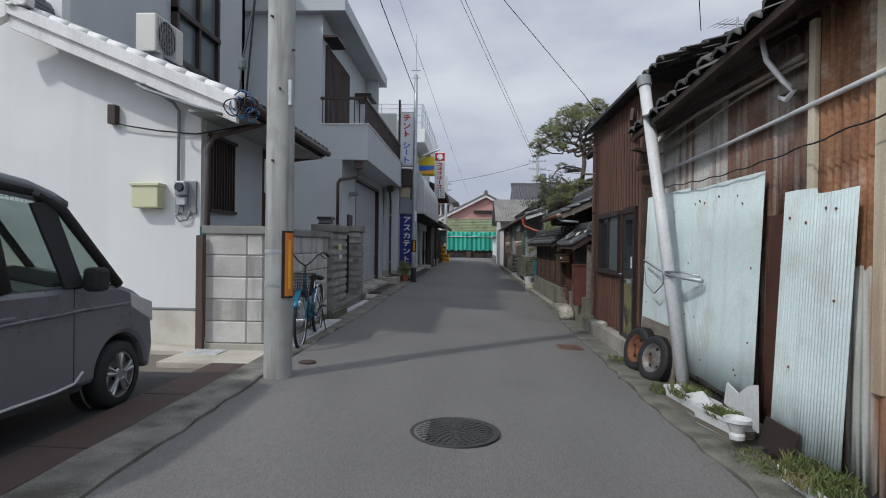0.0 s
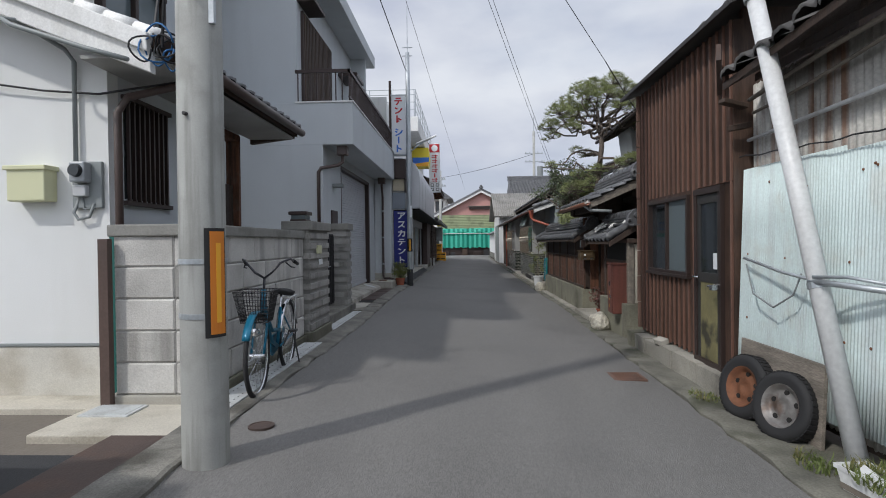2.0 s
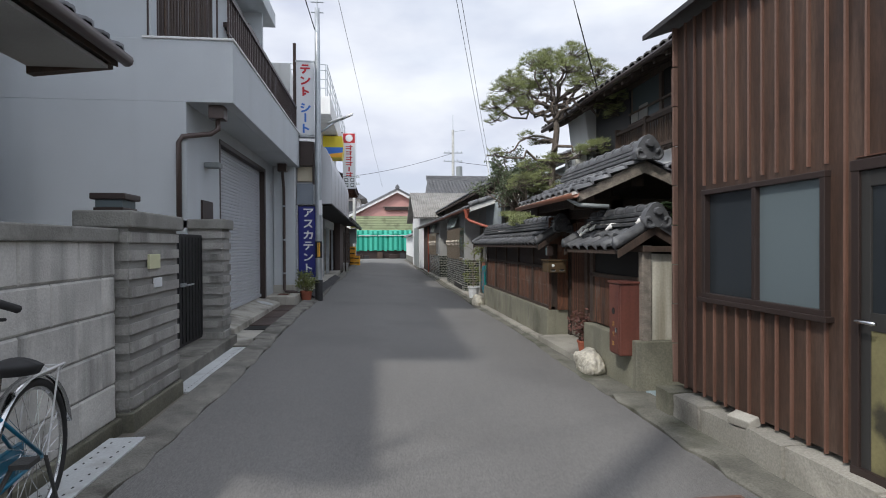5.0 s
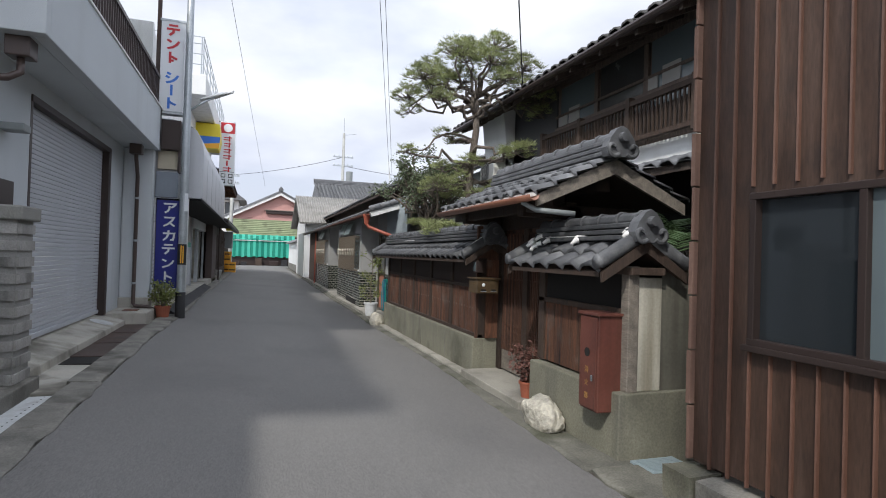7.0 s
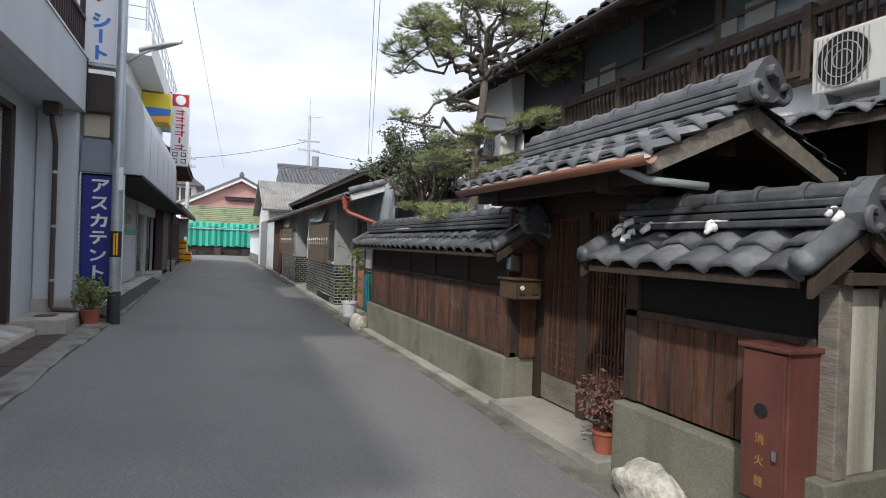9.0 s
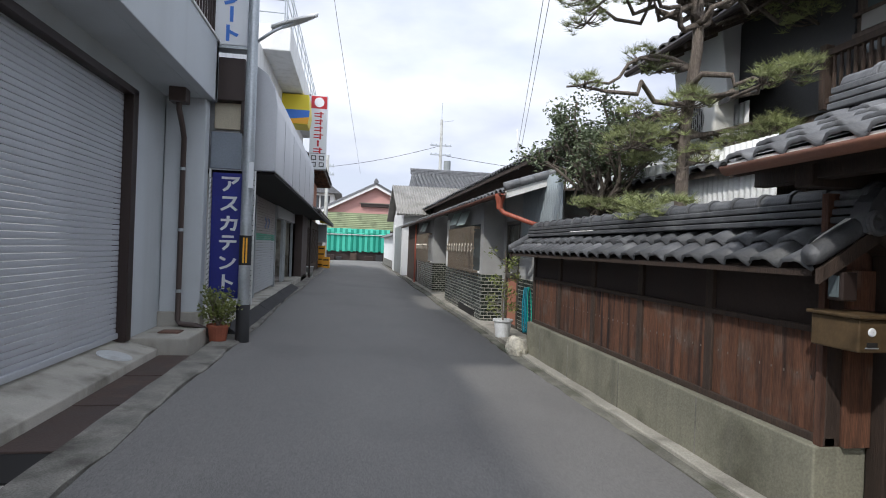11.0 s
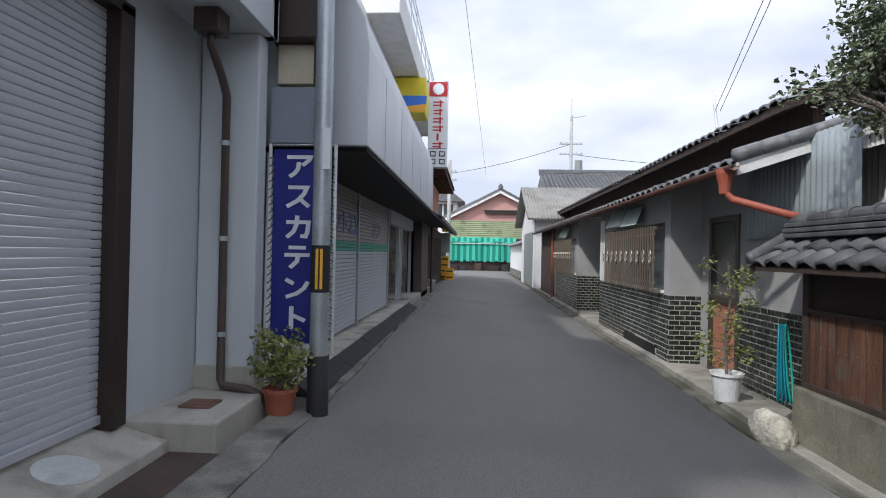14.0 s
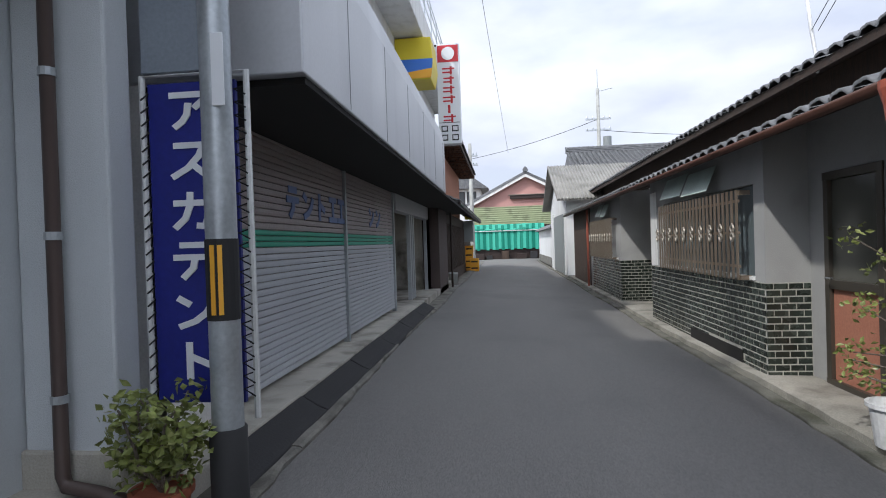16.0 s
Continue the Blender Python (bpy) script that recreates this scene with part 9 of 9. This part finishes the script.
for k in range(7):
    c = Vector((-2.72 + rnd.uniform(-0.1, 0.1), 6.42 + rnd.uniform(-0.05, 0.08), 2.98 + rnd.uniform(-0.08, 0.1)))
    r = rnd.uniform(0.07, 0.14)
    pts = [c + Vector((r * math.cos(a), 0.04 * math.sin(2 * a + k), r * 1.1 * math.sin(a))) for a in np.linspace(0, 6.0, 18)]
    Shape().tube(pts, 0.008, 5).ob("loop", CABLE if k % 3 else plain("cable_blue", (0.02, 0.12, 0.3), 0.5), e, smooth=True)
s = Shape().tube([(-2.8, 6.5, 3.1), (-2.85, 6.7, 3.6), (-2.7, 7.2, 5.6), (-2.5, 8, 9)], 0.012, 5).tube([(-2.7, 6.45, 3.0), (UX - 0.1, UY + 0.1, 6.5)], 0.012, 5)
s.ob("service_drop", CABLE, e)
Shape().lathe([(0.02, 3.5), (0.05, 3.53), (0.05, 3.62), (0.02, 3.65)], (-2.84, 6.68, 0), 10).ob("insulator", FROST, e)


def wire(pts, r=0.012, n=18, sag=0.3, label="overhead power line"):
    a, b = Vector(pts[0]), Vector(pts[1])
    e = thing("power_line", tuple(a), label, "cable", "overhead lines")
    Shape().tube([a.lerp(b, t) - Vector((0, 0, sag * 4 * t * (1 - t))) for t in np.linspace(0, 1, n)], r, 5).ob("strand", CABLE, e)


wire([(-2.55, 0.0, 8.0), (PX - 0.06, 19.0, 6.69)], 0.012, sag=0.05, label="twisted black overhead service cable")
wire([(-1.85, 0.0, 6.55), (-0.3, 37.0, 4.75)], 0.004, sag=0.1, label="thin dark overhead wire above the lane")
wire([(-2.8, 0.0, 7.4), (3.08, 23.35, 3.86)], 0.0045, sag=0.06, label="thin overhead service wire to the roof")
wire([(-2.72, 0.0, 7.4), (3.16, 23.35, 3.86)], 0.0045, sag=0.06, label="thin overhead service wire to the roof")
wire([(-4.5, 0.0, 6.8), (2.7, 14.0, 5.2)], 0.007, sag=0.04, label="black overhead service wire to the house")
wire([(2.7, 14.0, 5.2), (4.4, 17.2, 4.75)], 0.011, sag=0.03, label="black overhead service wire to the house")
wire([(0.5, 2.0, 6.4), (3.0, 7.6, 4.3)], 0.006, sag=0.05, label="black overhead wire above the tin shed")
wire([(6.6, 58, 10.2), (-12, 70, 9.0)], 0.02, sag=0.9, label="sagging power line between far poles")
wire([(6.6, 58, 9.4), (30, 62, 9.5)], 0.02, sag=0.6, label="sagging power line between far poles")

fence = thing("fence", (-8, 3, 0), "green wire mesh fence beside the car park", "fence")
s = Shape()
for y in np.arange(-4, 6.8, 0.06):
    s.tube([(-8.2, y, 0.05), (-8.2, y, 1.75)], 0.004, 4, caps=False)
for z in np.arange(0.1, 1.8, 0.15):
    s.tube([(-8.2, -4, z), (-8.2, 6.8, z)], 0.005, 4, caps=False)
for y in np.arange(-4, 6.8, 2):
    s.tube([(-8.2, y, 0), (-8.2, y, 1.85)], 0.025, 8)
s.ob("mesh", plain("fence_green", (0.05, 0.30, 0.16), 0.5), fence)


def grass_clump(name, x, y, z, r, tall, count, seed, label, m=None):
    rnd = random.Random(seed)
    s = Shape()
    for _ in range(count):
        a, k = rnd.uniform(0, 2 * math.pi), r * math.sqrt(rnd.random())
        p = Vector((x + k * 0.8 * math.cos(a), y + k * 1.3 * math.sin(a), z))
        h = tall * rnd.uniform(0.5, 1.1)
        lean_v = Vector((rnd.gauss(0, 0.35), rnd.gauss(0, 0.35), 1)).normalized()
        w = Vector((rnd.uniform(-1, 1), rnd.uniform(-1, 1), 0)).normalized() * 0.005
        mid = p + lean_v * h * 0.55
        tip = p + lean_v * h + Vector((rnd.gauss(0, 0.03), rnd.gauss(0, 0.03), -0.02))
        s.add([p - w, p + w, mid + w * 0.8, mid - w * 0.8, tip], [(0, 1, 2, 3), (3, 2, 4)])
    return tagged(settle(s.ob(name, m or GRASS), x, y), label, "grass", "", "stuff")


def planter(x, y, z, ln, wd, h, turn, label, seed):
    e = thing("planter", (x, y, z), label, "planter", "broken planters")
    m = pose(x, y, z, 0, 0, turn)
    s = Shape()
    def side(u, v, k, out):
        return None
    t = 0.85
    c0 = [(-wd / 2 * t, -ln / 2 * t), (wd / 2 * t, -ln / 2 * t), (wd / 2 * t, ln / 2 * t), (-wd / 2 * t, ln / 2 * t)]
    c1 = [(-wd / 2, -ln / 2), (wd / 2, -ln / 2), (wd / 2, ln / 2), (-wd / 2, ln / 2)]
    c2 = [(a * 1.06, b * 1.04) for a, b in c1]
    v = [(a, b, 0) for a, b in c0] + [(a, b, h) for a, b in c1] + [(a, b, h) for a, b in c2] + [(a, b, h - 0.025) for a, b in c2]
    f = [(0, 1, 2, 3)]
    for i in range(4):
        j = (i + 1) % 4
        f += [(i, j, 4 + j, 4 + i), (4 + i, 4 + j, 8 + j, 8 + i), (8 + i, 8 + j, 12 + j, 12 + i)]
    Shape().placed(Shape().add(v, f), m).ob("trough", WHITE_PVC, e, thick=0.006)
    Shape().placed(Shape().box(-wd / 2 * 0.93, wd / 2 * 0.93, -ln / 2 * 0.93, ln / 2 * 0.93, 0.01, h - 0.03), m).ob("soil", EARTH, e)
    return settle(e, x, y)


planter(1.98, 5.1, 0.03, 0.62, 0.2, 0.14, 6, "broken white planter trough with grass", 1)
planter(2.0, 4.5, 0.03, 0.5, 0.2, 0.15, 12, "white planter trough with grass", 2)
planter(2.03, 3.3, 0.0, 0.55, 0.18, 0.12, 2, "white planter trough with weeds", 3)
grass_clump("grass", 1.98, 5.15, 0.14, 0.2, 0.11, 420, 1, "tuft of green grass in a planter")
grass_clump("grass", 2.0, 4.5, 0.15, 0.16, 0.085, 320, 2, "tuft of green grass in a planter")
grass_clump("grass", 2.03, 3.35, 0.10, 0.22, 0.14, 520, 3, "weeds in a planter")
grass_clump("grass", 1.95, 3.85, 0.0, 0.2, 0.09, 360, 4, "dry weeds at the shed's foot")
grass_clump("grass", 1.92, 5.7, 0.03, 0.14, 0.10, 140, 5, "weeds beside the leaning pipe")
grass_clump("grass", 1.9, 7.3, 0.03, 0.16, 0.06, 120, 6, "dry weeds at the shed footing")
e = thing("flower_pot", (1.93, 4.12, 0.03), "small white ribbed flower pot", "flower pot")
Shape().lathe([(0.001, 0), (0.05, 0), (0.055, 0.03), (0.045, 0.05), (0.075, 0.12), (0.095, 0.13), (0.095, 0.15), (0.08, 0.15), (0.07, 0.12), (0.001, 0.12)], (1.93, 4.12, 0.03), 20).ob("pot", WHITE_PVC, e)
e = thing("plastic_sheet", (2.1, 4.5, 0.1), "torn white plastic board behind the planters", "board")
Shape().prism([(4.2, 0.05), (4.75, 0.12), (4.7, 0.3), (4.5, 0.26), (4.35, 0.36), (4.22, 0.4)], "x", 2.11, 2.125).ob("sheet", WHITE_PVC, e)
Shape().placed(Shape().prism([(-0.35, 0.0), (0.35, 0.03), (0.3, 0.12), (0.1, 0.08), (-0.1, 0.16), (-0.3, 0.1)], "x", 0, 0.012), pose(1.9, 4.95, 0.04, 0, 25, 8)).ob("torn_rim", WHITE_PVC, e)
e = thing("board_panel", (2.08, 3.85, 0), "blue printed panel leaning on the tin sheet", "panel")
Shape().placed(Shape().box(0, 0.015, -0.2, 0.2, 0, 0.2), pose(2.04, 3.85, 0.03, 0, 15, 0)).ob("panel", BRONZE, e)
